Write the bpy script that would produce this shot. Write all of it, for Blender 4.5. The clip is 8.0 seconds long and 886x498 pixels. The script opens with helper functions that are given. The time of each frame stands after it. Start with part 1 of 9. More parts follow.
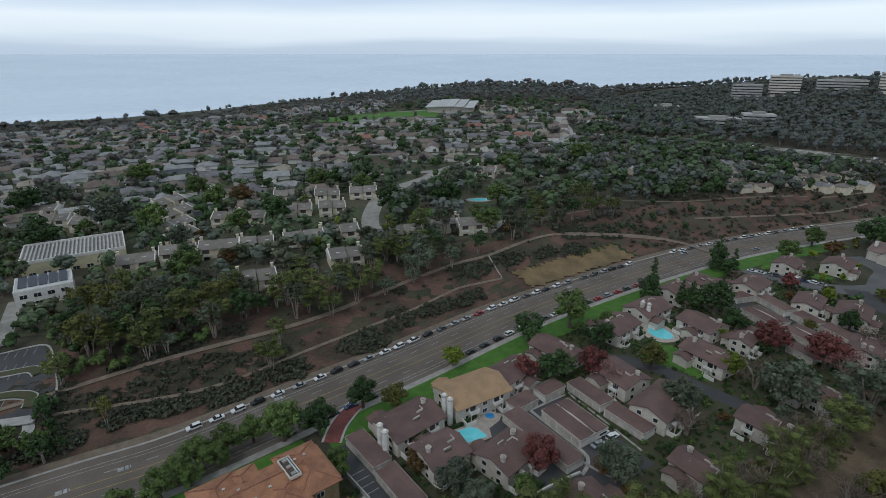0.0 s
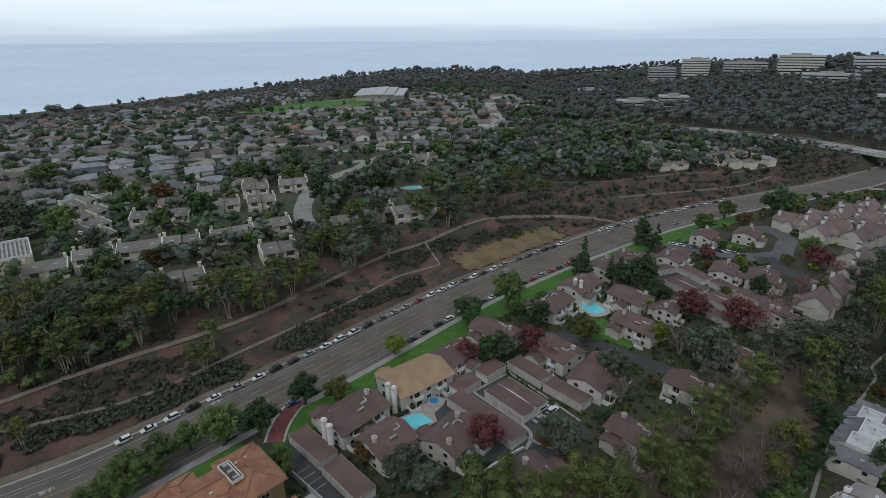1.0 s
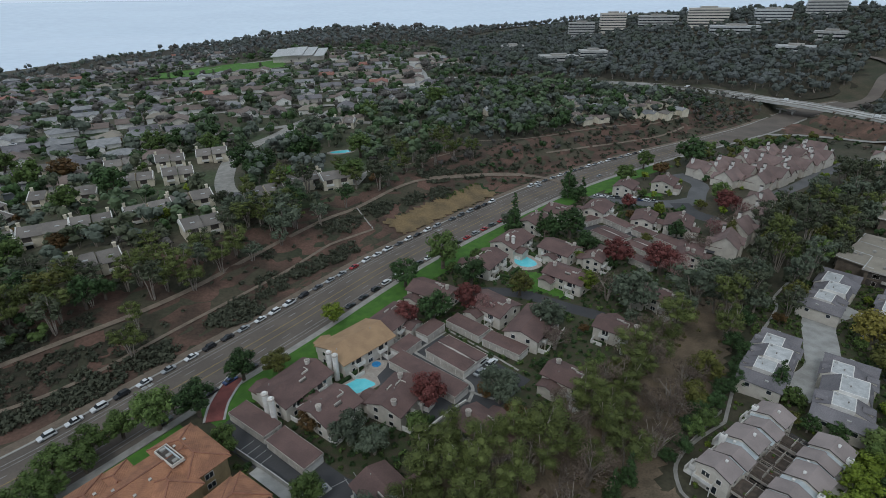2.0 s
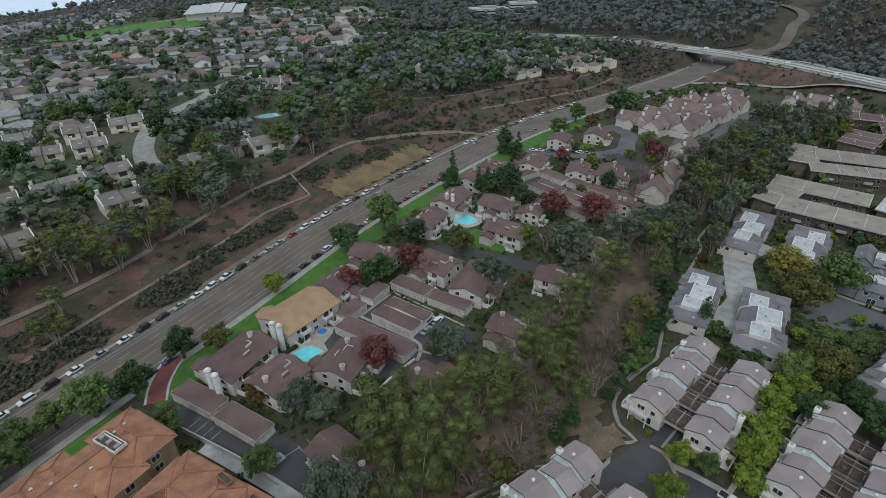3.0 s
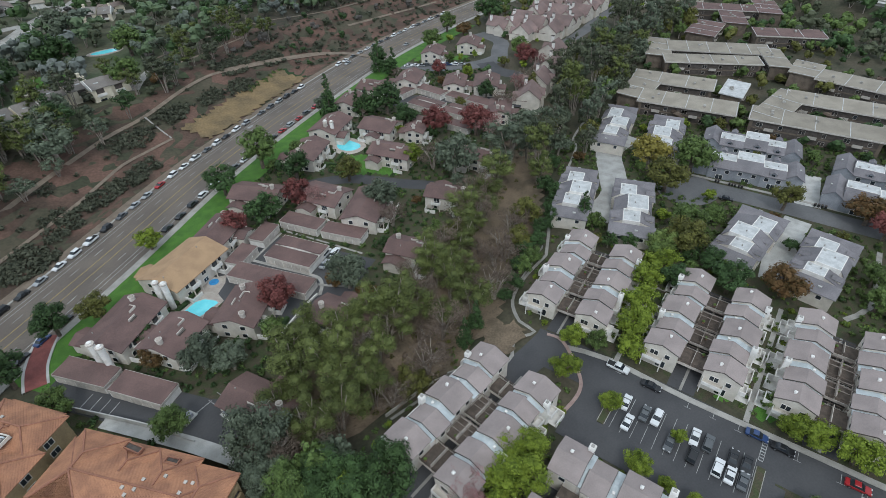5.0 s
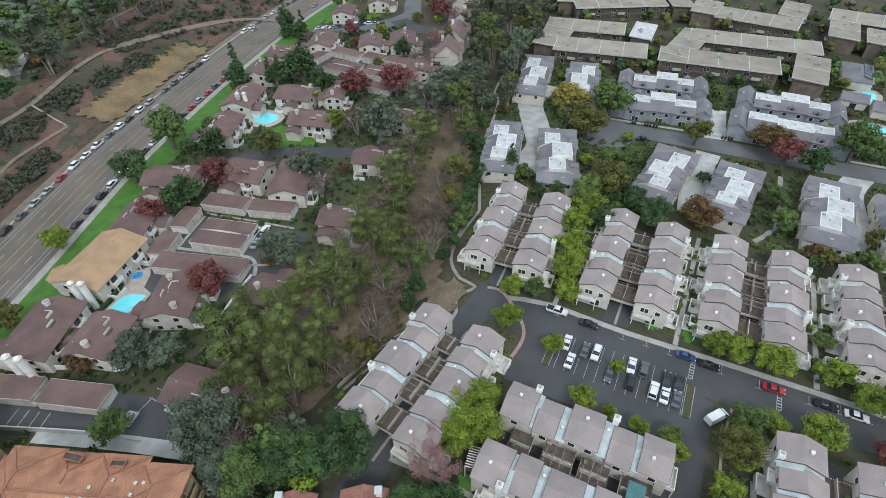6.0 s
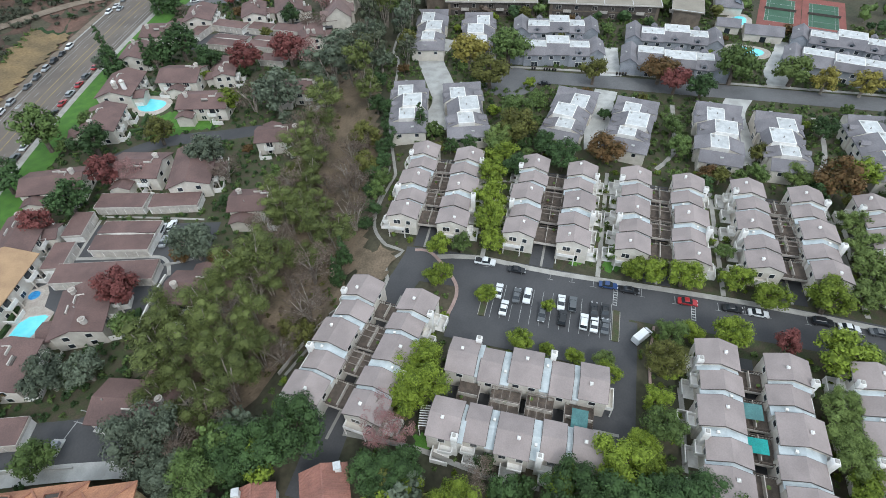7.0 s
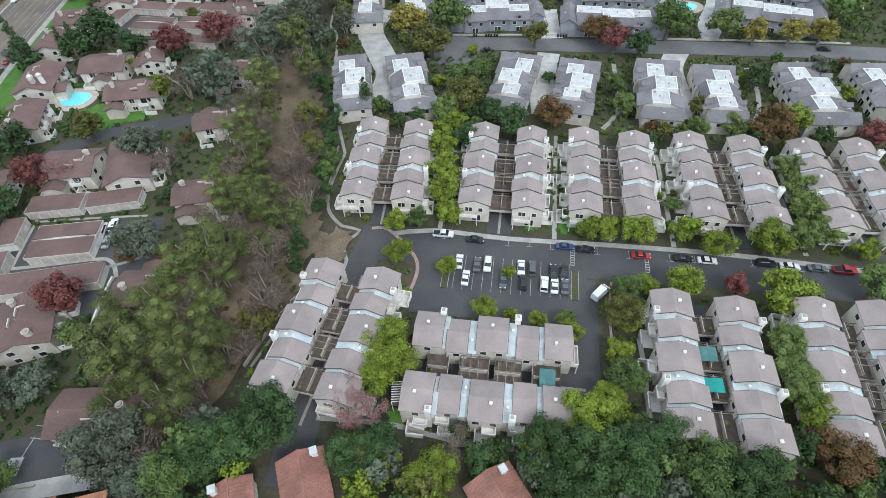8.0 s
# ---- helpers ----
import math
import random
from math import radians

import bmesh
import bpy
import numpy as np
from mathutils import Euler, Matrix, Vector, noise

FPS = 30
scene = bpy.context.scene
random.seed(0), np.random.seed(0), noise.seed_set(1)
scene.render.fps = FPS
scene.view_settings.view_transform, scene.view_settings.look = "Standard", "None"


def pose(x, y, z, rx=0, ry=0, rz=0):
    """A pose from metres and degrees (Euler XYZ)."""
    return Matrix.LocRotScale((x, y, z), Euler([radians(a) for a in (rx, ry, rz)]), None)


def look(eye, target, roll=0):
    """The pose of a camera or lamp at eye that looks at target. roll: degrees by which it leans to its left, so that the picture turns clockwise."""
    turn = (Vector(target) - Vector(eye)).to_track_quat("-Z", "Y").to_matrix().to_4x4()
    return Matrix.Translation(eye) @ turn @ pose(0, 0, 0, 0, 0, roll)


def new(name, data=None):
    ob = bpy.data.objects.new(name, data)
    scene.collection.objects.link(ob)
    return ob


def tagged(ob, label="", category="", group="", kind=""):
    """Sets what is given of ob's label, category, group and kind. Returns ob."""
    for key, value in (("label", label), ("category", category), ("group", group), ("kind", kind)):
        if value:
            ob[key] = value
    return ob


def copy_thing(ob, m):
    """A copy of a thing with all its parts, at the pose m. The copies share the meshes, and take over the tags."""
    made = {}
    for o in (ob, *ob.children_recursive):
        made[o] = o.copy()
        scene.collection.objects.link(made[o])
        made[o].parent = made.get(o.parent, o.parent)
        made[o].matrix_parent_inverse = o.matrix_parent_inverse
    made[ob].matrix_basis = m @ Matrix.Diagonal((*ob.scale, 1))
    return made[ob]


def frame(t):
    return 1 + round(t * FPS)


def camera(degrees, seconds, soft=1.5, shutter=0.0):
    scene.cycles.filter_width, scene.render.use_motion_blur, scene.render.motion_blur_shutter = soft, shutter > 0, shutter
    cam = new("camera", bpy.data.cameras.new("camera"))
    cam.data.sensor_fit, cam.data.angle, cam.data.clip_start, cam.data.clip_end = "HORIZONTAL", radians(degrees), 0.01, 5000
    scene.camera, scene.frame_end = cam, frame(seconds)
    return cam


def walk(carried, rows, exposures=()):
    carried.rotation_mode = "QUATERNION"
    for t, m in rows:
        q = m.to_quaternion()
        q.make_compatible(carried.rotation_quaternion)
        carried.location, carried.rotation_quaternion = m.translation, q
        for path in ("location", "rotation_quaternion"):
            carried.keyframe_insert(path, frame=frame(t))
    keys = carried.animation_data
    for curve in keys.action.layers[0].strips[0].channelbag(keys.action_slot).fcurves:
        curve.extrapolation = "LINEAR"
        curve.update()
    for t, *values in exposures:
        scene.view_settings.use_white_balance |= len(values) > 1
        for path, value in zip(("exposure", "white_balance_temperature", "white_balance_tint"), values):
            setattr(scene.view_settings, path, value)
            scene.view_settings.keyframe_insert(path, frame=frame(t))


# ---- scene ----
cam = camera(80.16, 8.0, soft=0.35)
PATH = [
    (0, pose(0.00, -0.00, 100.00, 69.65, -0.01, -0.00)),
    (0.5, pose(0.24, 0.03, 99.84, 69.59, 0.13, -3.56)),
    (1, pose(0.46, 0.02, 99.66, 68.38, 0.40, -7.41)),
    (1.5, pose(0.66, 0.09, 99.44, 66.39, 0.66, -11.43)),
    (3, pose(1.42, 0.43, 99.03, 59.87, 0.94, -22.47)),
    (3.5, pose(1.86, 0.36, 98.95, 57.67, 1.02, -25.75)),
    (4, pose(2.15, 0.28, 98.73, 55.59, 1.15, -29.17)),
    (4.5, pose(2.32, 0.18, 98.47, 53.52, 1.23, -32.55)),
    (6, pose(2.86, -0.34, 98.01, 47.24, 1.60, -45.45)),
    (6.5, pose(2.99, -0.43, 97.83, 45.12, 1.79, -51.12)),
    (7, pose(3.12, -0.49, 97.62, 43.02, 1.94, -57.14)),
    (7.5, pose(3.19, -0.51, 97.51, 41.34, 1.99, -61.44)),
    (8, pose(3.30, -0.43, 97.39, 39.99, 1.88, -63.89)),
]
walk(cam, PATH, exposures=((0.0, -0.5, 6030, 6), (1.5, -0.45, 6030, 6), (3.5, 0.08, 6030, 6), (4.5, 0.24, 6030, 6), (6.0, 0.62, 6030, 6), (8.0, 0.84, 6030, 6)))

# ---- sky and sun: a bright overcast afternoon over the sea ----
world = bpy.data.worlds.new("sky")
scene.world = world
world.use_nodes = True
wn, wl = world.node_tree.nodes, world.node_tree.links
wn.clear()
w_out = wn.new("ShaderNodeOutputWorld")
w_bg = wn.new("ShaderNodeBackground")
w_bg.inputs["Strength"].default_value = 1.0
w_sky = wn.new("ShaderNodeTexSky")
w_sky.sky_type = "NISHITA"
w_sky.sun_disc = False
w_sky.sun_elevation, w_sky.sun_rotation = radians(42), radians(215)
w_scale = wn.new("ShaderNodeMix")
w_scale.data_type, w_scale.blend_type = "RGBA", "MULTIPLY"
w_scale.inputs["Factor"].default_value = 1.0
wl.new(w_sky.outputs["Color"], w_scale.inputs["A"])
w_scale.inputs["B"].default_value = (0.09, 0.09, 0.09, 1)
w_tc = wn.new("ShaderNodeTexCoord")
w_sep = wn.new("ShaderNodeSeparateXYZ")
wl.new(w_tc.outputs["Generated"], w_sep.inputs[0])
# cloud deck: brightness by height above the horizon, broken by stretched noise
w_map = wn.new("ShaderNodeMapping")
w_map.inputs["Scale"].default_value = (1.2, 1.2, 16.0)
wl.new(w_tc.outputs["Generated"], w_map.inputs["Vector"])
w_noise = wn.new("ShaderNodeTexNoise")
w_noise.inputs["Scale"].default_value, w_noise.inputs["Detail"].default_value = 2.2, 5.0
wl.new(w_map.outputs["Vector"], w_noise.inputs["Vector"])
w_add = wn.new("ShaderNodeMath")
w_add.operation = "MULTIPLY_ADD"
w_add.inputs[1].default_value = 0.035
wl.new(w_noise.outputs["Fac"], w_add.inputs[0])
wl.new(w_sep.outputs["Z"], w_add.inputs[2])
w_ramp = wn.new("ShaderNodeValToRGB")
wl.new(w_add.outputs[0], w_ramp.inputs["Fac"])
stops = [(0.0, (0.80, 0.92, 1.08)), (0.03, (0.86, 0.98, 1.15)), (0.045, (1.22, 1.30, 1.40)), (0.075, (1.36, 1.42, 1.48)),
         (0.10, (0.98, 1.10, 1.30)), (0.16, (0.80, 0.88, 1.02)), (0.5, (0.70, 0.76, 0.82)), (1.0, (0.74, 0.79, 0.83))]
while len(w_ramp.color_ramp.elements) < len(stops):
    w_ramp.color_ramp.elements.new(0.5)
for el, (at, col) in zip(w_ramp.color_ramp.elements, stops):
    el.position, el.color = at, (*col, 1)
w_mix = wn.new("ShaderNodeMix")
w_mix.data_type = "RGBA"
w_mix.inputs["Factor"].default_value = 0.85
wl.new(w_scale.outputs["Result"], w_mix.inputs["A"])
wl.new(w_ramp.outputs["Color"], w_mix.inputs["B"])
wl.new(w_mix.outputs["Result"], w_bg.inputs["Color"])
wl.new(w_bg.outputs[0], w_out.inputs[0])

sun = new("sun", bpy.data.lights.new("sun", "SUN"))
sun.data.energy, sun.data.angle, sun.data.color = 0.9, radians(14), (1.0, 0.98, 0.95)
sun.matrix_world = look((-60, -80, 120), (0, 0, 0))
scene.view_settings.exposure = 0.0


# ---- materials ----
def mat(name, c1, c2=None, s1=0.25, s2=3.0, rough=0.85, bump=0.15, fine=0.25, vary=0.12, metal=0.0, island=0.0, spec=0.3):
    """Two tones in broad patches (scale s1 per metre), finer grain (s2), a difference from thing to thing and relief."""
    fine = min(fine * 1.5, 0.5)
    m = bpy.data.materials.new(name)
    m.use_nodes = True
    n, l = m.node_tree.nodes, m.node_tree.links
    p = n["Principled BSDF"]
    p.inputs["Roughness"].default_value = rough
    p.inputs["Metallic"].default_value = metal
    p.inputs["Specular IOR Level"].default_value = spec
    geo = n.new("ShaderNodeNewGeometry")
    big, small = n.new("ShaderNodeTexNoise"), n.new("ShaderNodeTexNoise")
    for tex, s, d in ((big, s1, 4.0), (small, s2, 3.0)):
        tex.inputs["Scale"].default_value, tex.inputs["Detail"].default_value = s, d
        l.new(geo.outputs["Position"], tex.inputs["Vector"])
    c2 = c2 or tuple(v * 0.78 for v in c1)
    ramp = n.new("ShaderNodeValToRGB")
    ramp.color_ramp.elements[0].position, ramp.color_ramp.elements[1].position = 0.38, 0.62
    ramp.color_ramp.elements[0].color, ramp.color_ramp.elements[1].color = (*c1, 1), (*c2, 1)
    l.new(big.outputs["Fac"], ramp.inputs["Fac"])
    val = n.new("ShaderNodeMath")
    val.operation, val.inputs[1].default_value, val.inputs[2].default_value = "MULTIPLY_ADD", 2 * fine, 1.0 - fine
    l.new(small.outputs["Fac"], val.inputs[0])
    info = n.new("ShaderNodeObjectInfo")
    per = n.new("ShaderNodeMath")
    per.operation, per.inputs[1].default_value, per.inputs[2].default_value = "MULTIPLY_ADD", 2 * vary, 1.0 - vary
    l.new(info.outputs["Random"], per.inputs[0])
    both = n.new("ShaderNodeMath")
    both.operation = "MULTIPLY"
    l.new(val.outputs[0], both.inputs[0])
    l.new(per.outputs[0], both.inputs[1])
    last = both
    if island:
        isl = n.new("ShaderNodeMath")
        isl.operation, isl.inputs[1].default_value, isl.inputs[2].default_value = "MULTIPLY_ADD", 2 * island, 1.0 - island
        l.new(geo.outputs["Random Per Island"], isl.inputs[0])
        last = n.new("ShaderNodeMath")
        last.operation = "MULTIPLY"
        l.new(both.outputs[0], last.inputs[0])
        l.new(isl.outputs[0], last.inputs[1])
    hsv = n.new("ShaderNodeHueSaturation")
    l.new(last.outputs[0], hsv.inputs["Value"])
    l.new(ramp.outputs["Color"], hsv.inputs["Color"])
    l.new(hsv.outputs["Color"], p.inputs["Base Color"])
    if bump:
        b = n.new("ShaderNodeBump")
        b.inputs["Strength"].default_value, b.inputs["Distance"].default_value = bump, 0.1
        l.new(small.outputs["Fac"], b.inputs["Height"])
        l.new(b.outputs["Normal"], p.inputs["Normal"])
    return m


def leaves(name, c1, c2, vary=0.2):
    """Foliage: every leaf picks its own tone between two colours; trees differ in tone."""
    m = bpy.data.materials.new(name)
    m.use_nodes = True
    n, l = m.node_tree.nodes, m.node_tree.links
    p = n["Principled BSDF"]
    p.inputs["Roughness"].default_value, p.inputs["Specular IOR Level"].default_value = 0.7, 0.2
    geo, info = n.new("ShaderNodeNewGeometry"), n.new("ShaderNodeObjectInfo")
    big = n.new("ShaderNodeTexNoise")
    big.inputs["Scale"].default_value = 0.5
    l.new(geo.outputs["Position"], big.inputs["Vector"])
    add = n.new("ShaderNodeMath")
    add.operation, add.inputs[1].default_value = "MULTIPLY_ADD", 0.42
    l.new(geo.outputs["Random Per Island"], add.inputs[0])
    l.new(big.outputs["Fac"], add.inputs[2])
    ramp = n.new("ShaderNodeValToRGB")
    ramp.color_ramp.elements[0].position, ramp.color_ramp.elements[1].position = 0.25, 0.9
    ramp.color_ramp.elements[0].color, ramp.color_ramp.elements[1].color = (*c1, 1), (*c2, 1)
    l.new(add.outputs[0], ramp.inputs["Fac"])
    per = n.new("ShaderNodeMath")
    per.operation, per.inputs[1].default_value, per.inputs[2].default_value = "MULTIPLY_ADD", 2 * vary, 1.0 - vary
    l.new(info.outputs["Random"], per.inputs[0])
    hsv = n.new("ShaderNodeHueSaturation")
    l.new(per.outputs[0], hsv.inputs["Value"])
    l.new(ramp.outputs["Color"], hsv.inputs["Color"])
    l.new(hsv.outputs["Color"], p.inputs["Base Color"])
    return m


def tiled(name, c1, c2, pitch=0.35):
    """Clay barrel tiles: courses and rows as relief and tone, patches of newer and older tile."""
    m = mat(name, c1, c2, s1=0.35, s2=5.0, rough=0.8, bump=0.0, fine=0.3, vary=0.06)
    n, l = m.node_tree.nodes, m.node_tree.links
    p = n["Principled BSDF"]
    tc = n.new("ShaderNodeTexCoord")
    wave = n.new("ShaderNodeTexWave")
    wave.wave_type, wave.bands_direction = "BANDS", "DIAGONAL"
    wave.inputs["Scale"].default_value, wave.inputs["Distortion"].default_value = 0.32 / pitch, 0.6
    l.new(tc.outputs["Object"], wave.inputs["Vector"])
    b = n.new("ShaderNodeBump")
    b.inputs["Strength"].default_value, b.inputs["Distance"].default_value = 0.6, 0.08
    l.new(wave.outputs["Fac"], b.inputs["Height"])
    l.new(b.outputs["Normal"], p.inputs["Normal"])
    return m


M_DIRT = mat("dry_earth", (0.080, 0.068, 0.046), (0.048, 0.050, 0.030), s1=0.06, s2=0.9, rough=0.95, bump=0.5, fine=0.4)
M_BANK = mat("bare_red_brown_bank", (0.150, 0.088, 0.066), (0.072, 0.050, 0.037), s1=0.07, s2=1.2, rough=0.95, bump=0.6, fine=0.4)
M_STRAW = mat("dry_straw_ground", (0.190, 0.142, 0.098), (0.112, 0.088, 0.060), s1=0.15, s2=2.0, rough=0.95, bump=0.5, fine=0.35)
M_MESA = mat("mesa_ground", (0.066, 0.088, 0.042), (0.098, 0.084, 0.060), s1=0.03, s2=0.5, rough=0.95, bump=0.4, fine=0.4)
M_ASPHALT = mat("asphalt", (0.080, 0.078, 0.080), (0.064, 0.063, 0.066), s1=0.12, s2=2.5, rough=0.9, bump=0.05, fine=0.12, vary=0.03)
M_ROAD = mat("worn_road_asphalt", (0.166, 0.138, 0.116), (0.130, 0.109, 0.093), s1=0.08, s2=2.0, rough=0.9, bump=0.05, fine=0.14, vary=0.03)
M_OLDASPHALT = mat("bleached_asphalt", (0.150, 0.147, 0.148), (0.118, 0.116, 0.118), s1=0.1, s2=2.0, rough=0.9, bump=0.05, fine=0.14, vary=0.03)
M_PAINT = mat("road_paint", (0.40, 0.40, 0.385), (0.26, 0.255, 0.25), s1=0.8, s2=6, bump=0, fine=0.2)
M_YELLOW = mat("yellow_road_paint", (0.42, 0.30, 0.09), (0.3, 0.22, 0.09), s1=0.8, s2=6, bump=0)
M_SUBGREY = mat("sub_grey_shingles", (0.29, 0.285, 0.285), (0.21, 0.208, 0.21), s1=0.2, s2=3, bump=0.2, fine=0.2, vary=0.3)
M_SUBBROWN = mat("sub_brown_shingles", (0.205, 0.158, 0.136), (0.15, 0.12, 0.105), s1=0.2, s2=3, bump=0.2, fine=0.2, vary=0.3)
M_CONC = mat("concrete", (0.36, 0.34, 0.31), (0.28, 0.265, 0.24), s1=0.4, s2=4, bump=0.08, fine=0.12)
M_CONCPALE = mat("pale_concrete", (0.47, 0.46, 0.44), (0.36, 0.35, 0.33), s1=0.3, s2=4, bump=0.08, fine=0.12)
M_PATH = mat("earth_path", (0.21, 0.165, 0.125), (0.16, 0.125, 0.095), s1=0.4, s2=3, fine=0.2)
M_YSLOPE = mat("cut_bank_earth", (0.23, 0.16, 0.08), (0.15, 0.11, 0.06), s1=0.12, s2=1.2, bump=0.6, fine=0.4)
M_LAWN = mat("lawn", (0.088, 0.195, 0.030), (0.066, 0.148, 0.026), s1=0.3, s2=5, rough=0.9, bump=0.2, fine=0.3)
M_IVY = mat("ivy_ground", (0.024, 0.050, 0.015), (0.016, 0.034, 0.011), s1=0.4, s2=3, rough=0.9, bump=0.5, fine=0.4)
# litter colour kept dark to paint in shade under scrub and trees
M_SCRUBFLOOR = mat("scrub_litter_and_shade", (0.040, 0.040, 0.026), (0.060, 0.048, 0.034), s1=0.4, s2=3, rough=0.95, bump=0.5, fine=0.4)
M_BED = mat("planting_bed", (0.060, 0.074, 0.032), (0.082, 0.068, 0.046), s1=0.5, s2=3, rough=0.95, bump=0.4, fine=0.4)
M_BRICKRED = mat("red_brick_paving", (0.22, 0.075, 0.065), (0.17, 0.06, 0.055), s1=0.5, s2=5, bump=0.1)
# pale base colour stands in for overcast sky reflected in the water
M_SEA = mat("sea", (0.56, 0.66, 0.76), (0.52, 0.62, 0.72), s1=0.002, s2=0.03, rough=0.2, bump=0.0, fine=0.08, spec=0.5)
M_ROOFGREY = mat("grey_shingles", (0.315, 0.262, 0.246), (0.258, 0.216, 0.204), s1=0.22, s2=4, bump=0.2, fine=0.11, vary=0.06)
M_METALROOF = mat("pale_sheet_metal", (0.52, 0.55, 0.555), (0.42, 0.455, 0.465), s1=0.5, s2=3, rough=0.55, bump=0.05, fine=0.1, vary=0.04)
M_STUCCO = mat("cream_stucco", (0.63, 0.58, 0.51), (0.54, 0.49, 0.43), s1=0.5, s2=5, bump=0.12, fine=0.1, vary=0.05)
M_WHITE = mat("white_stucco", (0.78, 0.75, 0.71), (0.67, 0.64, 0.60), s1=0.7, s2=5, bump=0.08, fine=0.1, vary=0.04)
# fascia colour; also paints in the shade of walkways, balconies and roof slots
M_TRIMSHADE = mat("dark_fascia_and_shade", (0.10, 0.085, 0.075), (0.075, 0.062, 0.055), s1=1.0, s2=6, bump=0.0)
M_GLASS = mat("window_glass", (0.035, 0.042, 0.05), (0.02, 0.025, 0.03), s1=0.5, s2=2, rough=0.12, bump=0, spec=0.6, fine=0.3, vary=0.3)
M_DECKWOOD = mat("weathered_deck_wood", (0.135, 0.105, 0.085), (0.09, 0.072, 0.06), s1=1.0, s2=7, bump=0.2, fine=0.25)
M_ROOFDARK = mat("dark_grey_shingles", (0.205, 0.190, 0.198), (0.155, 0.145, 0.153), s1=0.22, s2=4, bump=0.3, fine=0.28, vary=0.1)
M_FLATWHITE = mat("white_roof_membrane", (0.54, 0.54, 0.535), (0.42, 0.42, 0.415), s1=0.6, s2=3.0, bump=0.05, fine=0.14, vary=0.06)
M_GREYWALL = mat("blue_grey_siding", (0.30, 0.31, 0.335), (0.24, 0.25, 0.275), s1=0.4, s2=5, bump=0.15, vary=0.1)
M_ROOFBROWN = mat("brown_shingles", (0.160, 0.101, 0.090), (0.122, 0.079, 0.072), s1=0.2, s2=4, bump=0.35, fine=0.26, vary=0.08)
M_ROOFTAN = mat("new_tan_shingles", (0.36, 0.235, 0.135), (0.30, 0.195, 0.115), s1=0.3, s2=4, bump=0.25, fine=0.15)
M_FASCIA = mat("cream_fascia", (0.52, 0.47, 0.42), (0.42, 0.38, 0.34), s1=0.8, s2=5, bump=0.05)
M_GRAVELROOF = mat("tan_gravel_roof", (0.30, 0.265, 0.215), (0.24, 0.21, 0.17), s1=0.15, s2=3, bump=0.2, fine=0.15, vary=0.1)
M_BROWNWALL = mat("brown_siding", (0.17, 0.135, 0.105), (0.12, 0.095, 0.075), s1=0.5, s2=5, bump=0.2)
M_CLAY = tiled("clay_tile_orange", (0.385, 0.185, 0.104), (0.27, 0.130, 0.078))
M_CLAYRED = tiled("clay_tile_red", (0.33, 0.155, 0.118), (0.235, 0.115, 0.090))
M_CLAYRIDGE = mat("clay_ridge_tile", (0.30, 0.140, 0.090), (0.22, 0.105, 0.07), s1=0.6, s2=5, bump=0.3, fine=0.25)
M_PERGOLA = mat("grey_brown_pergola_wood", (0.30, 0.255, 0.22), (0.21, 0.175, 0.15), s1=1.0, s2=6, bump=0.2, fine=0.2)
M_BRICKPALE = mat("faded_pink_brick", (0.34, 0.245, 0.215), (0.27, 0.19, 0.17), s1=0.6, s2=6, bump=0.1)
M_CREAM = mat("warm_cream_stucco", (0.70, 0.63, 0.50), (0.60, 0.53, 0.41), s1=0.4, s2=4, bump=0.1, fine=0.1, vary=0.06)
M_PALEYELLOW = mat("pale_yellow_wall", (0.62, 0.57, 0.38), (0.54, 0.49, 0.33), s1=0.3, s2=4, bump=0.08, fine=0.1)
M_OCHRE = mat("ochre_stucco", (0.36, 0.27, 0.15), (0.28, 0.21, 0.12), s1=0.5, s2=5, bump=0.1)
M_ROOFPINK = mat("dusty_pink_roof", (0.235, 0.165, 0.150), (0.175, 0.126, 0.116), s1=0.15, s2=3, bump=0.2, fine=0.15, vary=0.15)
M_POOL = mat("pool_water", (0.16, 0.66, 0.74), (0.20, 0.72, 0.78), s1=0.4, s2=2, rough=0.08, bump=0.02, fine=0.08, vary=0.04, spec=0.5)
M_POOLDEEP = mat("spa_water", (0.04, 0.22, 0.50), (0.06, 0.30, 0.60), s1=0.8, s2=3, rough=0.08, bump=0.02, spec=0.5)
M_COPING = mat("pool_coping", (0.42, 0.37, 0.32), (0.36, 0.31, 0.27), s1=0.6, s2=4, bump=0.05)
M_TEAL = mat("teal_awning_cloth", (0.035, 0.30, 0.27), (0.03, 0.24, 0.22), s1=0.6, s2=4, bump=0.03)
M_TEALPALE = mat("pale_teal_canvas", (0.085, 0.19, 0.185), (0.07, 0.15, 0.15), s1=0.6, s2=4, bump=0.03)
M_CONDOROOF = mat("condo_brown_shingles", (0.225, 0.200, 0.178), (0.172, 0.153, 0.138), s1=0.2, s2=3, bump=0.2, fine=0.2, vary=0.15)
M_SOLAR = mat("solar_panel", (0.03, 0.035, 0.055), (0.02, 0.025, 0.04), s1=1.0, s2=4, rough=0.25, bump=0)
M_COURTGREEN = mat("court_green", (0.065, 0.13, 0.085), (0.055, 0.11, 0.07), s1=0.2, s2=3, bump=0.0)
M_COURTRED = mat("court_red", (0.24, 0.085, 0.07), (0.20, 0.075, 0.06), s1=0.2, s2=3, bump=0.0)
M_BARK = mat("bark", (0.16, 0.125, 0.10), (0.10, 0.08, 0.065), s1=1.0, s2=6, bump=0.5)
M_BARKPALE = mat("pale_gum_bark", (0.31, 0.27, 0.225), (0.20, 0.165, 0.14), s1=0.8, s2=5, bump=0.3)
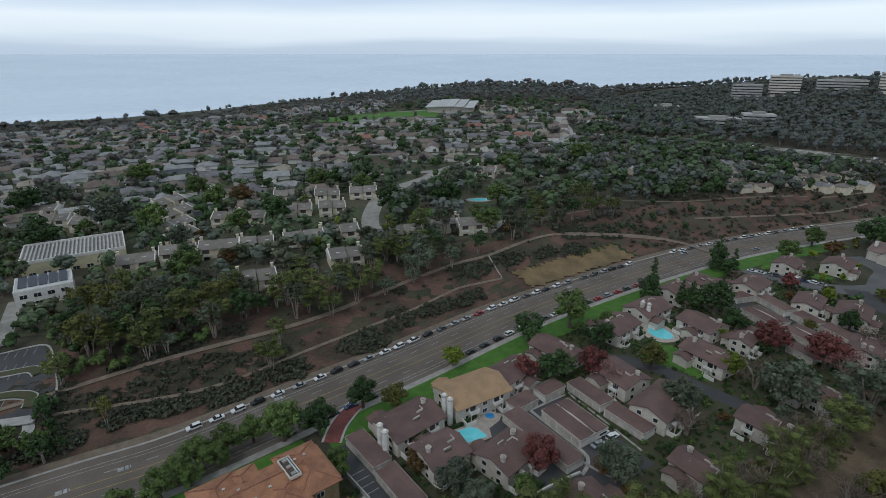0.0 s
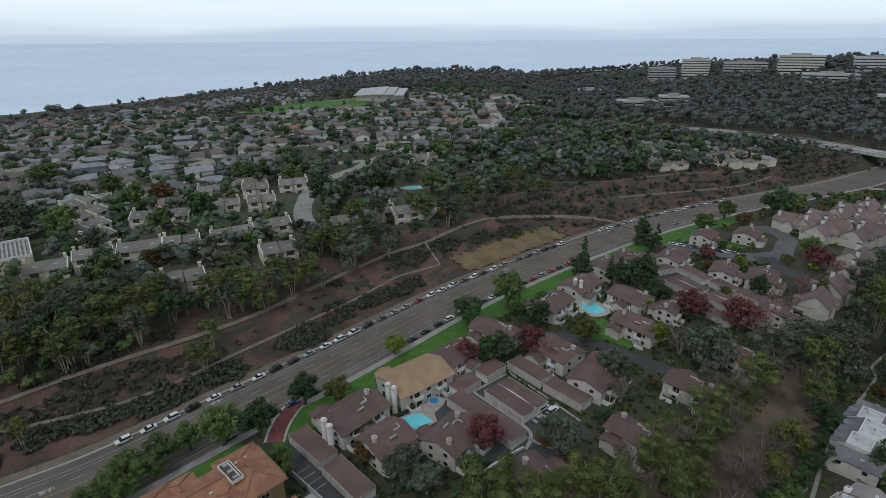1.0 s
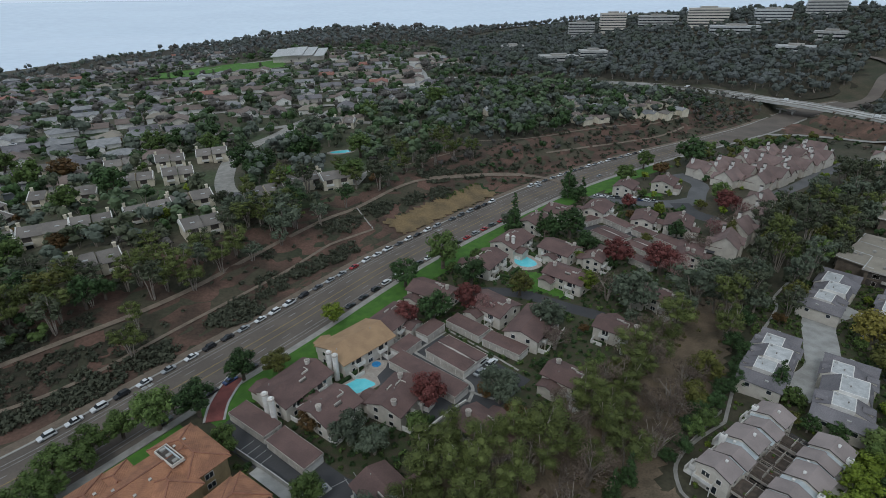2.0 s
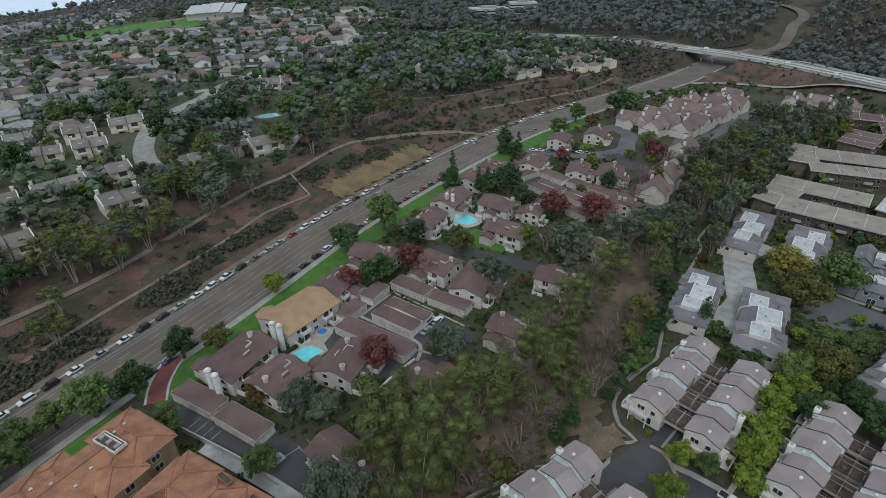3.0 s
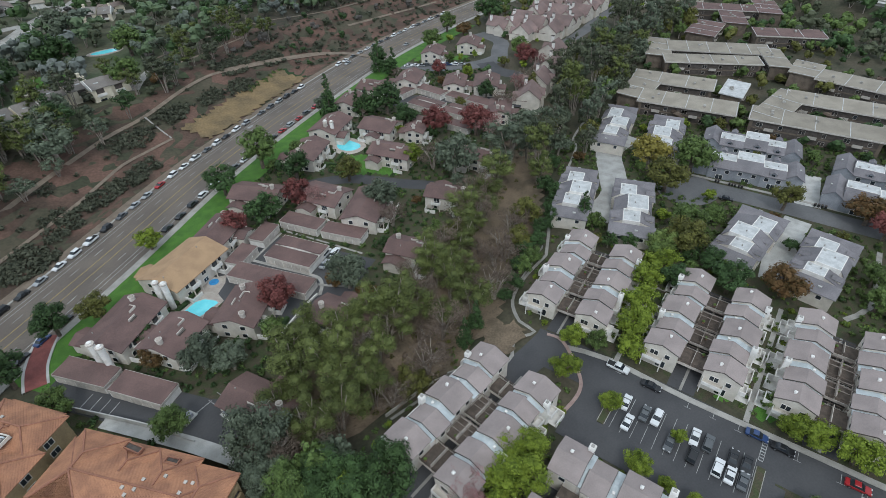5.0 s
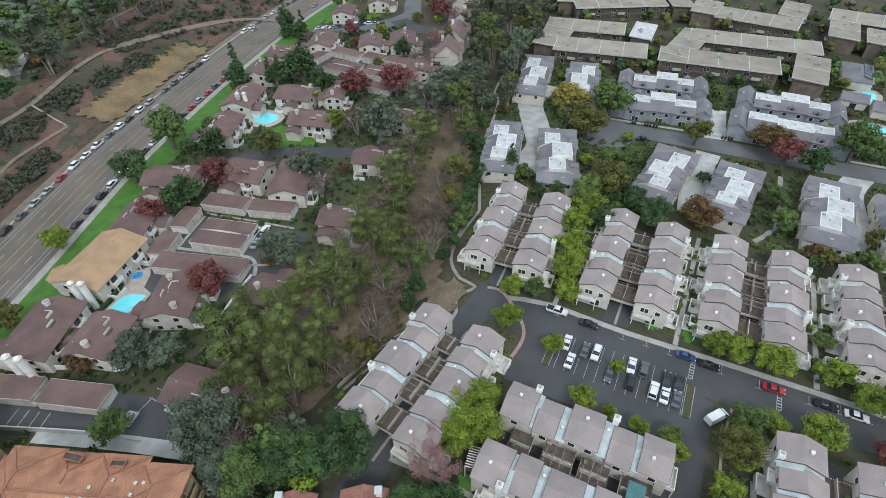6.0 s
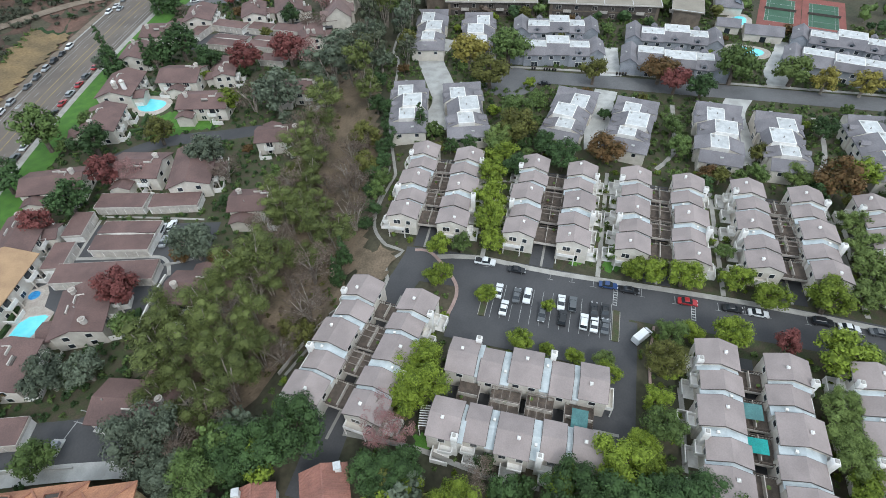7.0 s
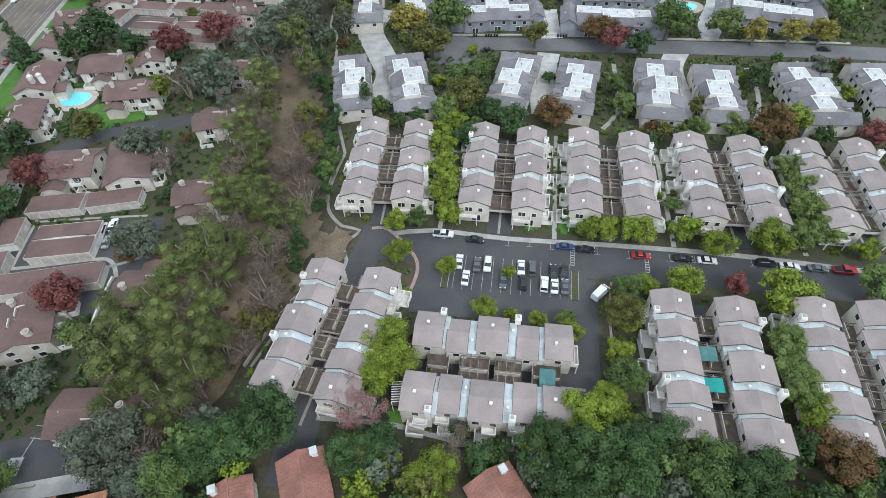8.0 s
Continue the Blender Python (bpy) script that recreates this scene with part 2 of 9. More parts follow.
M_TYRE = mat("tyre_rubber", (0.02, 0.02, 0.02), (0.03, 0.03, 0.03), rough=0.9, bump=0)
M_RIM = mat("alloy_rim", (0.4, 0.4, 0.42), (0.3, 0.3, 0.32), rough=0.4, metal=0.8, bump=0)
M_CARGLASS = mat("tinted_car_glass", (0.02, 0.024, 0.03), (0.03, 0.035, 0.04), rough=0.08, bump=0, spec=0.6)
M_LAMP = mat("headlamp_lens", (0.6, 0.6, 0.6), (0.5, 0.5, 0.52), rough=0.2, bump=0)


def car_paint(name, c):
    return mat(name, c, tuple(v * 0.92 for v in c), s1=0.5, s2=4, rough=0.28, bump=0, fine=0.05, vary=0.03, spec=0.5)


CAR_PAINTS = {"white": car_paint("white_car_paint", (0.70, 0.70, 0.70)), "black": car_paint("black_car_paint", (0.018, 0.018, 0.02)),
              "silver": car_paint("silver_car_paint", (0.33, 0.34, 0.35)), "grey": car_paint("grey_car_paint", (0.10, 0.105, 0.11)),
              "blue": car_paint("blue_car_paint", (0.03, 0.06, 0.16)), "red": car_paint("red_car_paint", (0.36, 0.025, 0.03))}

LEAF = {
    "eucalyptus": leaves("eucalyptus_leaves", (0.013, 0.018, 0.005), (0.132, 0.154, 0.046)),
    "dark": leaves("dark_green_leaves", (0.005, 0.011, 0.004), (0.060, 0.104, 0.036)),
    "green": leaves("green_leaves", (0.014, 0.026, 0.007), (0.126, 0.180, 0.052)),
    "airy": leaves("light_green_leaves", (0.022, 0.036, 0.008), (0.150, 0.196, 0.056)),
    "thicket": leaves("thicket_leaves", (0.007, 0.015, 0.005), (0.062, 0.106, 0.034)),
    "lime": leaves("lime_leaves", (0.016, 0.032, 0.003), (0.190, 0.244, 0.030)),
    "grey": leaves("grey_green_leaves", (0.022, 0.03, 0.02), (0.124, 0.146, 0.098)),
    "olive": leaves("olive_leaves", (0.012, 0.015, 0.003), (0.138, 0.138, 0.036)),
    "red": leaves("crimson_leaves", (0.060, 0.020, 0.018), (0.200, 0.068, 0.060)),
    "rust": leaves("rust_leaves", (0.036, 0.034, 0.01), (0.14, 0.078, 0.032)),
    "gold": leaves("gold_leaves", (0.058, 0.052, 0.01), (0.26, 0.22, 0.052)),
    "pink": leaves("dry_pink_leaves", (0.150, 0.072, 0.068), (0.300, 0.160, 0.150)),
    "dry": leaves("dry_twigs", (0.070, 0.050, 0.038), (0.165, 0.124, 0.096)),
    "scrub": leaves("scrub_leaves", (0.014, 0.018, 0.011), (0.086, 0.090, 0.060)),
    # far leaves are lifted to pale greys: distance haze painted into their colour
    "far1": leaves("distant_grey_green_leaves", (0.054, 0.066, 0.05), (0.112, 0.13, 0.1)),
    "far2": leaves("haze_paled_leaves", (0.076, 0.086, 0.076), (0.132, 0.144, 0.128)),
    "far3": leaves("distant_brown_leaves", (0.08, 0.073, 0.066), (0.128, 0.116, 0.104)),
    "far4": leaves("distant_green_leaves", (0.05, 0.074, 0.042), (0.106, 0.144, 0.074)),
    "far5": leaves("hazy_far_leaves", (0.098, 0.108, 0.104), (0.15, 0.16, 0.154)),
    "bluegum": leaves("blue_grey_gum_leaves", (0.012, 0.017, 0.009), (0.094, 0.104, 0.062)),
}

# ---- mesh helpers ----
class Shape:
    """Collects vertices and faces in a thing's own coordinates."""

    def __init__(self):
        self.v, self.f = [], []

    def face(self, pts):
        n = len(self.v)
        self.v += [tuple(p) for p in pts]
        self.f.append(tuple(range(n, n + len(pts))))
        return self

    def hull(self, low, top):
        """A closed body between two rings of equal length, each counter-clockwise from above."""
        n, k = len(self.v), len(low)
        self.v += [tuple(p) for p in low] + [tuple(p) for p in top]
        self.f.append(tuple(range(n + k - 1, n - 1, -1)))
        self.f.append(tuple(range(n + k, n + 2 * k)))
        self.f += [(n + i, n + (i + 1) % k, n + k + (i + 1) % k, n + k + i) for i in range(k)]
        return self

    def box(self, x0, y0, z0, x1, y1, z1):
        low = [(x0, y0, z0), (x1, y0, z0), (x1, y1, z0), (x0, y1, z0)]
        return self.hull(low, [(x, y, z1) for x, y, _ in low])

    def bar(self, a, b, w, h=None):
        """A square beam from a to b."""
        a, b = Vector(a), Vector(b)
        d = (b - a).normalized()
        side = d.cross(Vector((0, 0, 1)))
        side = side.normalized() if side.length > 1e-4 else Vector((1, 0, 0))
        up = side.cross(d)
        h = h or w
        ring = [(-w / 2, -h / 2), (w / 2, -h / 2), (w / 2, h / 2), (-w / 2, h / 2)]
        return self.hull([a + side * p + up * q for p, q in ring], [b + side * p + up * q for p, q in ring])

    def tube(self, x, y, z0, z1, r0, r1, k=8):
        ring = [(math.cos(2 * math.pi * i / k), math.sin(2 * math.pi * i / k)) for i in range(k)]
        return self.hull([(x + r0 * c, y + r0 * s, z0) for c, s in ring], [(x + r1 * c, y + r1 * s, z1) for c, s in ring])

    def mesh(self, name):
        me = bpy.data.meshes.new(name)
        me.from_pydata(self.v, [], self.f)
        me.update()
        return me


def part(name, shape, material, parent, label=""):
    me = shape if isinstance(shape, bpy.types.Mesh) else shape.mesh(name)
    if not me.materials:
        me.materials.append(material)
    ob = new(name, me)
    ob.parent = parent
    if label:
        ob["label"] = label
    return ob


def thing(name, m, label, category, group="", kind=""):
    ob = new(name)
    ob.empty_display_size = 0.5
    ob.matrix_basis = m
    return tagged(ob, label, category, group, kind)


def structure(name, me, material, label, category):
    me = me if isinstance(me, bpy.types.Mesh) else me.mesh(name)
    me.materials.append(material)
    return tagged(new(name, me), label, category, kind="structure")


# ---- ground taken by buildings and paving, in one-metre cells ----
TAKEN = np.zeros((2000, 1500), bool)


def claim(x, y, length, width, ang, margin=0.6):
    a, b = length / 2 + margin, width / 2 + margin
    r = math.hypot(a, b)
    i0, i1, j0, j1 = int(x - r) + 800, int(x + r) + 802, int(y - r) + 150, int(y + r) + 152
    gx, gy = np.meshgrid(np.arange(i0, i1) - 800 + 0.5, np.arange(j0, j1) - 150 + 0.5, indexing="ij")
    c, s = math.cos(radians(ang)), math.sin(radians(ang))
    hit = (abs((gx - x) * c + (gy - y) * s) < a) & (abs((gy - y) * c - (gx - x) * s) < b)
    i0, j0 = max(i0, 0), max(j0, 0)
    if hit.shape == TAKEN[i0:i1, j0:j1].shape:
        TAKEN[i0:i1, j0:j1] |= hit


def free(x, y, grow=0.0):
    for dx, dy in ((0, 0), (grow, 0), (-grow, 0), (0, grow), (0, -grow)):
        i, j = int(x + dx) + 800 - (x + dx < 0), int(y + dy) + 150 - (y + dy < 0)
        if 0 <= i < 2000 and 0 <= j < 1500 and TAKEN[i, j]:
            return False
    return True


# ---- lie of the land ----
ROAD = [(-330, -45), (-200, 35), (-140, 69), (-93, 97), (-69.8, 110.3), (-43.3, 131.5), (-9.6, 158.5), (35.9, 196), (96.8, 236.0), (154, 267.5),
        (216.5, 292.5), (279, 312), (345, 333), (410, 358), (440, 362), (470, 362)]
HIGHWAY = [(120, 640), (200, 590), (280, 528), (330, 482), (368, 438), (392, 384), (412, 342), (422, 290), (424, 240), (424, 160), (424, 0), (420, -200)]
GULLY = [(-20, 62), (10, 72), (41, 70), (72, 88), (96, 98), (117, 119), (147, 138), (185, 165), (215, 185)]


def spline(pts, step=4.0):
    out = []
    for i in range(len(pts) - 1):
        p = [np.array(pts[min(max(i + k, 0), len(pts) - 1)], float) for k in (-1, 0, 1, 2)]
        n = max(2, int(np.linalg.norm(p[2] - p[1]) / step))
        for j in range(n):
            t = j / n
            out.append(0.5 * (2 * p[1] + (p[2] - p[0]) * t + (2 * p[0] - 5 * p[1] + 4 * p[2] - p[3]) * t * t + (3 * p[1] - p[0] - 3 * p[2] + p[3]) * t ** 3))
    out.append(np.array(pts[-1], float))
    return np.array(out)


ROAD_S, HIGHWAY_S, GULLY_S = spline(ROAD, 8), spline(HIGHWAY, 12), spline(GULLY, 8)


def side_of(line, x, y):
    """Distance to a line, positive on its left, for arrays of places."""
    best, sign = np.full(x.shape, 1e9), np.ones(x.shape)
    for (ax, ay), (bx, by) in zip(line[:-1], line[1:]):
        dx, dy = bx - ax, by - ay
        t = np.clip(((x - ax) * dx + (y - ay) * dy) / (dx * dx + dy * dy), 0, 1)
        d = np.hypot(x - ax - t * dx, y - ay - t * dy)
        s = np.where(dx * (y - ay) - dy * (x - ax) >= 0, 1.0, -1.0)
        near = d < best
        best, sign = np.where(near, d, best), np.where(near, s, sign)
    return best * sign


def step01(a, b, x):
    t = np.clip((x - a) / (b - a), 0, 1)
    return t * t * (3 - 2 * t)


def land(x, y):
    """Height of the ground."""
    x, y = np.asarray(x, float), np.asarray(y, float)
    d = side_of(ROAD_S, x, y)
    mesa = 11.0 * step01(15, 62, d) * (0.35 + 0.65 * step01(-150, -70, x))
    mesa += 1.2 * np.sin(x * 0.043 + 1.0) * np.sin(y * 0.051) * step01(30, 90, d)
    gully = -4.5 * np.exp(-(side_of(GULLY_S, x, y) / 10.0) ** 2) * step01(-25, 0, x)
    r, az = np.hypot(x, y), np.degrees(np.arctan2(x, y))
    rim = np.interp(az, [-180, -90, -39, -31, -22, -10, 4, 10, 16, 26, 35, 49, 70, 120, 180], [0, -20, -30, -31, -20, 2, 24, 22, 14, 31, 52, 64, 60, 20, 0])
    far = rim * step01(420, 1250, r)
    h = np.abs(side_of(HIGHWAY_S, x, y))
    bank = 8.6 * (1 - step01(14, 34, h)) * step01(14, 26, np.abs(d))
    roll = 1.5 * np.sin(x * 0.011 + 2) * np.cos(y * 0.013) * step01(300, 700, r)
    hills = 26 * step01(470, 900, x) * step01(250, 520, r)
    coast = -60 * step01(1330, 1700, r)
    return mesa * (1 - 0.4 * step01(500, 900, r)) + gully + far + np.maximum(bank - mesa, 0) + roll + hills * (1 - step01(900, 1250, r)) + coast


def gz(x, y):
    return float(land(np.array([x]), np.array([y]))[0])


def sheet(xs, ys):
    gx, gy = np.meshgrid(xs, ys)
    z = land(gx.ravel(), gy.ravel())
    verts = np.column_stack([gx.ravel(), gy.ravel(), z])
    n, k = len(xs), len(ys)
    i = (np.arange(k - 1)[:, None] * n + np.arange(n - 1)[None]).ravel()
    faces = np.column_stack([i, i + 1, i + n + 1, i + n])
    me = bpy.data.meshes.new("ground")
    me.from_pydata(verts.tolist(), [], faces.tolist())
    me.polygons.foreach_set("use_smooth", np.ones(len(faces), bool))
    return me


xs = np.concatenate([np.arange(-2200, -260, 60), np.arange(-260, 360, 4.0), np.arange(360, 560, 8), np.arange(560, 2300, 50)])
ys = np.concatenate([np.arange(-1500, -100, 70), np.arange(-100, 330, 4.0), np.arange(330, 620, 9), np.arange(620, 2300, 50)])
structure("ground", sheet(xs, ys), M_DIRT, "dry brown earth with sparse olive scrub", "ground")

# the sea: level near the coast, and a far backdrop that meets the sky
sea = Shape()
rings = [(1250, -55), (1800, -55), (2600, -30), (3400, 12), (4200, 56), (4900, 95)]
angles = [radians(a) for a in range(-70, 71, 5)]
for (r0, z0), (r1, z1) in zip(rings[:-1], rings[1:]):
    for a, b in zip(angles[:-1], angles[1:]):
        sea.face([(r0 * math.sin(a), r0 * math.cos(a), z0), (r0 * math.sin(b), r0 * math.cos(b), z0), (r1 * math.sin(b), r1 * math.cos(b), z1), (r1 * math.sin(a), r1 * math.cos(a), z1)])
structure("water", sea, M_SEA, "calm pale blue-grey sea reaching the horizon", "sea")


def ribbon(name, pts, half, lift, material, label, category, step=4.0, shift=0.0, level=None, thick=0.0):
    """A strip along a line, laid on the ground; shift moves it to the line's left; thick gives it upright edges."""
    line = spline(pts, step)
    d = np.gradient(line, axis=0)
    d /= np.linalg.norm(d, axis=1)[:, None]
    nrm = np.column_stack([-d[:, 1], d[:, 0]])
    sh = Shape()
    mid = line + nrm * shift
    if category in ("road", "street", "drive", "lane", "highway", "pavement", "path", "lawn"):
        for p, q, e in zip(mid[:-1], mid[1:], d):
            claim(*((p + q) / 2), np.linalg.norm(q - p), 2 * half, math.degrees(math.atan2(e[1], e[0])), 2.0 if category == "street" else 0.2)
    a, b = mid + nrm * half, mid - nrm * half
    z = np.maximum(land(a[:, 0], a[:, 1]), land(b[:, 0], b[:, 1])) if level is None else level(mid) if callable(level) else np.full(len(a), level)
    za = z + lift
    lies = level is None and category in ("path", "verge") and not thick
    zl, zb = land(a[:, 0], a[:, 1]) + lift, land(b[:, 0], b[:, 1]) + lift
    for i in range(len(line) - 1):
        if lies:
            sh.v += [(*b[i], zb[i]), (*b[i + 1], zb[i + 1]), (*a[i + 1], zl[i + 1]), (*a[i], zl[i])]
        else:
            sh.v += [(*b[i], za[i]), (*b[i + 1], za[i + 1]), (*a[i + 1], za[i + 1]), (*a[i], za[i])]
        n = len(sh.v) - 4
        sh.f.append((n, n + 1, n + 2, n + 3))
        if thick:
            low = [(*b[i], za[i] - thick), (*b[i + 1], za[i + 1] - thick), (*a[i + 1], za[i + 1] - thick), (*a[i], za[i] - thick)]
            sh.v += low
            sh.f += [(n + 4, n + 5, n + 1, n), (n + 6, n + 7, n + 3, n + 2)]
    return structure(name, sh, material, label, category)


def patch(name, pts, z0, z1, material, label, category):
    """A flat slab with the outline pts (counter-clockwise)."""
    sh = Shape()
    sh.hull([(x, y, z0) for x, y in pts], [(x, y, z1) for x, y in pts])
    return structure(name, sh, material, label, category)


def along(line, s):
    """Place and heading at s metres along a line of points."""
    seg = np.linalg.norm(np.diff(line, axis=0), axis=1)
    at = np.concatenate([[0], np.cumsum(seg)])
    i = int(np.clip(np.searchsorted(at, s) - 1, 0, len(seg) - 1))
    t = (s - at[i]) / seg[i]
    p = line[i] + t * (line[i + 1] - line[i])
    d = (line[i + 1] - line[i]) / seg[i]
    return p, d


# ---- the main road ----
ribbon("road", ROAD, 11.2, 0.12, M_ROAD, "wide worn grey-brown asphalt road with lane lines", "road")
ribbon("kerb_south", ROAD, 0.35, 0.27, M_CONC, "pale concrete kerb beside the road", "kerb", shift=-10.9, thick=0.4)
ribbon("kerb_north", ROAD, 0.35, 0.27, M_CONC, "pale concrete kerb beside the road", "kerb", shift=11.5, thick=0.4)
ribbon("pavement_south", ROAD, 0.8, 0.24, M_CONC, "pale concrete pavement along the road", "pavement", shift=-12.0, thick=0.4)
ribbon("shoulder_north", ROAD, 1.6, 0.16, M_PATH, "bare dusty verge along the road", "verge", shift=13.5)
for name, at in (("lane_line", 0.25), ("lane_line", -0.25)):
    ribbon(name, ROAD, 0.09, 0.14, M_YELLOW, "faded yellow centre line on the road", "road marking", shift=at * 6.0)
for name, at in (("edge_line", 8.3), ("edge_line", -8.3), ("edge_line", 6.9), ("edge_line", -6.9)):
    ribbon(name, ROAD, 0.08, 0.14, M_PAINT, "worn white edge line on the road", "road marking", shift=at)
dash = Shape().box(-1.6, -0.09, 0, 1.6, 0.09, 0.012)
dash_me = dash.mesh("lane_dash")
dash_me.materials.append(M_PAINT)
road_fine = spline(ROAD, 4)
for off in (4.2, -4.2):
    for k in range(24, 70):
        s = 60 + k * 9.5
        p, d = along(road_fine, s)
        q = p + np.array([-d[1], d[0]]) * off
        ob = new("lane_dash", dash_me)
        ob.matrix_basis = pose(q[0], q[1], gz(*p) + 0.14, 0, 0, math.degrees(math.atan2(d[1], d[0])))
        tagged(ob, "white painted lane dash on asphalt", "road marking", "lane dashes on the road", "structure")
# bicycle lane symbols, worn to pale blocks
for x, y, a in ((-81.9, 107.2, 32), (-92.5, 99.4, 31), (-50.5, 136.6, 38), (58, 219.5, 36)):
    sym = structure("lane_symbol", Shape().box(-1.5, -0.75, 0, -0.1, 0.75, 0.012).box(0.2, -0.75, 0, 1.0, 0.75, 0.012).box(1.3, -0.5, 0, 1.6, 0.5, 0.012), M_PAINT, "worn white lane symbol on the road", "road marking")
    sym.matrix_basis = pose(x, y, 0.14, 0, 0, a)
lawn_line = [tuple(p) for p in ROAD[5:11]]
ribbon("lawn_verge", lawn_line, 4.8, 0.20, M_LAWN, "bright green mown lawn strip by the road", "lawn", shift=-17.5)
ribbon("lawn_verge", [(-93, 97), (-69.8, 110.3), (-47, 128)], 3.0, 0.20, M_LAWN, "green lawn strip by the road", "lawn", shift=-15.8)

# ---- highway and bridge beyond ----
DECK_Z = land(HIGHWAY_S[:, 0], HIGHWAY_S[:, 1]) + 0.35
near_road = np.abs(side_of(ROAD_S, HIGHWAY_S[:, 0], HIGHWAY_S[:, 1])) < 46
DECK_Z = np.interp(np.arange(len(DECK_Z)), np.arange(len(DECK_Z))[~near_road], DECK_Z[~near_road])
DECK_Z = np.convolve(np.pad(DECK_Z, 4, "edge"), np.ones(9) / 9, "valid")


def deck_level(mid):
    """Height of the highway's surface at places along it."""
    k = np.argmin(np.hypot(mid[:, None, 0] - HIGHWAY_S[None, :, 0], mid[:, None, 1] - HIGHWAY_S[None, :, 1]), axis=1)
    return DECK_Z[k]


ribbon("highway", HIGHWAY[:5], 9, 0.25, M_CONCPALE, "pale concrete highway on a bank", "highway", step=10, level=deck_level, thick=1.2)
ribbon("highway", HIGHWAY[6:], 9, 0.25, M_CONCPALE, "pale concrete highway on a bank", "highway", step=10, level=deck_level, thick=1.2)
ribbon("bridge_deck", HIGHWAY[4:7], 9, 0.27, M_CONCPALE, "pale concrete highway bridge over the road", "bridge", step=6, level=deck_level, thick=1.7)
for off in (8.7, -8.7):
    ribbon("bridge_parapet", HIGHWAY[1:11], 0.22, 1.1, M_CONC, "low concrete highway parapet", "parapet", step=8, level=deck_level, thick=0.9, shift=off)
ribbon("median_barrier", HIGHWAY[1:11], 0.2, 0.95, M_CONC, "concrete barrier along the middle of the highway", "barrier", step=8, level=deck_level, thick=0.8)
pier = thing("bridge_pier", pose(402, 362, 1.5, 0, 0, 20), "grey concrete bridge pier under the deck", "pier")
for yy in (-5, 5):
    part("column", Shape().tube(0, yy, 0, 6, 0.8, 0.8), M_CONC, pier)
part("crossbeam", Shape().box(-0.9, -8, 5.2, 0.9, 8, 6.1), M_CONC, pier)
ribbon("slip_road", [(340, 317), (362, 305), (382, 285), (396, 262), (405, 236), (409, 205), (410, 170)], 3.0, 0.4, M_CONC, "concrete slip road curving up to the highway", "road", step=6)
ribbon("hill_road", [(462, 362), (496, 364), (535, 386), (562, 398), (580, 425), (590, 470)], 5.0, 0.6, M_ROAD, "grey road climbing the wooded hill", "road", step=5)
ribbon("slip_road", [(452, 352), (446, 330), (440, 300), (438, 250), (438, 180)], 2.6, 0.4, M_CONC, "concrete slip road beside the highway", "road", step=6)

# ---- paths and streets on the slope and the mesa ----
ribbon("earth_path", [(-130, 125), (-85, 152), (-48, 178), (-14, 211), (6, 229), (22, 240), (44, 258.6), (60, 268.8), (76, 273)], 0.85, 0.4, M_PATH, "pale earth path along the slope", "path")
ribbon("earth_path", [(-112, 125), (-76, 138), (-45, 164), (-14, 191), (-2, 203), (7, 211.8), (17, 218), (27.6, 224.2)], 0.6, 0.42, M_PATH, "narrow earth path on the slope", "path")
ribbon("drain_channel", [(22.2, 240), (24.7, 232.4), (27.4, 224.7)], 0.35, 0.45, M_CONC, "narrow concrete drain channel down the slope", "path")
ribbon("side_street", [(143, 264), (136, 276), (124, 281), (108, 280), (86, 276), (66, 271)], 1.7, 0.45, M_PATH, "dusty side street climbing from the road", "path")
ribbon("street", [(-37, 270), (-40, 278), (-42.3, 294), (-42.6, 310), (-41.5, 326), (-36.5, 352), (-28, 371), (-11, 396), (8, 437), (30, 470)], 5.0, 0.3, M_CONC, "grey concrete street with a closed end", "street")
ribbon("street", [(112, 535), (128, 570), (145, 630), (158, 720), (185, 800), (205, 860)], 8, 0.8, M_CONCPALE, "pale wide street between houses", "street", step=12)
ribbon("street", [(205, 860), (215, 790), (214, 720), (225, 660)], 6, 0.8, M_CONC, "pale curving street", "street", step=12)
for x, y in ((-380, 398), (-355, 396), (-330, 396), (-305, 398), (-285, 404), (-340, 382), (-310, 382)):
    claim(x, y, 26, 22, 10)
ribbon("street", [(-420, 422), (-362, 424), (-321, 426), (-287, 436), (-240, 448), (-180, 462)], 8, 0.5, M_OLDASPHALT, "grey residential street with parked cars", "street", step=8)
for pts in ([(39, 300), (54, 310), (70, 318), (92, 325), (115, 329), (144, 328), (168, 333), (194, 340), (237, 349), (263, 352), (300, 364)],
            [(46, 286), (61, 293.6), (76, 301.6), (90, 308)], [(154, 308.6), (190, 318), (225, 326), (260, 335), (295, 351)]):
    ribbon("path_hill", pts, 0.8, 0.3, M_PATH, "pale path along the wooded hill", "path")
    for x, y in pts:
        claim(x - 1, y - 5, 12, 9, 0)


# ---- buildings ----

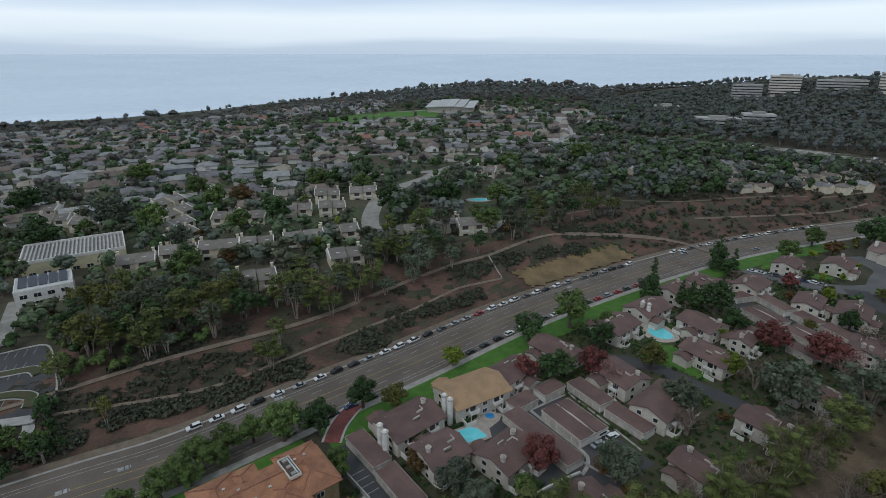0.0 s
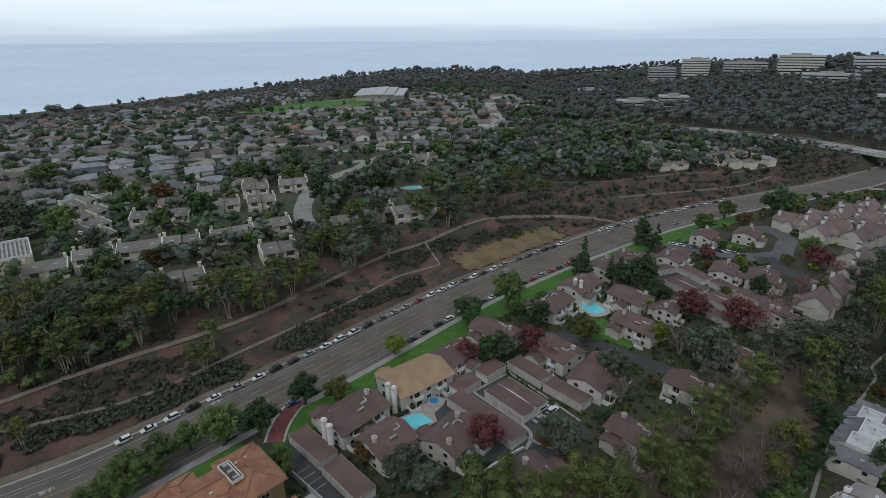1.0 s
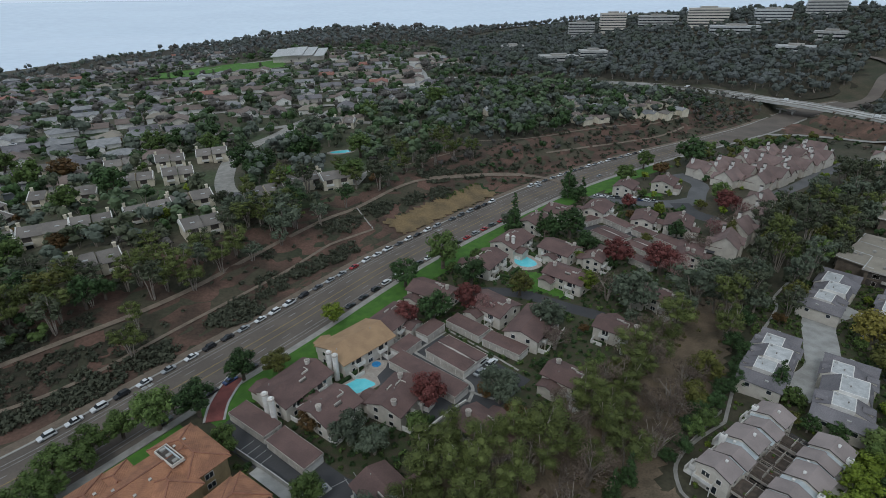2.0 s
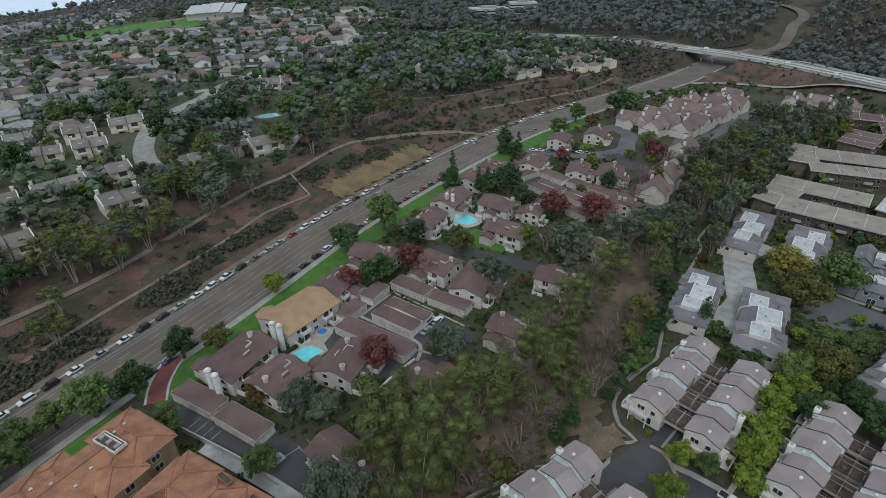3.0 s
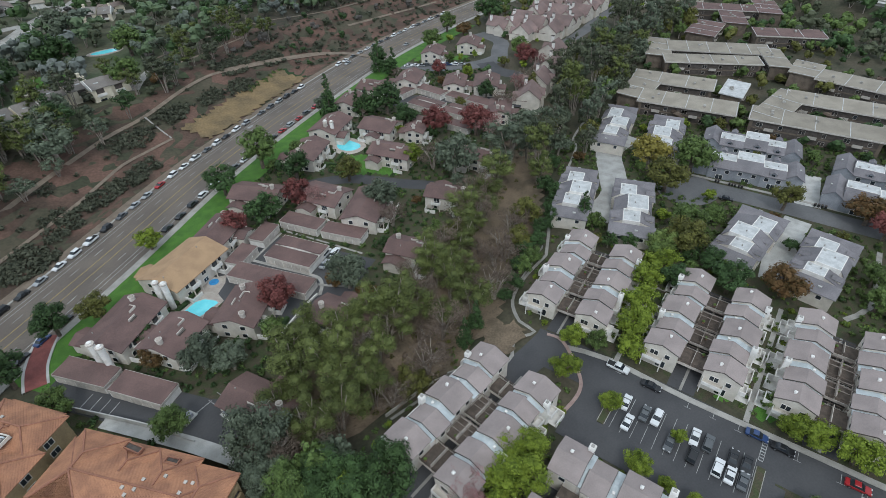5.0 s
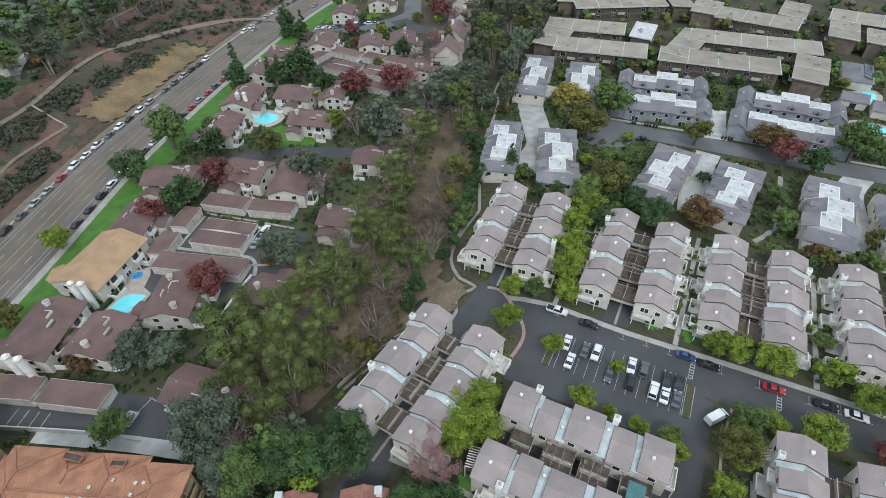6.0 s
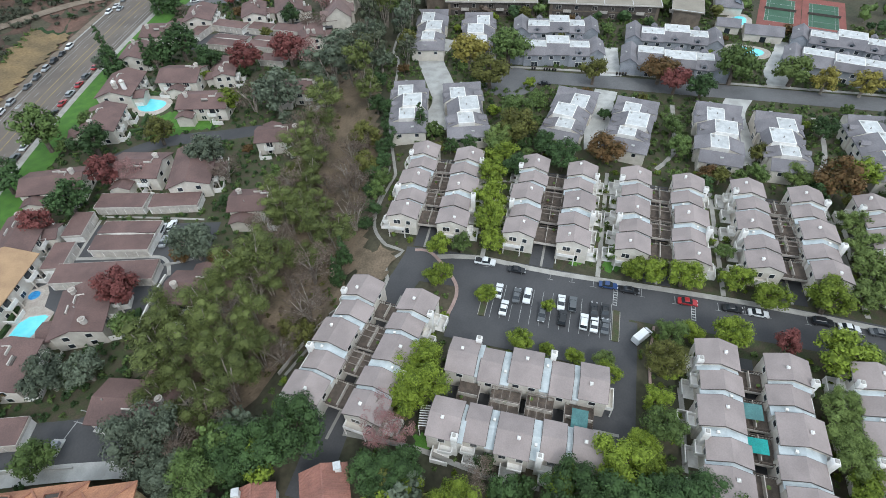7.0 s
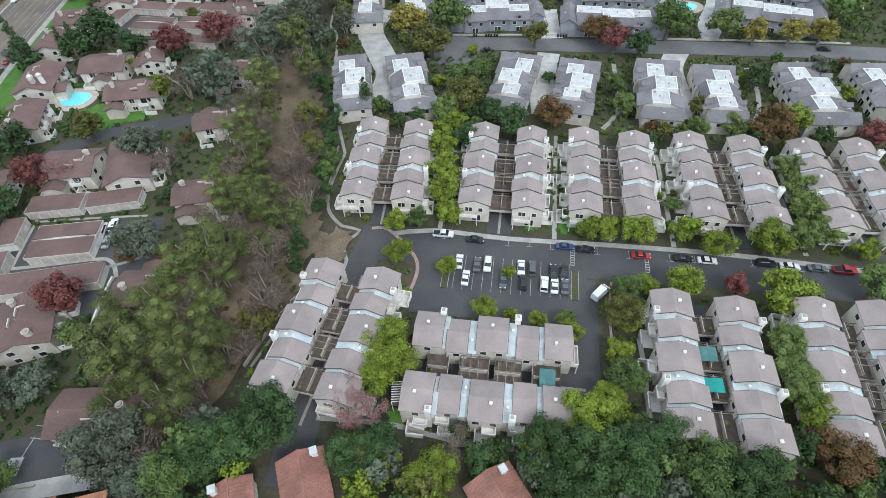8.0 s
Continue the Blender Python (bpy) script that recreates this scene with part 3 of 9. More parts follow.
def drape(name, ring, lift, material, label, category, cell=3.0, seed=1):
    """A ragged patch that follows the ground inside a ring of points."""
    ring = np.array(ring, float)
    lo, hi = ring.min(0), ring.max(0)
    sh = Shape()
    rnd = random.Random(seed)

    def inside(x, y):
        c = False
        for (ax, ay), (bx, by) in zip(ring, np.roll(ring, -1, 0)):
            if (ay > y) != (by > y) and x < (bx - ax) * (y - ay) / (by - ay) + ax:
                c = not c
        return c
    nx, ny = int((hi[0] - lo[0]) / cell) + 1, int((hi[1] - lo[1]) / cell) + 1
    gx, gy = np.meshgrid(lo[0] + np.arange(nx + 1) * cell, lo[1] + np.arange(ny + 1) * cell)
    z = land(gx, gy) + lift
    idx = {}
    for j in range(ny):
        for i in range(nx):
            if inside(gx[j, i] + cell / 2, gy[j, i] + cell / 2):
                f = []
                for jj, ii in ((j, i), (j, i + 1), (j + 1, i + 1), (j + 1, i)):
                    if (jj, ii) not in idx:
                        idx[jj, ii] = len(sh.v)
                        sh.v.append((gx[jj, ii] + rnd.uniform(-0.3, 0.3) * cell, gy[jj, ii] + rnd.uniform(-0.3, 0.3) * cell, z[jj, ii]))
                    f.append(idx[jj, ii])
                sh.f.append(tuple(f))
                if category in ("lawn", "parking lot"):
                    claim(gx[j, i] + cell / 2, gy[j, i] + cell / 2, cell, cell, 0, 0.3)
    me = sh.mesh(name)
    return structure(name, me, material, label, category)


def gable(x0, x1, half, eave, rise, over=0.4, thick=0.16, yc=0.0):
    """Two roof slopes with the ridge along x."""
    sh = Shape()
    y1 = half + over
    drop = rise * over / half
    for s in (1, -1):
        a, b = (yc, eave + rise), (yc + s * y1, eave - drop)
        low = [(x0, a[0], a[1]), (x1, a[0], a[1]), (x1, b[0], b[1]), (x0, b[0], b[1])]
        if s > 0:
            low = low[::-1]
        sh.hull([(x, y, z) for x, y, z in low], [(x, y, z + thick) for x, y, z in low])
    return sh


def gable_wall(x0, x1, half, z0, eave, rise, yc=0.0):
    """A house body with pointed ends under a gable roof."""
    sh = Shape()
    ring = [(yc - half, z0), (yc + half, z0), (yc + half, eave), (yc, eave + rise), (yc - half, eave)]
    sh.hull([(x1, y, z) for y, z in ring][::-1], [(x0, y, z) for y, z in ring][::-1])
    return sh


def hip(x0, x1, half, eave, rise, over=0.5, thick=0.16):
    """A hipped roof as a closed thin body."""
    a, b, w = x0 - over, x1 + over, half + over
    r = min(half, (x1 - x0) / 2 - 0.3)
    e, t = eave - rise * over / half, eave + rise
    v = [(a, -w, e), (b, -w, e), (b, w, e), (a, w, e), (x0 + r, 0, t), (x1 - r, 0, t)]
    sh = Shape()
    sh.v = v + [(x, y, z + thick) for x, y, z in v]
    sh.f = [(3, 2, 1, 0), (6, 7, 11, 10), (7, 8, 11), (8, 9, 10, 11), (9, 6, 10), (0, 1, 7, 6), (1, 2, 8, 7), (2, 3, 9, 8), (3, 0, 6, 9)]
    return sh


def turned_away(b, x, y, nx, ny):
    """Whether a wall of a block at (x, y), facing (nx, ny) in its own axes, looks away from the camera's place."""
    m = b.matrix_basis
    return (m @ Vector((x, y, 0))).dot(m.to_3x3() @ Vector((nx, ny, 0))) > 0


def window(parent, x, y, z, w, h, face, m_frame=None):
    """A framed pane on a wall; face is 'x+', 'x-', 'y+' or 'y-'."""
    s = 1 if face[1] == "+" else -1
    key = (round(w, 2), round(h, 2), face, (m_frame or M_WHITE).name)
    if key not in WINDOW_CACHE:
        fr, pn, t = Shape(), Shape(), 0.1

        def at(u, q, out):
            return (u, s * out, q) if face[0] == "y" else (s * out, u, q)
        a, b = w / 2, h / 2
        inner, outer = [(-a, -b), (a, -b), (a, b), (-a, b)], [(-a - t, -b - t), (a + t, -b - t), (a + t, b + t), (-a - t, b + t)]
        pn.face([at(u, q, 0.03) for u, q in inner])
        for i in range(4):
            j = (i + 1) % 4
            fr.face([at(*outer[i], 0.08), at(*outer[j], 0.08), at(*inner[j], 0.08), at(*inner[i], 0.08)])
            fr.face([at(*outer[i], 0.0), at(*outer[j], 0.0), at(*outer[j], 0.08), at(*outer[i], 0.08)])
        if w > 1.3:
            fr.face([at(-0.05, -b, 0.06), at(0.05, -b, 0.06), at(0.05, b, 0.06), at(-0.05, b, 0.06)])
        k = len(pn.f)
        pn.f += [tuple(i + len(pn.v) for i in q) for q in fr.f]
        pn.v += fr.v
        me = pn.mesh("window")
        me.materials.append(M_GLASS)
        me.materials.append(m_frame or M_WHITE)
        me.polygons.foreach_set("material_index", np.array([0] * k + [1] * len(fr.f), np.int32))
        WINDOW_CACHE[key] = me
    if key and parent.matrix_world.translation.z > -200:
        # walls turned away from the camera's place stay plain, to fit its view
        m = parent.matrix_basis if parent.parent is None else parent.parent.matrix_basis @ parent.matrix_basis
        out = m.to_3x3() @ (Vector((0, s, 0)) if face[0] == "y" else Vector((s, 0, 0)))
        if (m @ Vector((x, y, z))).dot(out) > 0 and m.translation.z > -200:
            return None
    pane = part("window", WINDOW_CACHE[key], M_GLASS, parent)
    pane.location = (x, y, z)
    return pane


WINDOW_CACHE = {}


def town_row(x, y, ang, length, width, inner, seed, label):
    """A row of five terraced houses with stepped grey roofs, pale metal valleys, chimneys and an end balcony."""
    rnd = random.Random(seed)
    row = thing("townhouse_row", pose(x, y, gz(x, y) * 0, 0, 0, ang), label, "townhouse row", "grey-roofed townhouse rows")
    claim(x, y, length, width, ang)
    plan = [("R", 5.9, 0.5), ("S", 1.0, 0.2), ("R", 4.2, -0.15), ("S", 1.9, -0.1), ("R", 6.2, 0.35), ("S", 2.0, 0.1), ("R", 4.2, -0.15), ("S", 1.4, -0.1), ("R", 5.4, 0.3)]
    jog = (0.0, 0.0, 0.55, 0.3, -0.3, 0.1, 0.5, 0.25, 0.0)
    total = sum(p[1] for p in plan)
    at, half = -length / 2, width / 2
    junction = []
    outer = "y-" if inner > 0 else "y+"
    innerf = "y+" if inner > 0 else "y-"
    for (kind, ln, lift), yj in zip(plan, jog):
        ln *= length / total
        yj *= inner
        x0, x1 = at, at + ln
        at = x1
        if kind == "R":
            h = half * (1.0 if ln > 5 else 0.95)
            part("wall", gable_wall(x0, x1, h, -0.6, 5.5 + lift, 1.35, yc=yj), M_STUCCO, row)
            roof = part("roof", gable(x0 - 0.12, x1 + 0.12, h, 5.55 + lift, 1.35, over=0.35, yc=yj), M_ROOFGREY, row)
            trim = Shape()
            for xe in (x0 - 0.16, x1 + 0.16):
                ring = [(-h - 0.35, 5.36), (0, 6.84), (h + 0.35, 5.36), (h + 0.35, 5.56), (0, 7.04), (-h - 0.35, 5.56)]
                trim.hull([(xe + 0.04, yy + yj, zz + lift) for yy, zz in ring][::-1], [(xe - 0.04, yy + yj, zz + lift) for yy, zz in ring][::-1])
            part("fascia", trim, M_TRIMSHADE, roof)
            cx = (x0 + x1) / 2
            if ln > 5:
                vx, vy = cx + rnd.uniform(-1.2, 1.2), yj + rnd.choice((-0.9, 0.9)) + rnd.uniform(-0.3, 0.3)
                part("roof_vent", Shape().box(vx - 0.24, vy - 0.24, 6.2 + lift, vx + 0.24, vy + 0.24, 7.2 + lift).hull(
                    [(vx - 0.32, vy - 0.32, 7.2 + lift), (vx + 0.32, vy - 0.32, 7.2 + lift), (vx + 0.32, vy + 0.32, 7.2 + lift), (vx - 0.32, vy + 0.32, 7.2 + lift)],
                    [(vx - 0.14, vy - 0.14, 7.42 + lift), (vx + 0.14, vy - 0.14, 7.42 + lift), (vx + 0.14, vy + 0.14, 7.42 + lift), (vx - 0.14, vy + 0.14, 7.42 + lift)]), M_WHITE, row, "white boxed roof vent")
            for u in ((-0.26, 0.26) if ln > 5.8 else (0.0,)):
                window(row, cx + u * ln, yj + h * (1 if outer == "y+" else -1), 4.1 + lift, 1.2, 1.25, outer)
                window(row, cx + u * ln, yj + h * (1 if innerf == "y+" else -1), 4.2 + lift, 1.2, 1.1, innerf)
            # small walled entry court and a balcony on the garden side
            s = 1 if outer == "y+" else -1
            yo = s * h + yj

            def slab(x0_, d0, z0, x1_, d1, z1):
                return (x0_, min(yo + s * d0, yo + s * d1), z0, x1_, max(yo + s * d0, yo + s * d1), z1)
            court = Shape().box(*slab(cx - 1.7, 0, -0.6, cx - 1.5, 2.6, 1.7)).box(*slab(cx - 1.7, 2.45, -0.6, cx + 1.6, 2.65, 1.5)).box(*slab(cx - 1.5, 0, -0.6, cx + 1.6, 2.45, 0.12))
            part("court_wall", court, M_WHITE, row)
            bx = cx + 0.9 * (-1) ** len(junction)
            bal = Shape().box(*slab(bx - 1.3, 0, 2.5, bx + 1.3, 1.5, 2.7)).box(*slab(bx - 1.3, 1.36, 2.7, bx + 1.3, 1.5, 3.6))
            bal.box(*slab(bx - 1.3, 0, 2.7, bx - 1.16, 1.36, 3.6)).box(*slab(bx + 1.16, 0, 2.7, bx + 1.3, 1.36, 3.6))
            part("side_balcony", bal, M_WHITE, row, "white boxed balcony on the garden side")
        else:
            part("wall", Shape().box(x0, yj - half * 0.9, -0.6, x1, yj + half * 0.9, 5.1 + lift), M_WHITE, row)
            valley = part("metal_valley", gable(x0 - 0.1, x1 + 0.1, half * 0.94, 5.15 + lift, 1.2, over=0.3, yc=yj), M_METALROOF, row, "pale blue-grey sheet metal valley roof")
            if ln > 1.7:
                vx, vy = (x0 + x1) / 2, yj + rnd.choice((-1.4, 1.4))
                part("flue", Shape().box(vx - 0.25, vy - 0.25, 5.4 + lift, vx + 0.25, vy + 0.25, 6.5 + lift), M_WHITE, valley)
            junction.append((x0 + x1) / 2)
    for j in (0, 2):
        s = -1 if inner > 0 else 1
        cx = junction[j] + (0.9 if j else -0.9)
        ch = part("chimney", Shape().box(cx - 0.55, s * half - 0.35, -0.6, cx + 0.55, s * half + 0.75, 7.1).hull(
            [(cx - 0.66, s * half - 0.46, 7.1), (cx + 0.66, s * half - 0.46, 7.1), (cx + 0.66, s * half + 0.86, 7.1), (cx - 0.66, s * half + 0.86, 7.1)],
            [(cx - 0.5, s * half - 0.3, 7.6), (cx + 0.5, s * half - 0.3, 7.6), (cx + 0.5, s * half + 0.7, 7.6), (cx - 0.5, s * half + 0.7, 7.6)]), M_WHITE, row, "white stucco chimney")
        part("chimney_cap", Shape().box(cx - 0.3, s * half - 0.1, 7.6, cx + 0.3, s * half + 0.5, 7.8), M_CONC, ch)
    # both ends: windows, and a balcony on the street front
    for face, xe in (("x+", length / 2), ("x-", -length / 2)):
        window(row, xe, -1.3, 4.2, 1.7, 1.3, face)
        window(row, xe, 1.6, 4.2, 1.0, 1.2, face)
        window(row, xe, 0.6, 1.4, 2.0, 1.9, face)
    e = length / 2
    bal = part("balcony", Shape().box(e, -half + 0.3, 2.6, e + 1.5, 0.9, 2.8), M_STUCCO, row)
    part("parapet", Shape().box(e + 1.38, -half + 0.3, 2.8, e + 1.5, 0.9, 3.7).box(e, -half + 0.3, 2.8, e + 1.38, -half + 0.42, 3.7).box(e, 0.78, 2.8, e + 1.38, 0.9, 3.7), M_WHITE, bal)
    for yy in (-half + 0.3, 0.7):
        part("post", Shape().box(e + 1.3, yy, -0.6, e + 1.5, yy + 0.2, 2.6), M_WHITE, bal)
    return row


def deck_bridge(x, y, ang, length, gap, seed, roofed, cloth=None):
    """A raised timber deck between two rows, with railings and a pergola."""
    rnd = random.Random(seed)
    dk = thing("deck_bridge", pose(x, y, 0, 0, 0, ang), "weathered timber deck with pergola between townhouse rows", "deck", "decks between rows")
    a, b = length / 2, gap / 2
    part("deck_floor", Shape().box(-a, -b, 2.5, a, b, 2.75), M_DECKWOOD, dk)
    for xe in (-a, a):
        rail = Shape()
        rail.box(xe - 0.05, -b, 3.62, xe + 0.05, b, 3.74)
        for k in range(int(gap / 0.45) + 1):
            yy = -b + k * 0.45
            rail.box(xe - 0.03, yy - 0.03, 2.75, xe + 0.03, yy + 0.03, 3.62)
        part("railing", rail, M_DECKWOOD, dk)
    part("screen", Shape().box(-a + 0.1, -0.06, 2.75, a - 0.1, 0.06, 3.9), M_FASCIA, dk, "pale dividing screen")
    for xe in (-a - 0.12, a + 0.02):
        part("edge_beam", Shape().box(xe, -b, 2.2, xe + 0.1, b, 2.9), M_FASCIA, dk, "pale painted edge beam")
    if cloth:
        x0, x1, y0, y1 = -a * 0.55, a * 0.6, -b + 0.3, b * 0.45
        part("awning", Shape().hull([(x0, y0, 4.2), (x1, y0, 4.2), (x1, y1, 4.55), (x0, y1, 4.55)], [(x0, y0, 4.26), (x1, y0, 4.26), (x1, y1, 4.61), (x0, y1, 4.61)]), cloth, dk, "stretched teal awning cloth")
    elif roofed:
        for k in range(int(length / 1.5)):
            xx = -a + 0.6 + k * 1.5
            part("pergola_beam", Shape().box(xx - 0.045, -b, 4.4, xx + 0.045, b, 4.55), M_PERGOLA, dk)
        for yy in (-b + 0.5, 0.0, b - 0.5):
            part("pergola_rail", Shape().box(-a, yy - 0.07, 4.22, a, yy + 0.07, 4.4), M_PERGOLA, dk)
    # a few pots or a table on the deck
    for _ in range(1):
        px, py = rnd.uniform(-a + 0.6, a - 0.6), rnd.uniform(-b + 0.6, b - 0.6)
        pot = thing("plant_pot", pose(0, 0, 0), "terracotta pot with a small green plant on the deck", "plant pot", "pots on the decks")
        pot.matrix_basis = pose(x, y, 2.75, 0, 0, ang) @ pose(px, py, 0)
        part("pot", Shape().tube(0, 0, 0, 0.45, 0.22, 0.32), M_CLAYRED, pot)
        part("plant", Shape().tube(0, 0, 0.45, 0.75, 0.28, 0.42, 6).tube(0, 0, 0.75, 1.1, 0.42, 0.1, 6), LEAF["green"], pot)
    return dk


TOWN = [(91.6, 69.3, 95.7, 57.0, -158.5), (101.5, 40.2, 105.2, 27.7, -162), (110.3, 14.8, 114.1, 2.0, -162.5), (119.9, -11.9, 124.0, -25.0, -160.3),
        (129.0, -39.6, 134.3, -51.8, -158.8), (41.6, 54.4, 44.6, 41.7, -167.4), (54.9, 17.2, 42.0, 13.1, -71.5), (65.2, -17.1, 68.7, -29.3, -161.5), (74.9, -42.9, 79.3, -54.4, -164.0)]
for k, (xa, ya, xb, yb, ang) in enumerate(TOWN):
    first_inner = 1 if k != 6 else -1
    town_row(xa, ya, ang, 31.0, 7.4, first_inner, 10 + k, "cream stucco townhouse row with stepped grey shingle roofs")
    town_row(xb, yb, ang, 31.0, 7.4, -first_inner, 30 + k, "cream stucco townhouse row with grey shingle roofs and white chimneys")
    cx, cy = (xa + xb) / 2, (ya + yb) / 2
    gap = math.hypot(xb - xa, yb - ya) - 7.4
    ca, sa = math.cos(radians(ang)), math.sin(radians(ang))
    for j, u in enumerate((-10.2, -3.0, 3.6, 11.0)):
        deck_bridge(cx + u * ca, cy + u * sa, ang, (4.0, 5.6, 5.0, 5.2)[j], gap - 0.1, 100 + 10 * k + j, j in (1, 2), cloth=M_TEAL if k == 7 and j == 2 else M_TEALPALE if (k == 7 and j == 1) or (k == 6 and j == 3) else None)
    # sunken drive between the rows
    dr = Shape().box(-17.5, -gap / 2 - 0.1, -0.5, 19, gap / 2 + 0.1, 0.09)
    drive = structure("drive", dr, M_ASPHALT, "dark asphalt drive between townhouse rows", "drive")
    drive.matrix_basis = pose(cx, cy, 0, 0, 0, ang)
    st = structure("drain_strip", Shape().box(-17.5, -0.3, 0.0, 19, 0.3, 0.105), M_CONC, "concrete drain strip in the drive", "drain")
    st.matrix_basis = pose(cx, cy, 0, 0, 0, ang)
    claim(cx, cy, 38, gap, ang)


def dormer(parent, x, y, z, s, m_wall, m_roof):
    """A small gabled dormer looking to y = s."""
    w = 0.9
    body = Shape()
    ring = [(x - w, z), (x + w, z), (x + w, z + 1.1), (x, z + 1.7), (x - w, z + 1.1)]
    body.hull([(px, y + s * 0.9, pz) for px, pz in ring], [(px, y - s * 1.4, pz) for px, pz in ring]) if s < 0 else body.hull(
        [(px, y - s * 1.4, pz) for px, pz in ring], [(px, y + s * 0.9, pz) for px, pz in ring])
    d = part("dormer", body, m_wall, parent)
    roof = Shape()
    for q in (1, -1):
        a = [(x, y + s * 1.15, z + 1.75), (x, y - s * 1.5, z + 1.75), (x + q * (w + 0.25), y - s * 1.5, z + 0.98), (x + q * (w + 0.25), y + s * 1.15, z + 0.98)]
        if q * s < 0:
            a = a[::-1]
        roof.hull(a, [(px, py, pz + 0.12) for px, py, pz in a])
    part("dormer_roof", roof, m_roof, d)
    part("dormer_window", Shape().box(x - 0.5, min(y + s * 0.9, y + s * 0.95), z + 0.25, x + 0.5, max(y + s * 0.9, y + s * 0.95), z + 1.05), M_GLASS, d)


def grey_house(x, y, ang, length, width, seed, m_wall, label):
    """A townhouse block with dark sloping roofs round a white flat roof, end gables and dormers."""
    rnd = random.Random(seed)
    b = thing("townhouse_block", pose(x, y, gz(x, y), 0, 0, ang), label, "townhouse block", "dark grey-roofed townhouse blocks")
    claim(x, y, length, width, ang, 0.3)
    L, W = length / 2, width / 2
    n, end = 3, 5.2
    cuts = [-L + end + 2 * (L - end) * u for u in (0, 0.36 + rnd.uniform(-0.05, 0.05), 0.72 + rnd.uniform(-0.05, 0.05), 1)]
    sway = rnd.choice((1, -1))
    for k in range(n):
        x0, x1 = cuts[k], cuts[k + 1]
        seg = x1 - x0
        yc, hw, zt = sway * (-1.5, 1.3, -0.4)[k] * rnd.uniform(0.7, 1.3), 2.5 + 0.6 * (k == 1), 6.7 - 0.5 * (k != 1) - 0.3 * (k == 2)
        W = width / 2 - (0.0, 0.9, 0.3)[k] * rnd.uniform(0.4, 1.2)
        part("wall", Shape().box(x0 + 0.01, -W, -0.8, x1 - 0.01, W, 4.6), m_wall, b)
        part("upper_wall", Shape().box(x0 + 0.01, yc - hw, 4.6, x1 - 0.01, yc + hw, zt), M_WHITE, b)
        flat = part("flat_roof", Shape().box(x0 + 0.2, yc - hw + 0.2, zt, x1 - 0.2, yc + hw - 0.2, zt + 0.05), M_FLATWHITE, b, "white flat roof membrane")
        rim = Shape().box(x0, yc - hw, zt, x1, yc - hw + 0.2, zt + 0.16).box(x0, yc + hw - 0.2, zt, x1, yc + hw, zt + 0.16)
        rim.box(x0, yc - hw + 0.2, zt, x0 + 0.2, yc + hw - 0.2, zt + 0.16).box(x1 - 0.2, yc - hw + 0.2, zt, x1, yc + hw - 0.2, zt + 0.16)
        part("parapet", rim, M_WHITE, flat)
        part("roof_vent", Shape().tube((x0 + x1) / 2 + rnd.uniform(-1, 1), yc + rnd.uniform(-1, 1), zt, zt + 0.55, 0.16, 0.16), M_CONC, flat)
        part("roof_box", Shape().box(x0 + 0.8, yc - hw + 0.5, zt, x0 + 1.4, yc - hw + 1.1, zt + 0.5), M_CONCPALE, flat)
        for s in (1, -1):
            lo = [(x0, yc + s * hw, zt - 0.1), (x1, yc + s * hw, zt - 0.1), (x1, s * (W + 0.5), 4.35), (x0, s * (W + 0.5), 4.35)]
            if s > 0:
                lo = lo[::-1]
            part("roof_slope", Shape().hull(lo, [(px, py, pz + 0.15) for px, py, pz in lo]), M_ROOFDARK, b)
            gx = (x0 + x1) / 2
            ring = [(s * W, 4.6), (yc + s * hw, 4.6), (yc + s * hw, zt - 0.15)]
            if s > 0:
                ring = ring[::-1]
            tri = Shape().hull([(x1 - 0.02, py, pz) for py, pz in ring], [(x0 + 0.02, py, pz) for py, pz in ring])
            part("gable_wall", tri, m_wall, b)
            if rnd.random() < 0.75:
                dormer(b, gx + rnd.uniform(-0.8, 0.8), s * (W - 1.1), 4.45, s, m_wall, M_ROOFDARK)
            for u in (-0.25, 0.25):
                window(b, gx + u * seg, s * W, 3.2, 1.2, 1.2, "y+" if s > 0 else "y-")
            window(b, gx, s * W, 0.9, 2.2, 1.7, "y+" if s > 0 else "y-")
    for s in (1, -1):
        # cross gables at the ends, ridge across the block
        hd = end / 2
        xc, ridge = s * (L - hd), 6.35
        yw = width / 2 * rnd.uniform(0.8, 1.02)
        ring = [(xc - hd, 4.6), (xc + hd, 4.6), (xc, ridge - 0.1)]
        part("end_body", Shape().box(xc - hd, -yw, -0.8, xc + hd, yw, 4.6), m_wall, b)
        part("end_wall", Shape().hull([(px, yw, pz) for px, pz in ring][::-1], [(px, -yw, pz) for px, pz in ring][::-1]), m_wall, b)
        roof = Shape()
        for q in (1, -1):
            a = [(xc, -yw - 0.4, ridge), (xc, yw + 0.4, ridge), (xc + q * (hd + 0.5), yw + 0.4, 4.3), (xc + q * (hd + 0.5), -yw - 0.4, 4.3)]
            if q > 0:
                a = a[::-1]
            roof.hull(a, [(px, py, pz + 0.15) for px, py, pz in a])
        end_roof = part("end_roof", roof, M_ROOFDARK, b)
        kx, ky = xc + s * hd * 0.5, rnd.uniform(-0.4, 0.4) * yw
        part("skylight", Shape().box(kx - 0.35, ky - 0.45, 5.2, kx + 0.35, ky + 0.45, 5.75), M_CONCPALE, end_roof, "pale roof hatch")
        for yy in (-yw * 0.5, yw * 0.5):
            window(b, s * L, yy, 3.2, 1.1, 1.1, "x+" if s > 0 else "x-")

    return b


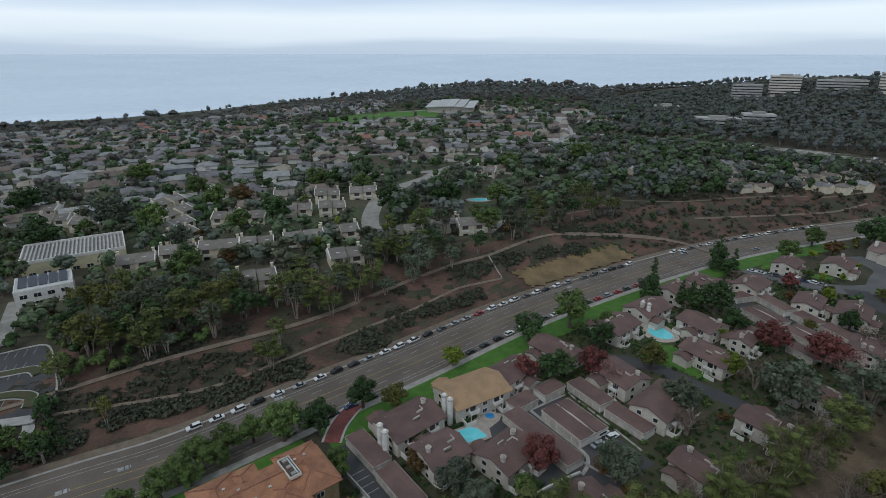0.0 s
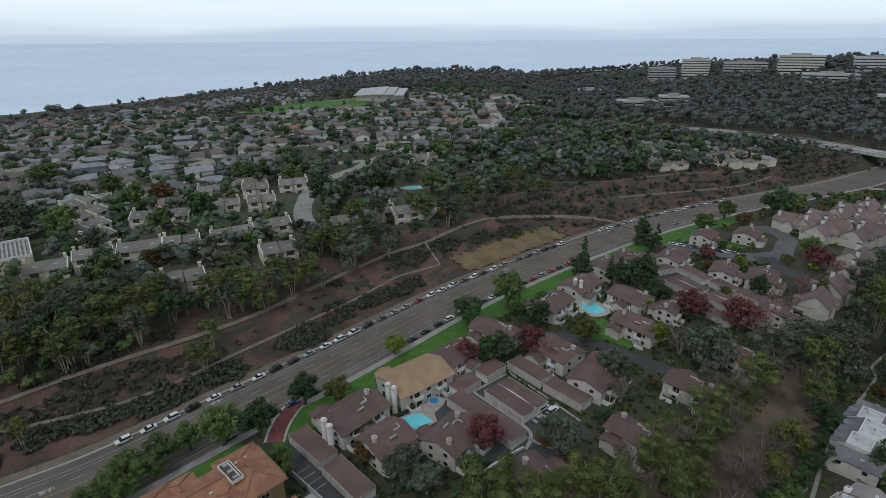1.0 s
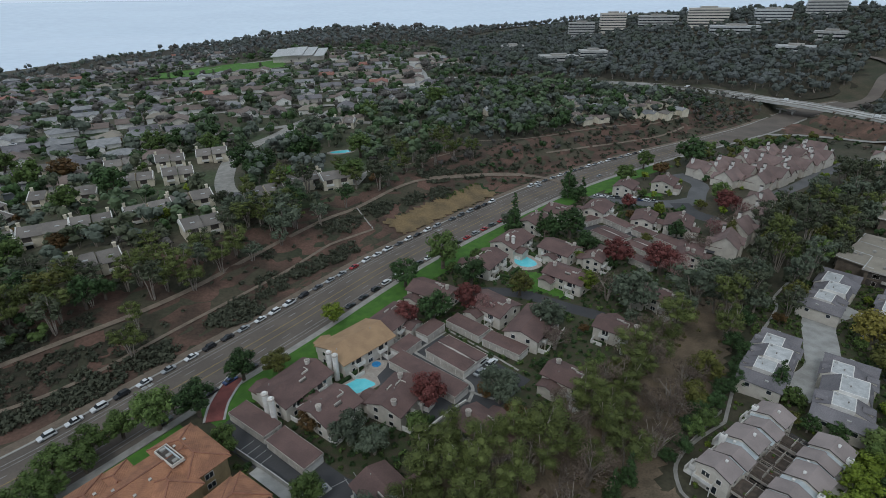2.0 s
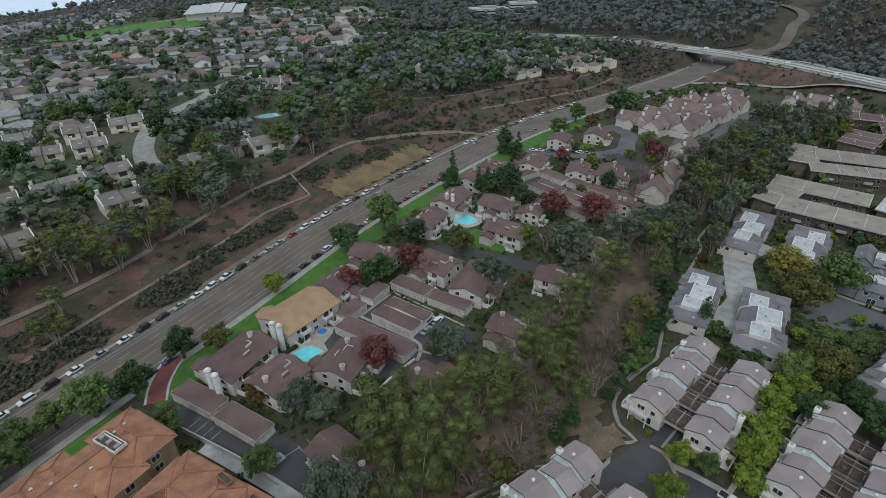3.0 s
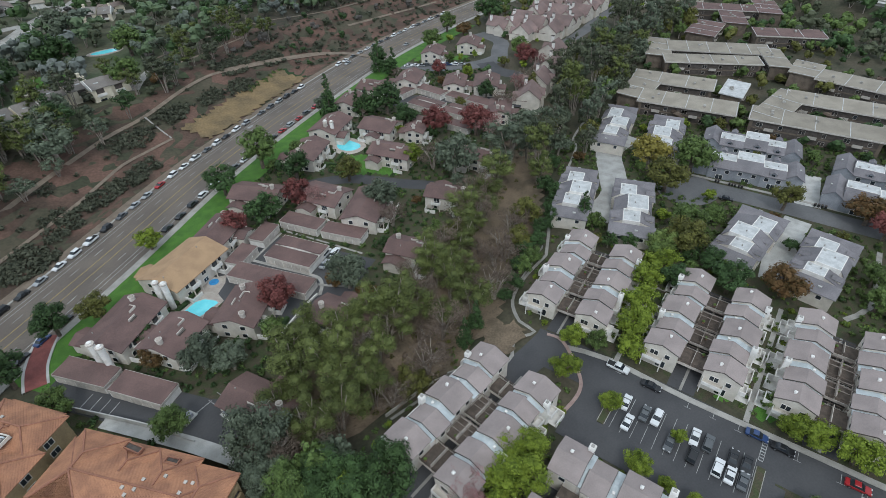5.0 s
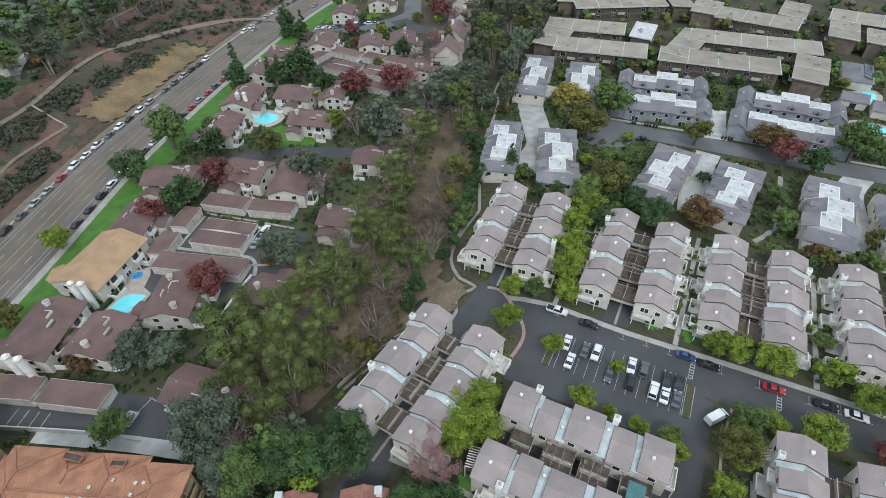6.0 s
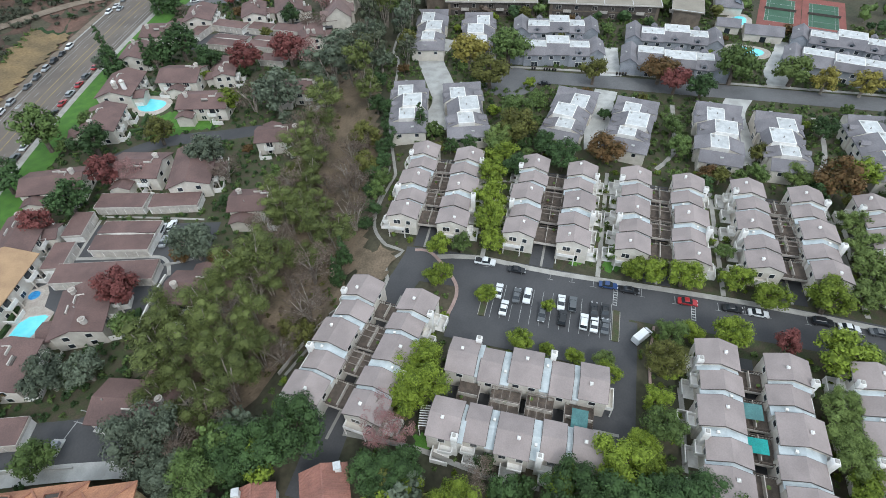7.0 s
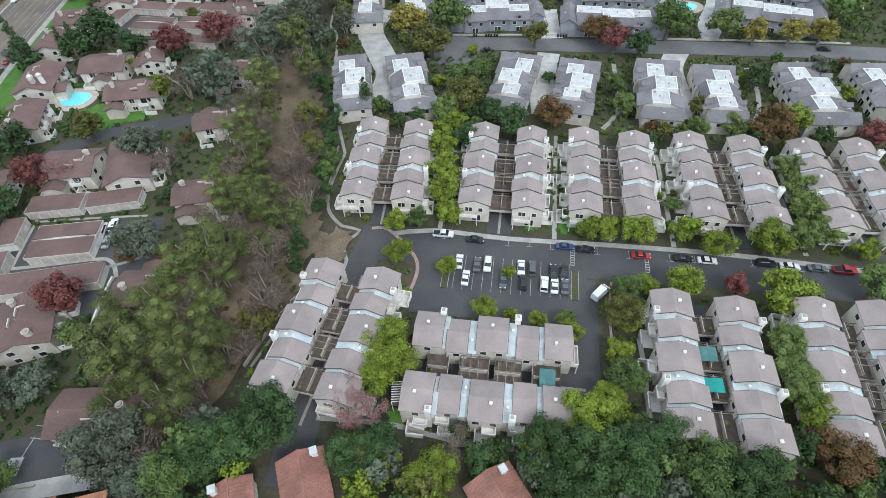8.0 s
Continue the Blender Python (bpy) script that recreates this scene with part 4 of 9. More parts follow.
GREY = [(122.6, 93.6, -146, 30, 12), (129.9, 76.8, -144, 31, 12.5), (143.4, 46.8, -170, 30, 12.5), (148.1, 28.5, -170, 28, 12.5), (156.4, 5.0, -165, 31, 13),
        (161.0, -11.6, -162, 29, 12), (171.8, -36.2, -157, 31, 15), (181.1, -55.6, -158, 28, 13)]
for k, (x, y, a, ln, w) in enumerate(GREY):
    grey_house(x, y, a, ln, w, 200 + k, M_STUCCO, "cream townhouse block with dark grey roofs and white flat roof")
GREY2 = [(172.2, 118.1, -151, 34, 12), (179.4, 100.4, -150, 32, 13), (182.5, 69.0, -64, 34, 13), (198.5, 76.5, -64, 32, 12), (194.5, 29.0, -72, 36, 13), (212.0, 34.5, -72, 34, 12),
         (218.5, -21.0, -84, 36, 13), (236.5, -20.0, -84, 34, 12)]
for k, (x, y, a, ln, w) in enumerate(GREY2):
    grey_house(x, y, a, ln, w, 230 + k, M_GREYWALL if k > 1 else M_STUCCO, "blue-grey townhouse block with dormers and white flat roof")


def brown_block(x, y, ang, length, width, seed, m_roof, label):
    """A two-storey cream apartment block with a broad gable roof, light well, chimneys and balconies."""
    rnd = random.Random(seed)
    b = thing("apartment_block", pose(x, y, gz(x, y), 0, 0, ang), label, "apartment block", "brown-roofed apartment blocks")
    claim(x, y, length, width, ang)
    L, W, E, R = length / 2, width / 2, 4.9, width * 0.17
    part("wall", gable_wall(-L, L, W, -0.8, E, R), M_STUCCO, b)
    part("roof", gable(-L - 0.6, L + 0.6, W, E + 0.05, R, over=0.6, thick=0.2), m_roof, b)
    rk = rnd.choice((1, -1))
    slope = R / W

    def zr(yy):
        return E + R - abs(yy) * slope + 0.27
    # light well: an L-shaped pale upstand, its slot's shade a dark plate
    well, slot = Shape(), Shape()
    wx, wy = rnd.uniform(-L * 0.3, L * 0.1), rk * W * 0.45
    for u in range(2):
        x0, y0 = wx + u * 2.2, wy - rk * u * 1.3
        well.box(x0, y0 - 0.12, zr(y0) - 0.3, x0 + 2.2, y0 + 0.12, zr(y0) + 0.5)
    well.box(wx + 4.3, min(wy - rk * 1.3, wy - rk * 3.0), zr(wy) - 0.3, wx + 4.5, max(wy - rk * 1.3, wy - rk * 3.0), zr(wy) + 0.9)
    slot.box(wx + 0.1, min(wy, wy + rk * 0.6), zr(wy) - 0.3, wx + 2.2, max(wy, wy + rk * 0.6), zr(wy) + 0.02)
    if seed > 300:
        part("light_well", well, M_FASCIA, b, "cream stepped roof upstand")
        part("well_slot", slot, M_TRIMSHADE, b)
    for j in range(rnd.choice((1, 1, 2)) if seed > 300 else 0):
        cx, cy = rnd.choice((-1, 1)) * L * 0.72, rnd.uniform(-0.5, 0.5) * W + j * 1.8
        ch = part("chimney", Shape().tube(cx, cy, E - 0.5, zr(cy) + 1.1, 0.72, 0.7, 8).tube(cx, cy, zr(cy) + 1.1, zr(cy) + 1.3, 0.82, 0.82, 8), M_FASCIA, b, "stout eight-sided cream chimney")
        part("chimney_cap", Shape().tube(cx, cy, zr(cy) + 1.3, zr(cy) + 1.55, 0.6, 0.5, 8), M_COPING, ch, "pale round chimney cap")
    for _ in range(2 if math.hypot(x, y) < 140 else 0):
        vx, vy = rnd.uniform(-L, L) * 0.85, rnd.uniform(-W, W) * 0.8
        part("roof_vent", Shape().tube(vx, vy, zr(vy) - 0.2, zr(vy) + 0.35, 0.14, 0.14, 6), M_CONC, b)
    for s in (1, -1):
        f = "y+" if s > 0 else "y-"
        k = max(2, int(length / 5.0))
        for i in range(k):
            wxx = -L + (i + 0.5) * length / k
            for z in ((1.2, 3.8) if s < 0 else (3.8,)):
                window(b, wxx, s * W, z, 1.5 if i % 2 else 1.0, 1.25, f)
        f = "x+" if s > 0 else "x-"
        for yy in (-W * 0.45, W * 0.45):
            for z in (1.2, 3.8):
                window(b, s * L, yy, z, 1.3, 1.25, f)
        # projecting balcony bays with dark recesses
        for i in range(0 if turned_away(b, 0, s * W, 0, s) else 2):
            bx = (-0.45 + 0.9 * i) * L
            bal = part("balcony", Shape().box(bx - 1.5, min(s * W, s * (W + 1.4)), 2.45, bx + 1.5, max(s * W, s * (W + 1.4)), 2.65).box(
                bx - 1.5, min(s * (W + 1.28), s * (W + 1.4)), 2.65, bx + 1.5, max(s * (W + 1.28), s * (W + 1.4)), 3.6).box(
                bx - 1.5, min(s * W, s * (W + 1.28)), 2.65, bx - 1.38, max(s * W, s * (W + 1.28)), 3.6).box(
                bx + 1.38, min(s * W, s * (W + 1.28)), 2.65, bx + 1.5, max(s * W, s * (W + 1.28)), 3.6), M_WHITE, b)
            part("balcony_door", Shape().box(bx - 0.9, min(s * W, s * (W + 0.04)), 2.65, bx + 0.9, max(s * W, s * (W + 0.04)), 4.8), M_GLASS, bal)
            for px in (bx - 1.5, bx + 1.25):
                part("post", Shape().box(px, min(s * (W + 1.15), s * (W + 1.4)), -0.8, px + 0.25, max(s * (W + 1.15), s * (W + 1.4)), 2.45), M_STUCCO, bal)
    # lower wing with its own gable, and walled patios
    ws, wx0 = rnd.choice((-1, 1)), rnd.uniform(-0.35, 0.1) * length
    if seed < 304:
        ws = 1
    lw = part("lower_wing", gable_wall(0, 3.4, 2.6, -0.8, 3.4, 0.9), M_STUCCO, b)
    lw.matrix_basis = pose(wx0, ws * W, 0, 0, 0, 90 * ws)
    lr = part("wing_roof", gable(-0.2, 3.9, 2.6, 3.43, 0.9, over=0.45), m_roof, b)
    lr.matrix_basis = lw.matrix_basis
    for s in (1, -1):
        for u in () if turned_away(b, 0, s * W, 0, s) else (-0.32, 0.34):
            px = u * length
            pat = Shape().box(px - 2.0, min(s * W, s * (W + 2.6)), -0.6, px - 1.82, max(s * W, s * (W + 2.6)), 1.6)
            pat.box(px - 2.0, min(s * (W + 2.5), s * (W + 2.68)), -0.6, px + 1.6, max(s * (W + 2.5), s * (W + 2.68)), 1.35)
            part("patio_wall", pat, M_WHITE, b)
    # outside stair with a stepped parapet
    sx = rnd.choice((-1, 1))
    st = Shape()
    for i in range(8):
        st.box(sx * (L * 0.1) + i * 0.32, W, -0.5, sx * (L * 0.1) + (i + 1) * 0.32, W + 1.2, 0.3 + i * 0.3)
    part("outside_stair", st, M_STUCCO, b)
    return b


BROWN_A = [(8.8, 135.1, 31.6, 19, 13.5), (-9.5, 120.8, 41, 16.3, 11.6), (-0.7, 109.0, 36, 11.4, 10.4), (16.6, 108.1, 45, 13, 10.5), (22.2, 145.5, 41, 13, 10),
           (39.3, 158.6, -48, 16, 10), (56.5, 143.5, -60, 14.5, 11), (64.5, 129.3, 42, 18, 11)]
BROWN_B = [(89.5, 119.0, -52, 14, 8), (64.0, 102.0, -56, 14, 8), (35.3, 90.2, -60, 15, 9), (9.5, 79.8, -62, 16, 9), (82.1, 190.1, 36, 16, 11.5),
           (98.3, 177.0, -60, 14, 11.5), (65.2, 175.8, 41, 15, 11), (90.7, 155.3, -58, 16, 10.5), (100.5, 207.3, 37, 13, 10), (118.1, 214.4, -60, 14, 12)]
BROWN_C = [(136.4, 213.4, 39, 15, 11), (168, 238, 40, 13, 10), (192, 237, 40, 14, 11), (150.5, 195.5, 46, 14, 9.5), (162, 186, 46, 15, 11), (107.5, 164.9, 40, 8, 7), (114.5, 133.7, -58, 15, 9), (147.5, 160, 45, 15, 9)]
for k, (x, y, a, ln, w) in enumerate(BROWN_A + BROWN_B + BROWN_C):
    brown_block(x, y, a, ln, w, 300 + k, M_ROOFTAN if k == 0 else M_ROOFBROWN,
                "cream apartment block with a new tan shingle roof" if k == 0 else "cream stucco apartment block with dark brown shingle roof")


def carport(x, y, ang, length, width, seed, double=False):
    """A long low garage row: sloped brown roof, cream fascia and doors."""
    c = thing("garage_row", pose(x, y, gz(x, y), 0, 0, ang), "long low garage row with brown roof and cream fascia", "garage", "garage rows")
    claim(x, y, length, width, ang)
    L, W = length / 2, width / 2
    if double:
        halves = [(-W, -0.35, 2.5, 3.05), (0.35, W, 3.05, 2.5)]
        ring = [(-L * 0.8, 0.0), (0.0, -0.55), (L * 0.8, 0.0), (0.0, 0.55)]
        part("ridge_light", Shape().hull([(px, py, 2.7) for px, py in ring], [(px, py, 3.2) for px, py in ring]), M_FASCIA, c, "pale pointed ridge strip")
    else:
        halves = [(-W, W, 2.5, 2.85)]
    for y0, y1, z0, z1 in halves:
        lo = [(-L, y0, z0), (L, y0, z0), (L, y1, z1), (-L, y1, z1)]
        part("roof", Shape().hull(lo, [(px, py, pz + 0.18) for px, py, pz in lo]), M_ROOFBROWN, c)
    fas = Shape().box(-L - 0.08, -W - 0.1, 1.95, L + 0.08, -W - 0.01, 2.72).box(-L - 0.08, W + 0.01, 2.2, L + 0.08, W + 0.1, 3.0 if not double else 2.72)
    fas.box(-L - 0.1, -W, 2.1, -L - 0.01, W, 2.78).box(L + 0.01, -W, 2.1, L + 0.1, W, 2.78)
    part("fascia", fas, M_FASCIA, c)
    part("wall", Shape().box(-L + 0.05, -W + 0.05, -0.4, L - 0.05, W - 0.05, 2.48), M_WHITE, c)
    n = max(2, int(length / 2.7))
    dw = (length - 0.6) / n
    door = Shape().box(-dw / 2 + 0.12, -0.05, 0.02, dw / 2 - 0.12, 0.04, 2.1).mesh("garage_door")
    for i in range(n):
        for s in ((-1, 1) if double else (-1,)):
            if turned_away(c, 0, s * W, 0, s):
                continue
            d = part("garage_door", door, M_FASCIA, c)
            d.location = (-L + 0.3 + (i + 0.5) * dw, s * (W - 0.02), 0)
    return c


CARPORTS = [(-19.8, 112.0, -51, 14.5, 5.4), (-10.3, 99.4, -53, 14.5, 5.6), (23.8, 132.4, 37, 9, 5), (33.2, 138.9, 36, 9, 5), (45.2, 136.9, -58, 13.8, 5.6),
            (53.2, 124.2, -55, 13.6, 5.2), (26.8, 117.1, -55, 25, 6.0), (138.9, 198.4, -76, 15, 5.6), (143.8, 184.9, -74, 10.2, 5.6), (148.9, 172.0, -73, 16, 5.8), (129.3, 206.0, 15, 10.5, 5), (113.6, 174, 27, 11.5, 5), (126.5, 160.4, -70, 10, 5)]
for k, (x, y, a, ln, w) in enumerate(CARPORTS):
    carport(x, y, a, ln, w, 400 + k)
for k, (x, y, a, ln, w) in enumerate([(37.4, 123.8, -58, 15.4, 10.6), (128.3, 187.3, -72, 15, 9.4), (135.6, 170.0, -72, 18, 9.4)]):
    carport(x, y, a, ln, w, 420 + k, double=True)


def flat_block(x, y, ang, length, width, seed, m_roof, height=6.2, label="brown apartment block with long tan gravel roof"):
    """A long two-storey block under an almost flat roof with broad eaves, seams and walkways drawn as dark strips."""
    rnd = random.Random(seed)
    b = thing("flat_roof_block", pose(x, y, gz(x, y), 0, 0, ang), label, "apartment block", "flat-roofed apartment blocks")
    claim(x, y, length, width, ang)
    L, W = length / 2, width / 2
    part("wall", Shape().box(-L, -W, -1.5, L, W, height), M_BROWNWALL, b)
    lo = [(-L - 0.9, -W - 0.9, height), (L + 0.9, -W - 0.9, height), (L + 0.9, W + 0.9, height + 0.5), (-L - 0.9, W + 0.9, height + 0.5)]
    roof = part("roof", Shape().hull(lo, [(px, py, pz + 0.35) for px, py, pz in lo]), m_roof, b)
    k = max(2, int(length / 9))
    for i in range(k + 1):
        sx = -L - 0.6 + i * (length + 1.2) / k
        seams = Shape().hull([(sx - 0.12, -W - 0.9, height + 0.36), (sx + 0.12, -W - 0.9, height + 0.36), (sx + 0.12, W + 0.9, height + 0.86), (sx - 0.12, W + 0.9, height + 0.86)],
                   [(sx - 0.12, -W - 0.9, height + 0.46), (sx + 0.12, -W - 0.9, height + 0.46), (sx + 0.12, W + 0.9, height + 0.96), (sx - 0.12, W + 0.9, height + 0.96)])
        part("roof_seam", seams, M_FLATWHITE, roof, "pale seam strip")
    for i in range(3):
        vx, vy = rnd.uniform(-L, L) * 0.8, rnd.uniform(-W, W) * 0.6
        part("roof_box", Shape().box(vx - 0.5, vy - 0.5, height + 0.6, vx + 0.5, vy + 0.5, height + 1.4), M_CONC, roof)
    part("fascia", Shape().box(-L - 0.95, -W - 0.97, height - 0.25, L + 0.95, -W - 0.9, height + 0.36).box(-L - 0.95, W + 0.9, height + 0.2, L + 0.95, W + 0.97, height + 0.86), M_FASCIA, b)
    n = max(3, int(length / 6.5))
    for s in (1, -1):
        if not turned_away(b, 0, s * W, 0, s):
            for z in (0.4, 3.2):
                # no opening here: a dark strip on the wall paints the walkway's shade
                part("walkway_recess", Shape().box(-L + 1.2, min(s * W, s * (W + 0.03)), z, L - 1.2, max(s * W, s * (W + 0.03)), z + 2.2), M_TRIMSHADE, b, "flat dark strip standing in for open walkway shade")
        for i in range(n):
            wx = -L + (i + 0.5) * length / n
            for z in ((1.3, 4.3) if s < 0 else (4.3,)):
                window(b, wx, s * W, z, 2.0 if (i + (z > 2)) % 2 else 1.2, 1.5, "y+" if s > 0 else "y-", M_FASCIA)
        for i in range(0 if turned_away(b, 0, s * W, 0, s) else n // 2):
            bx = -L + (2 * i + 1) * length / n
            part("balcony", Shape().box(bx - 1.6, min(s * W, s * (W + 1.3)), 2.7, bx + 1.6, max(s * W, s * (W + 1.3)), 2.9).box(
                bx - 1.6, min(s * (W + 1.2), s * (W + 1.3)), 2.9, bx + 1.6, max(s * (W + 1.2), s * (W + 1.3)), 3.9), M_FASCIA, b)
    return b


FLATS = [(225.3, 129.3, -63.5, 34, 11), (208.5, 110.9, -63.3, 37, 11.5), (205.6, 133.2, 19, 21, 11), (259.0, 162.3, 38, 27, 11), (280.5, 141.5, -50, 48, 13),
         (262.4, 133.6, -46, 44, 9), (287.4, 115.4, 40, 26, 9), (235.8, 85.4, 8.6, 30, 10), (227.8, 68.3, -67, 44, 11), (242.4, 37.9, 14.5, 24, 10.4)]
for k, (x, y, a, ln, w) in enumerate(FLATS):
    flat_block(x, y, a, ln, w, 450 + k, M_GRAVELROOF)
FLATS2 = [(255.8, 65.1, -68, 50, 11), (284.2, 74.2, -80, 34, 12), (283.8, 98.2, 16, 18, 11), (305.5, 65.4, 11, 20, 10), (314, 36, -79, 30, 12), (293.3, 40.7, 14, 21, 10), (293.2, 27.0, 14, 16, 8)]
for k, (x, y, a, ln, w) in enumerate(FLATS2):
    flat_block(x, y, a, ln, w, 470 + k, M_GRAVELROOF)
flat_block(239, 107.3, 19.5, 17.5, 8, 480, M_FLATWHITE, 5.2, "low pavilion with a bright white flat roof")
for k, (x, y, a, ln, w) in enumerate([(351.8, 182.8, -53, 44, 12), (336, 166, 37, 26, 12), (305.2, 164.3, 20, 27, 14), (372, 165, 37, 30, 12), (330, 130, -50, 34, 12)]):
    flat_block(x, y, a, ln, w, 490 + k, M_ROOFBROWN, 6.5, "long apartment block with a dull brown flat roof")


def clay_block(x, y, ang, wings, seed, height, m_wall, label, m_roof=None):
    """A building of hipped clay-tile wings; wings are (x, y, length, width, turn, rise of floor)."""
    b = thing("tiled_roof_building", pose(x, y, gz(x, y), 0, 0, ang), label, "apartment building")
    for wx, wy, ln, w, turn, up in wings:
        m = pose(wx, wy, 0, 0, 0, turn)
        h = height + up
        wall = part("wall", Shape().box(-ln / 2, -w / 2, -1, ln / 2, w / 2, h), m_wall, b)
        wall.matrix_basis = m
        roof = part("roof", hip(-ln / 2, ln / 2, w / 2, h, w * 0.2, over=0.8), m_roof or M_CLAY, b)
        roof.matrix_basis = m
        ridge = Shape().bar((-ln / 2 + w / 2, 0, h + w * 0.2 + 0.2), (ln / 2 - w / 2, 0, h + w * 0.2 + 0.2), 0.3, 0.2)
        for sx in (1, -1):
            for sy in (1, -1):
                ridge.bar((sx * (ln / 2 - w / 2), 0, h + w * 0.2 + 0.2), (sx * (ln / 2 + 0.7), sy * (w / 2 + 0.7), h - 0.1), 0.28, 0.2)
        part("ridge_tiles", ridge, M_CLAYRED if m_roof else M_CLAYRIDGE, roof)
        n = max(2, int(ln / 4))
        for s in (1, -1):
            for i in range(n):
                for z in ([1.3, 4.2, 7.0] if h > 7 else [1.3]):
                    if z < h - 1:
                        if h > 7 and i % 2 == 0:
                            px, y0 = -ln / 2 + (i + 0.5) * ln / n, s * w / 2
                            # the balcony's shade is painted as a dark panel on the flat wall
                            lg = part("loggia", Shape().box(px - 1.3, y0 - 0.03, z - 1.1, px + 1.3, y0 + 0.03, z + 1.0), M_TRIMSHADE, wall, "flat dark panel standing in for balcony shade")
                            part("parapet", Shape().box(px - 1.45, min(y0, y0 + s * 0.5), z - 1.25, px + 1.45, max(y0, y0 + s * 0.5), z - 0.15), m_wall, lg)
                            continue
                        window(wall, -ln / 2 + (i + 0.5) * ln / n, s * w / 2, z, 1.4, 1.4, "y+" if s > 0 else "y-")
        for s in (1, -1):
            for z in ([1.3, 4.2, 7.0] if h > 7 else [1.3]):
                if z < h - 1:
                    window(wall, s * ln / 2, 0, z, 1.8, 1.4, "x+" if s > 0 else "x-")
        c, sn = math.cos(radians(ang + turn)), math.sin(radians(ang + turn))
        ca, sa = math.cos(radians(ang)), math.sin(radians(ang))
        claim(x + wx * ca - wy * sa, y + wx * sa + wy * ca, ln, w, ang + turn)
    return b

clay_block(-40, 91.5, 38, [(0, 0, 30, 12, 0, 0), (10, 0, 15, 9, 90, 0.5), (3, -5, 9, 8, 90, 0.3), (-9, 1, 16, 9, 90, 0.5), (-3, 5, 9, 7, 90, -0.2)], 1, 8.6, M_OCHRE, "ochre apartment building with weathered orange clay-tile roof")
clay_block(-16.6, 71.6, -50, [(0, 0, 34, 12, 0, 0), (-11.5, 1.5, 12.5, 9, 90, 0.5), (-3, 3, 9, 7, 90, 0.2), (5, 2, 11, 8, 90, 0.4), (13, 0.5, 12, 8, 90, 0.2), (9, -4, 9, 7, 90, 0.6)], 2, 8.6, M_OCHRE, "ochre apartment building with orange clay-tile roof behind a wall")
for x, y, a, ln, w, cy in ((15.4, 34.9, 46, 11, 7.6, -0.36), (6.6, 43.2, 45, 10.5, 6.6, 0.36), (27.2, 3.4, 55, 11, 8.2, -0.3)):
    hs = thing("house", pose(x, y, gz(x, y), 0, 0, a), "white house with a worn red clay-tile gable roof", "house", "red-tiled houses")
    part("wall", gable_wall(-ln / 2, ln / 2, w / 2, -0.8, 4.0, w * 0.24), M_WHITE, hs)
    rf = part("roof", gable(-ln / 2 - 0.4, ln / 2 + 0.4, w / 2, 4.04, w * 0.24, over=0.5, thick=0.2), M_CLAYRED, hs)
    part("ridge_tiles", Shape().bar((-ln / 2 - 0.4, 0, 4.26 + w * 0.24), (ln / 2 + 0.4, 0, 4.26 + w * 0.24), 0.3, 0.16), M_CLAYRED, rf)
    cover_tile = Shape().hull([(-0.09, 0, 0), (0.09, 0, 0), (0.05, 0, 0.09), (-0.05, 0, 0.09)], [(-0.09, 1, 0), (0.09, 1, 0), (0.05, 1, 0.09), (-0.05, 1, 0.09)]).mesh("cover_tile")
    for sgn in (1, -1):
        for k in range(int(ln / 0.62)):
            tr = part("cover_tile", cover_tile, M_CLAYRED, rf)
            run, fall = w / 2 + 0.5, w * 0.24 * (1 + 0.5 / (w / 2))
            tr.matrix_basis = pose(-ln / 2 + 0.2 + k * 0.62, 0, 4.24 + w * 0.24, -math.degrees(math.atan2(fall, run)) * sgn, 0, 0 if sgn > 0 else 0)
            tr.scale = (1, sgn * math.hypot(run, fall), 1)
    cx, cyy = ln / 2 - 0.9, cy * w
    ch = part("chimney", Shape().box(cx - 0.55, cyy - 0.5, 3.4, cx + 0.55, cyy + 0.5, 6.4), M_WHITE, hs)
    part("chimney_cap", Shape().box(cx - 0.7, cyy - 0.65, 6.4, cx + 0.7, cyy + 0.65, 6.6), M_FLATWHITE, ch)
    claim(x, y, ln, w, a, 2.2)



# flat deck inside the orange building's roof
def roof_terrace(x, y, z, ang, L, W, label, rim):
    """An open service well sunk in a tile roof: rim, dark floor and plant boxes."""
    t = thing("roof_terrace", pose(x, y, z, 0, 0, ang), label, "roof terrace")
    part("terrace_floor", Shape().box(-L, -W, -0.4, L, W, 0.02), M_TRIMSHADE, t)
    for x0, y0, x1, y1 in ((-L - 0.2, -W - 0.2, L + 0.2, -W), (-L - 0.2, W, L + 0.2, W + 0.2), (-L - 0.2, -W, -L, W), (L, -W, L + 0.2, W)):
        part("terrace_rim", Shape().box(x0, y0, -0.4, x1, y1, 0.35), rim, t)
    for k in range(max(2, int(L * 1.2)) if L > 2 else 0):
        px = -L + 0.8 + k * (2 * L - 1.6) / max(1, int(L * 1.2) - 1)
        part("plant_box", Shape().box(px - 0.45, -W * 0.5, 0.02, px + 0.4, W * 0.35, 0.42), M_CONC, t, "grey roof plant box")
    if L > 2:
        part("duct", Shape().box(-L + 0.3, W * 0.5, 0.02, L - 0.4, W * 0.75, 0.3), M_METALROOF, t)


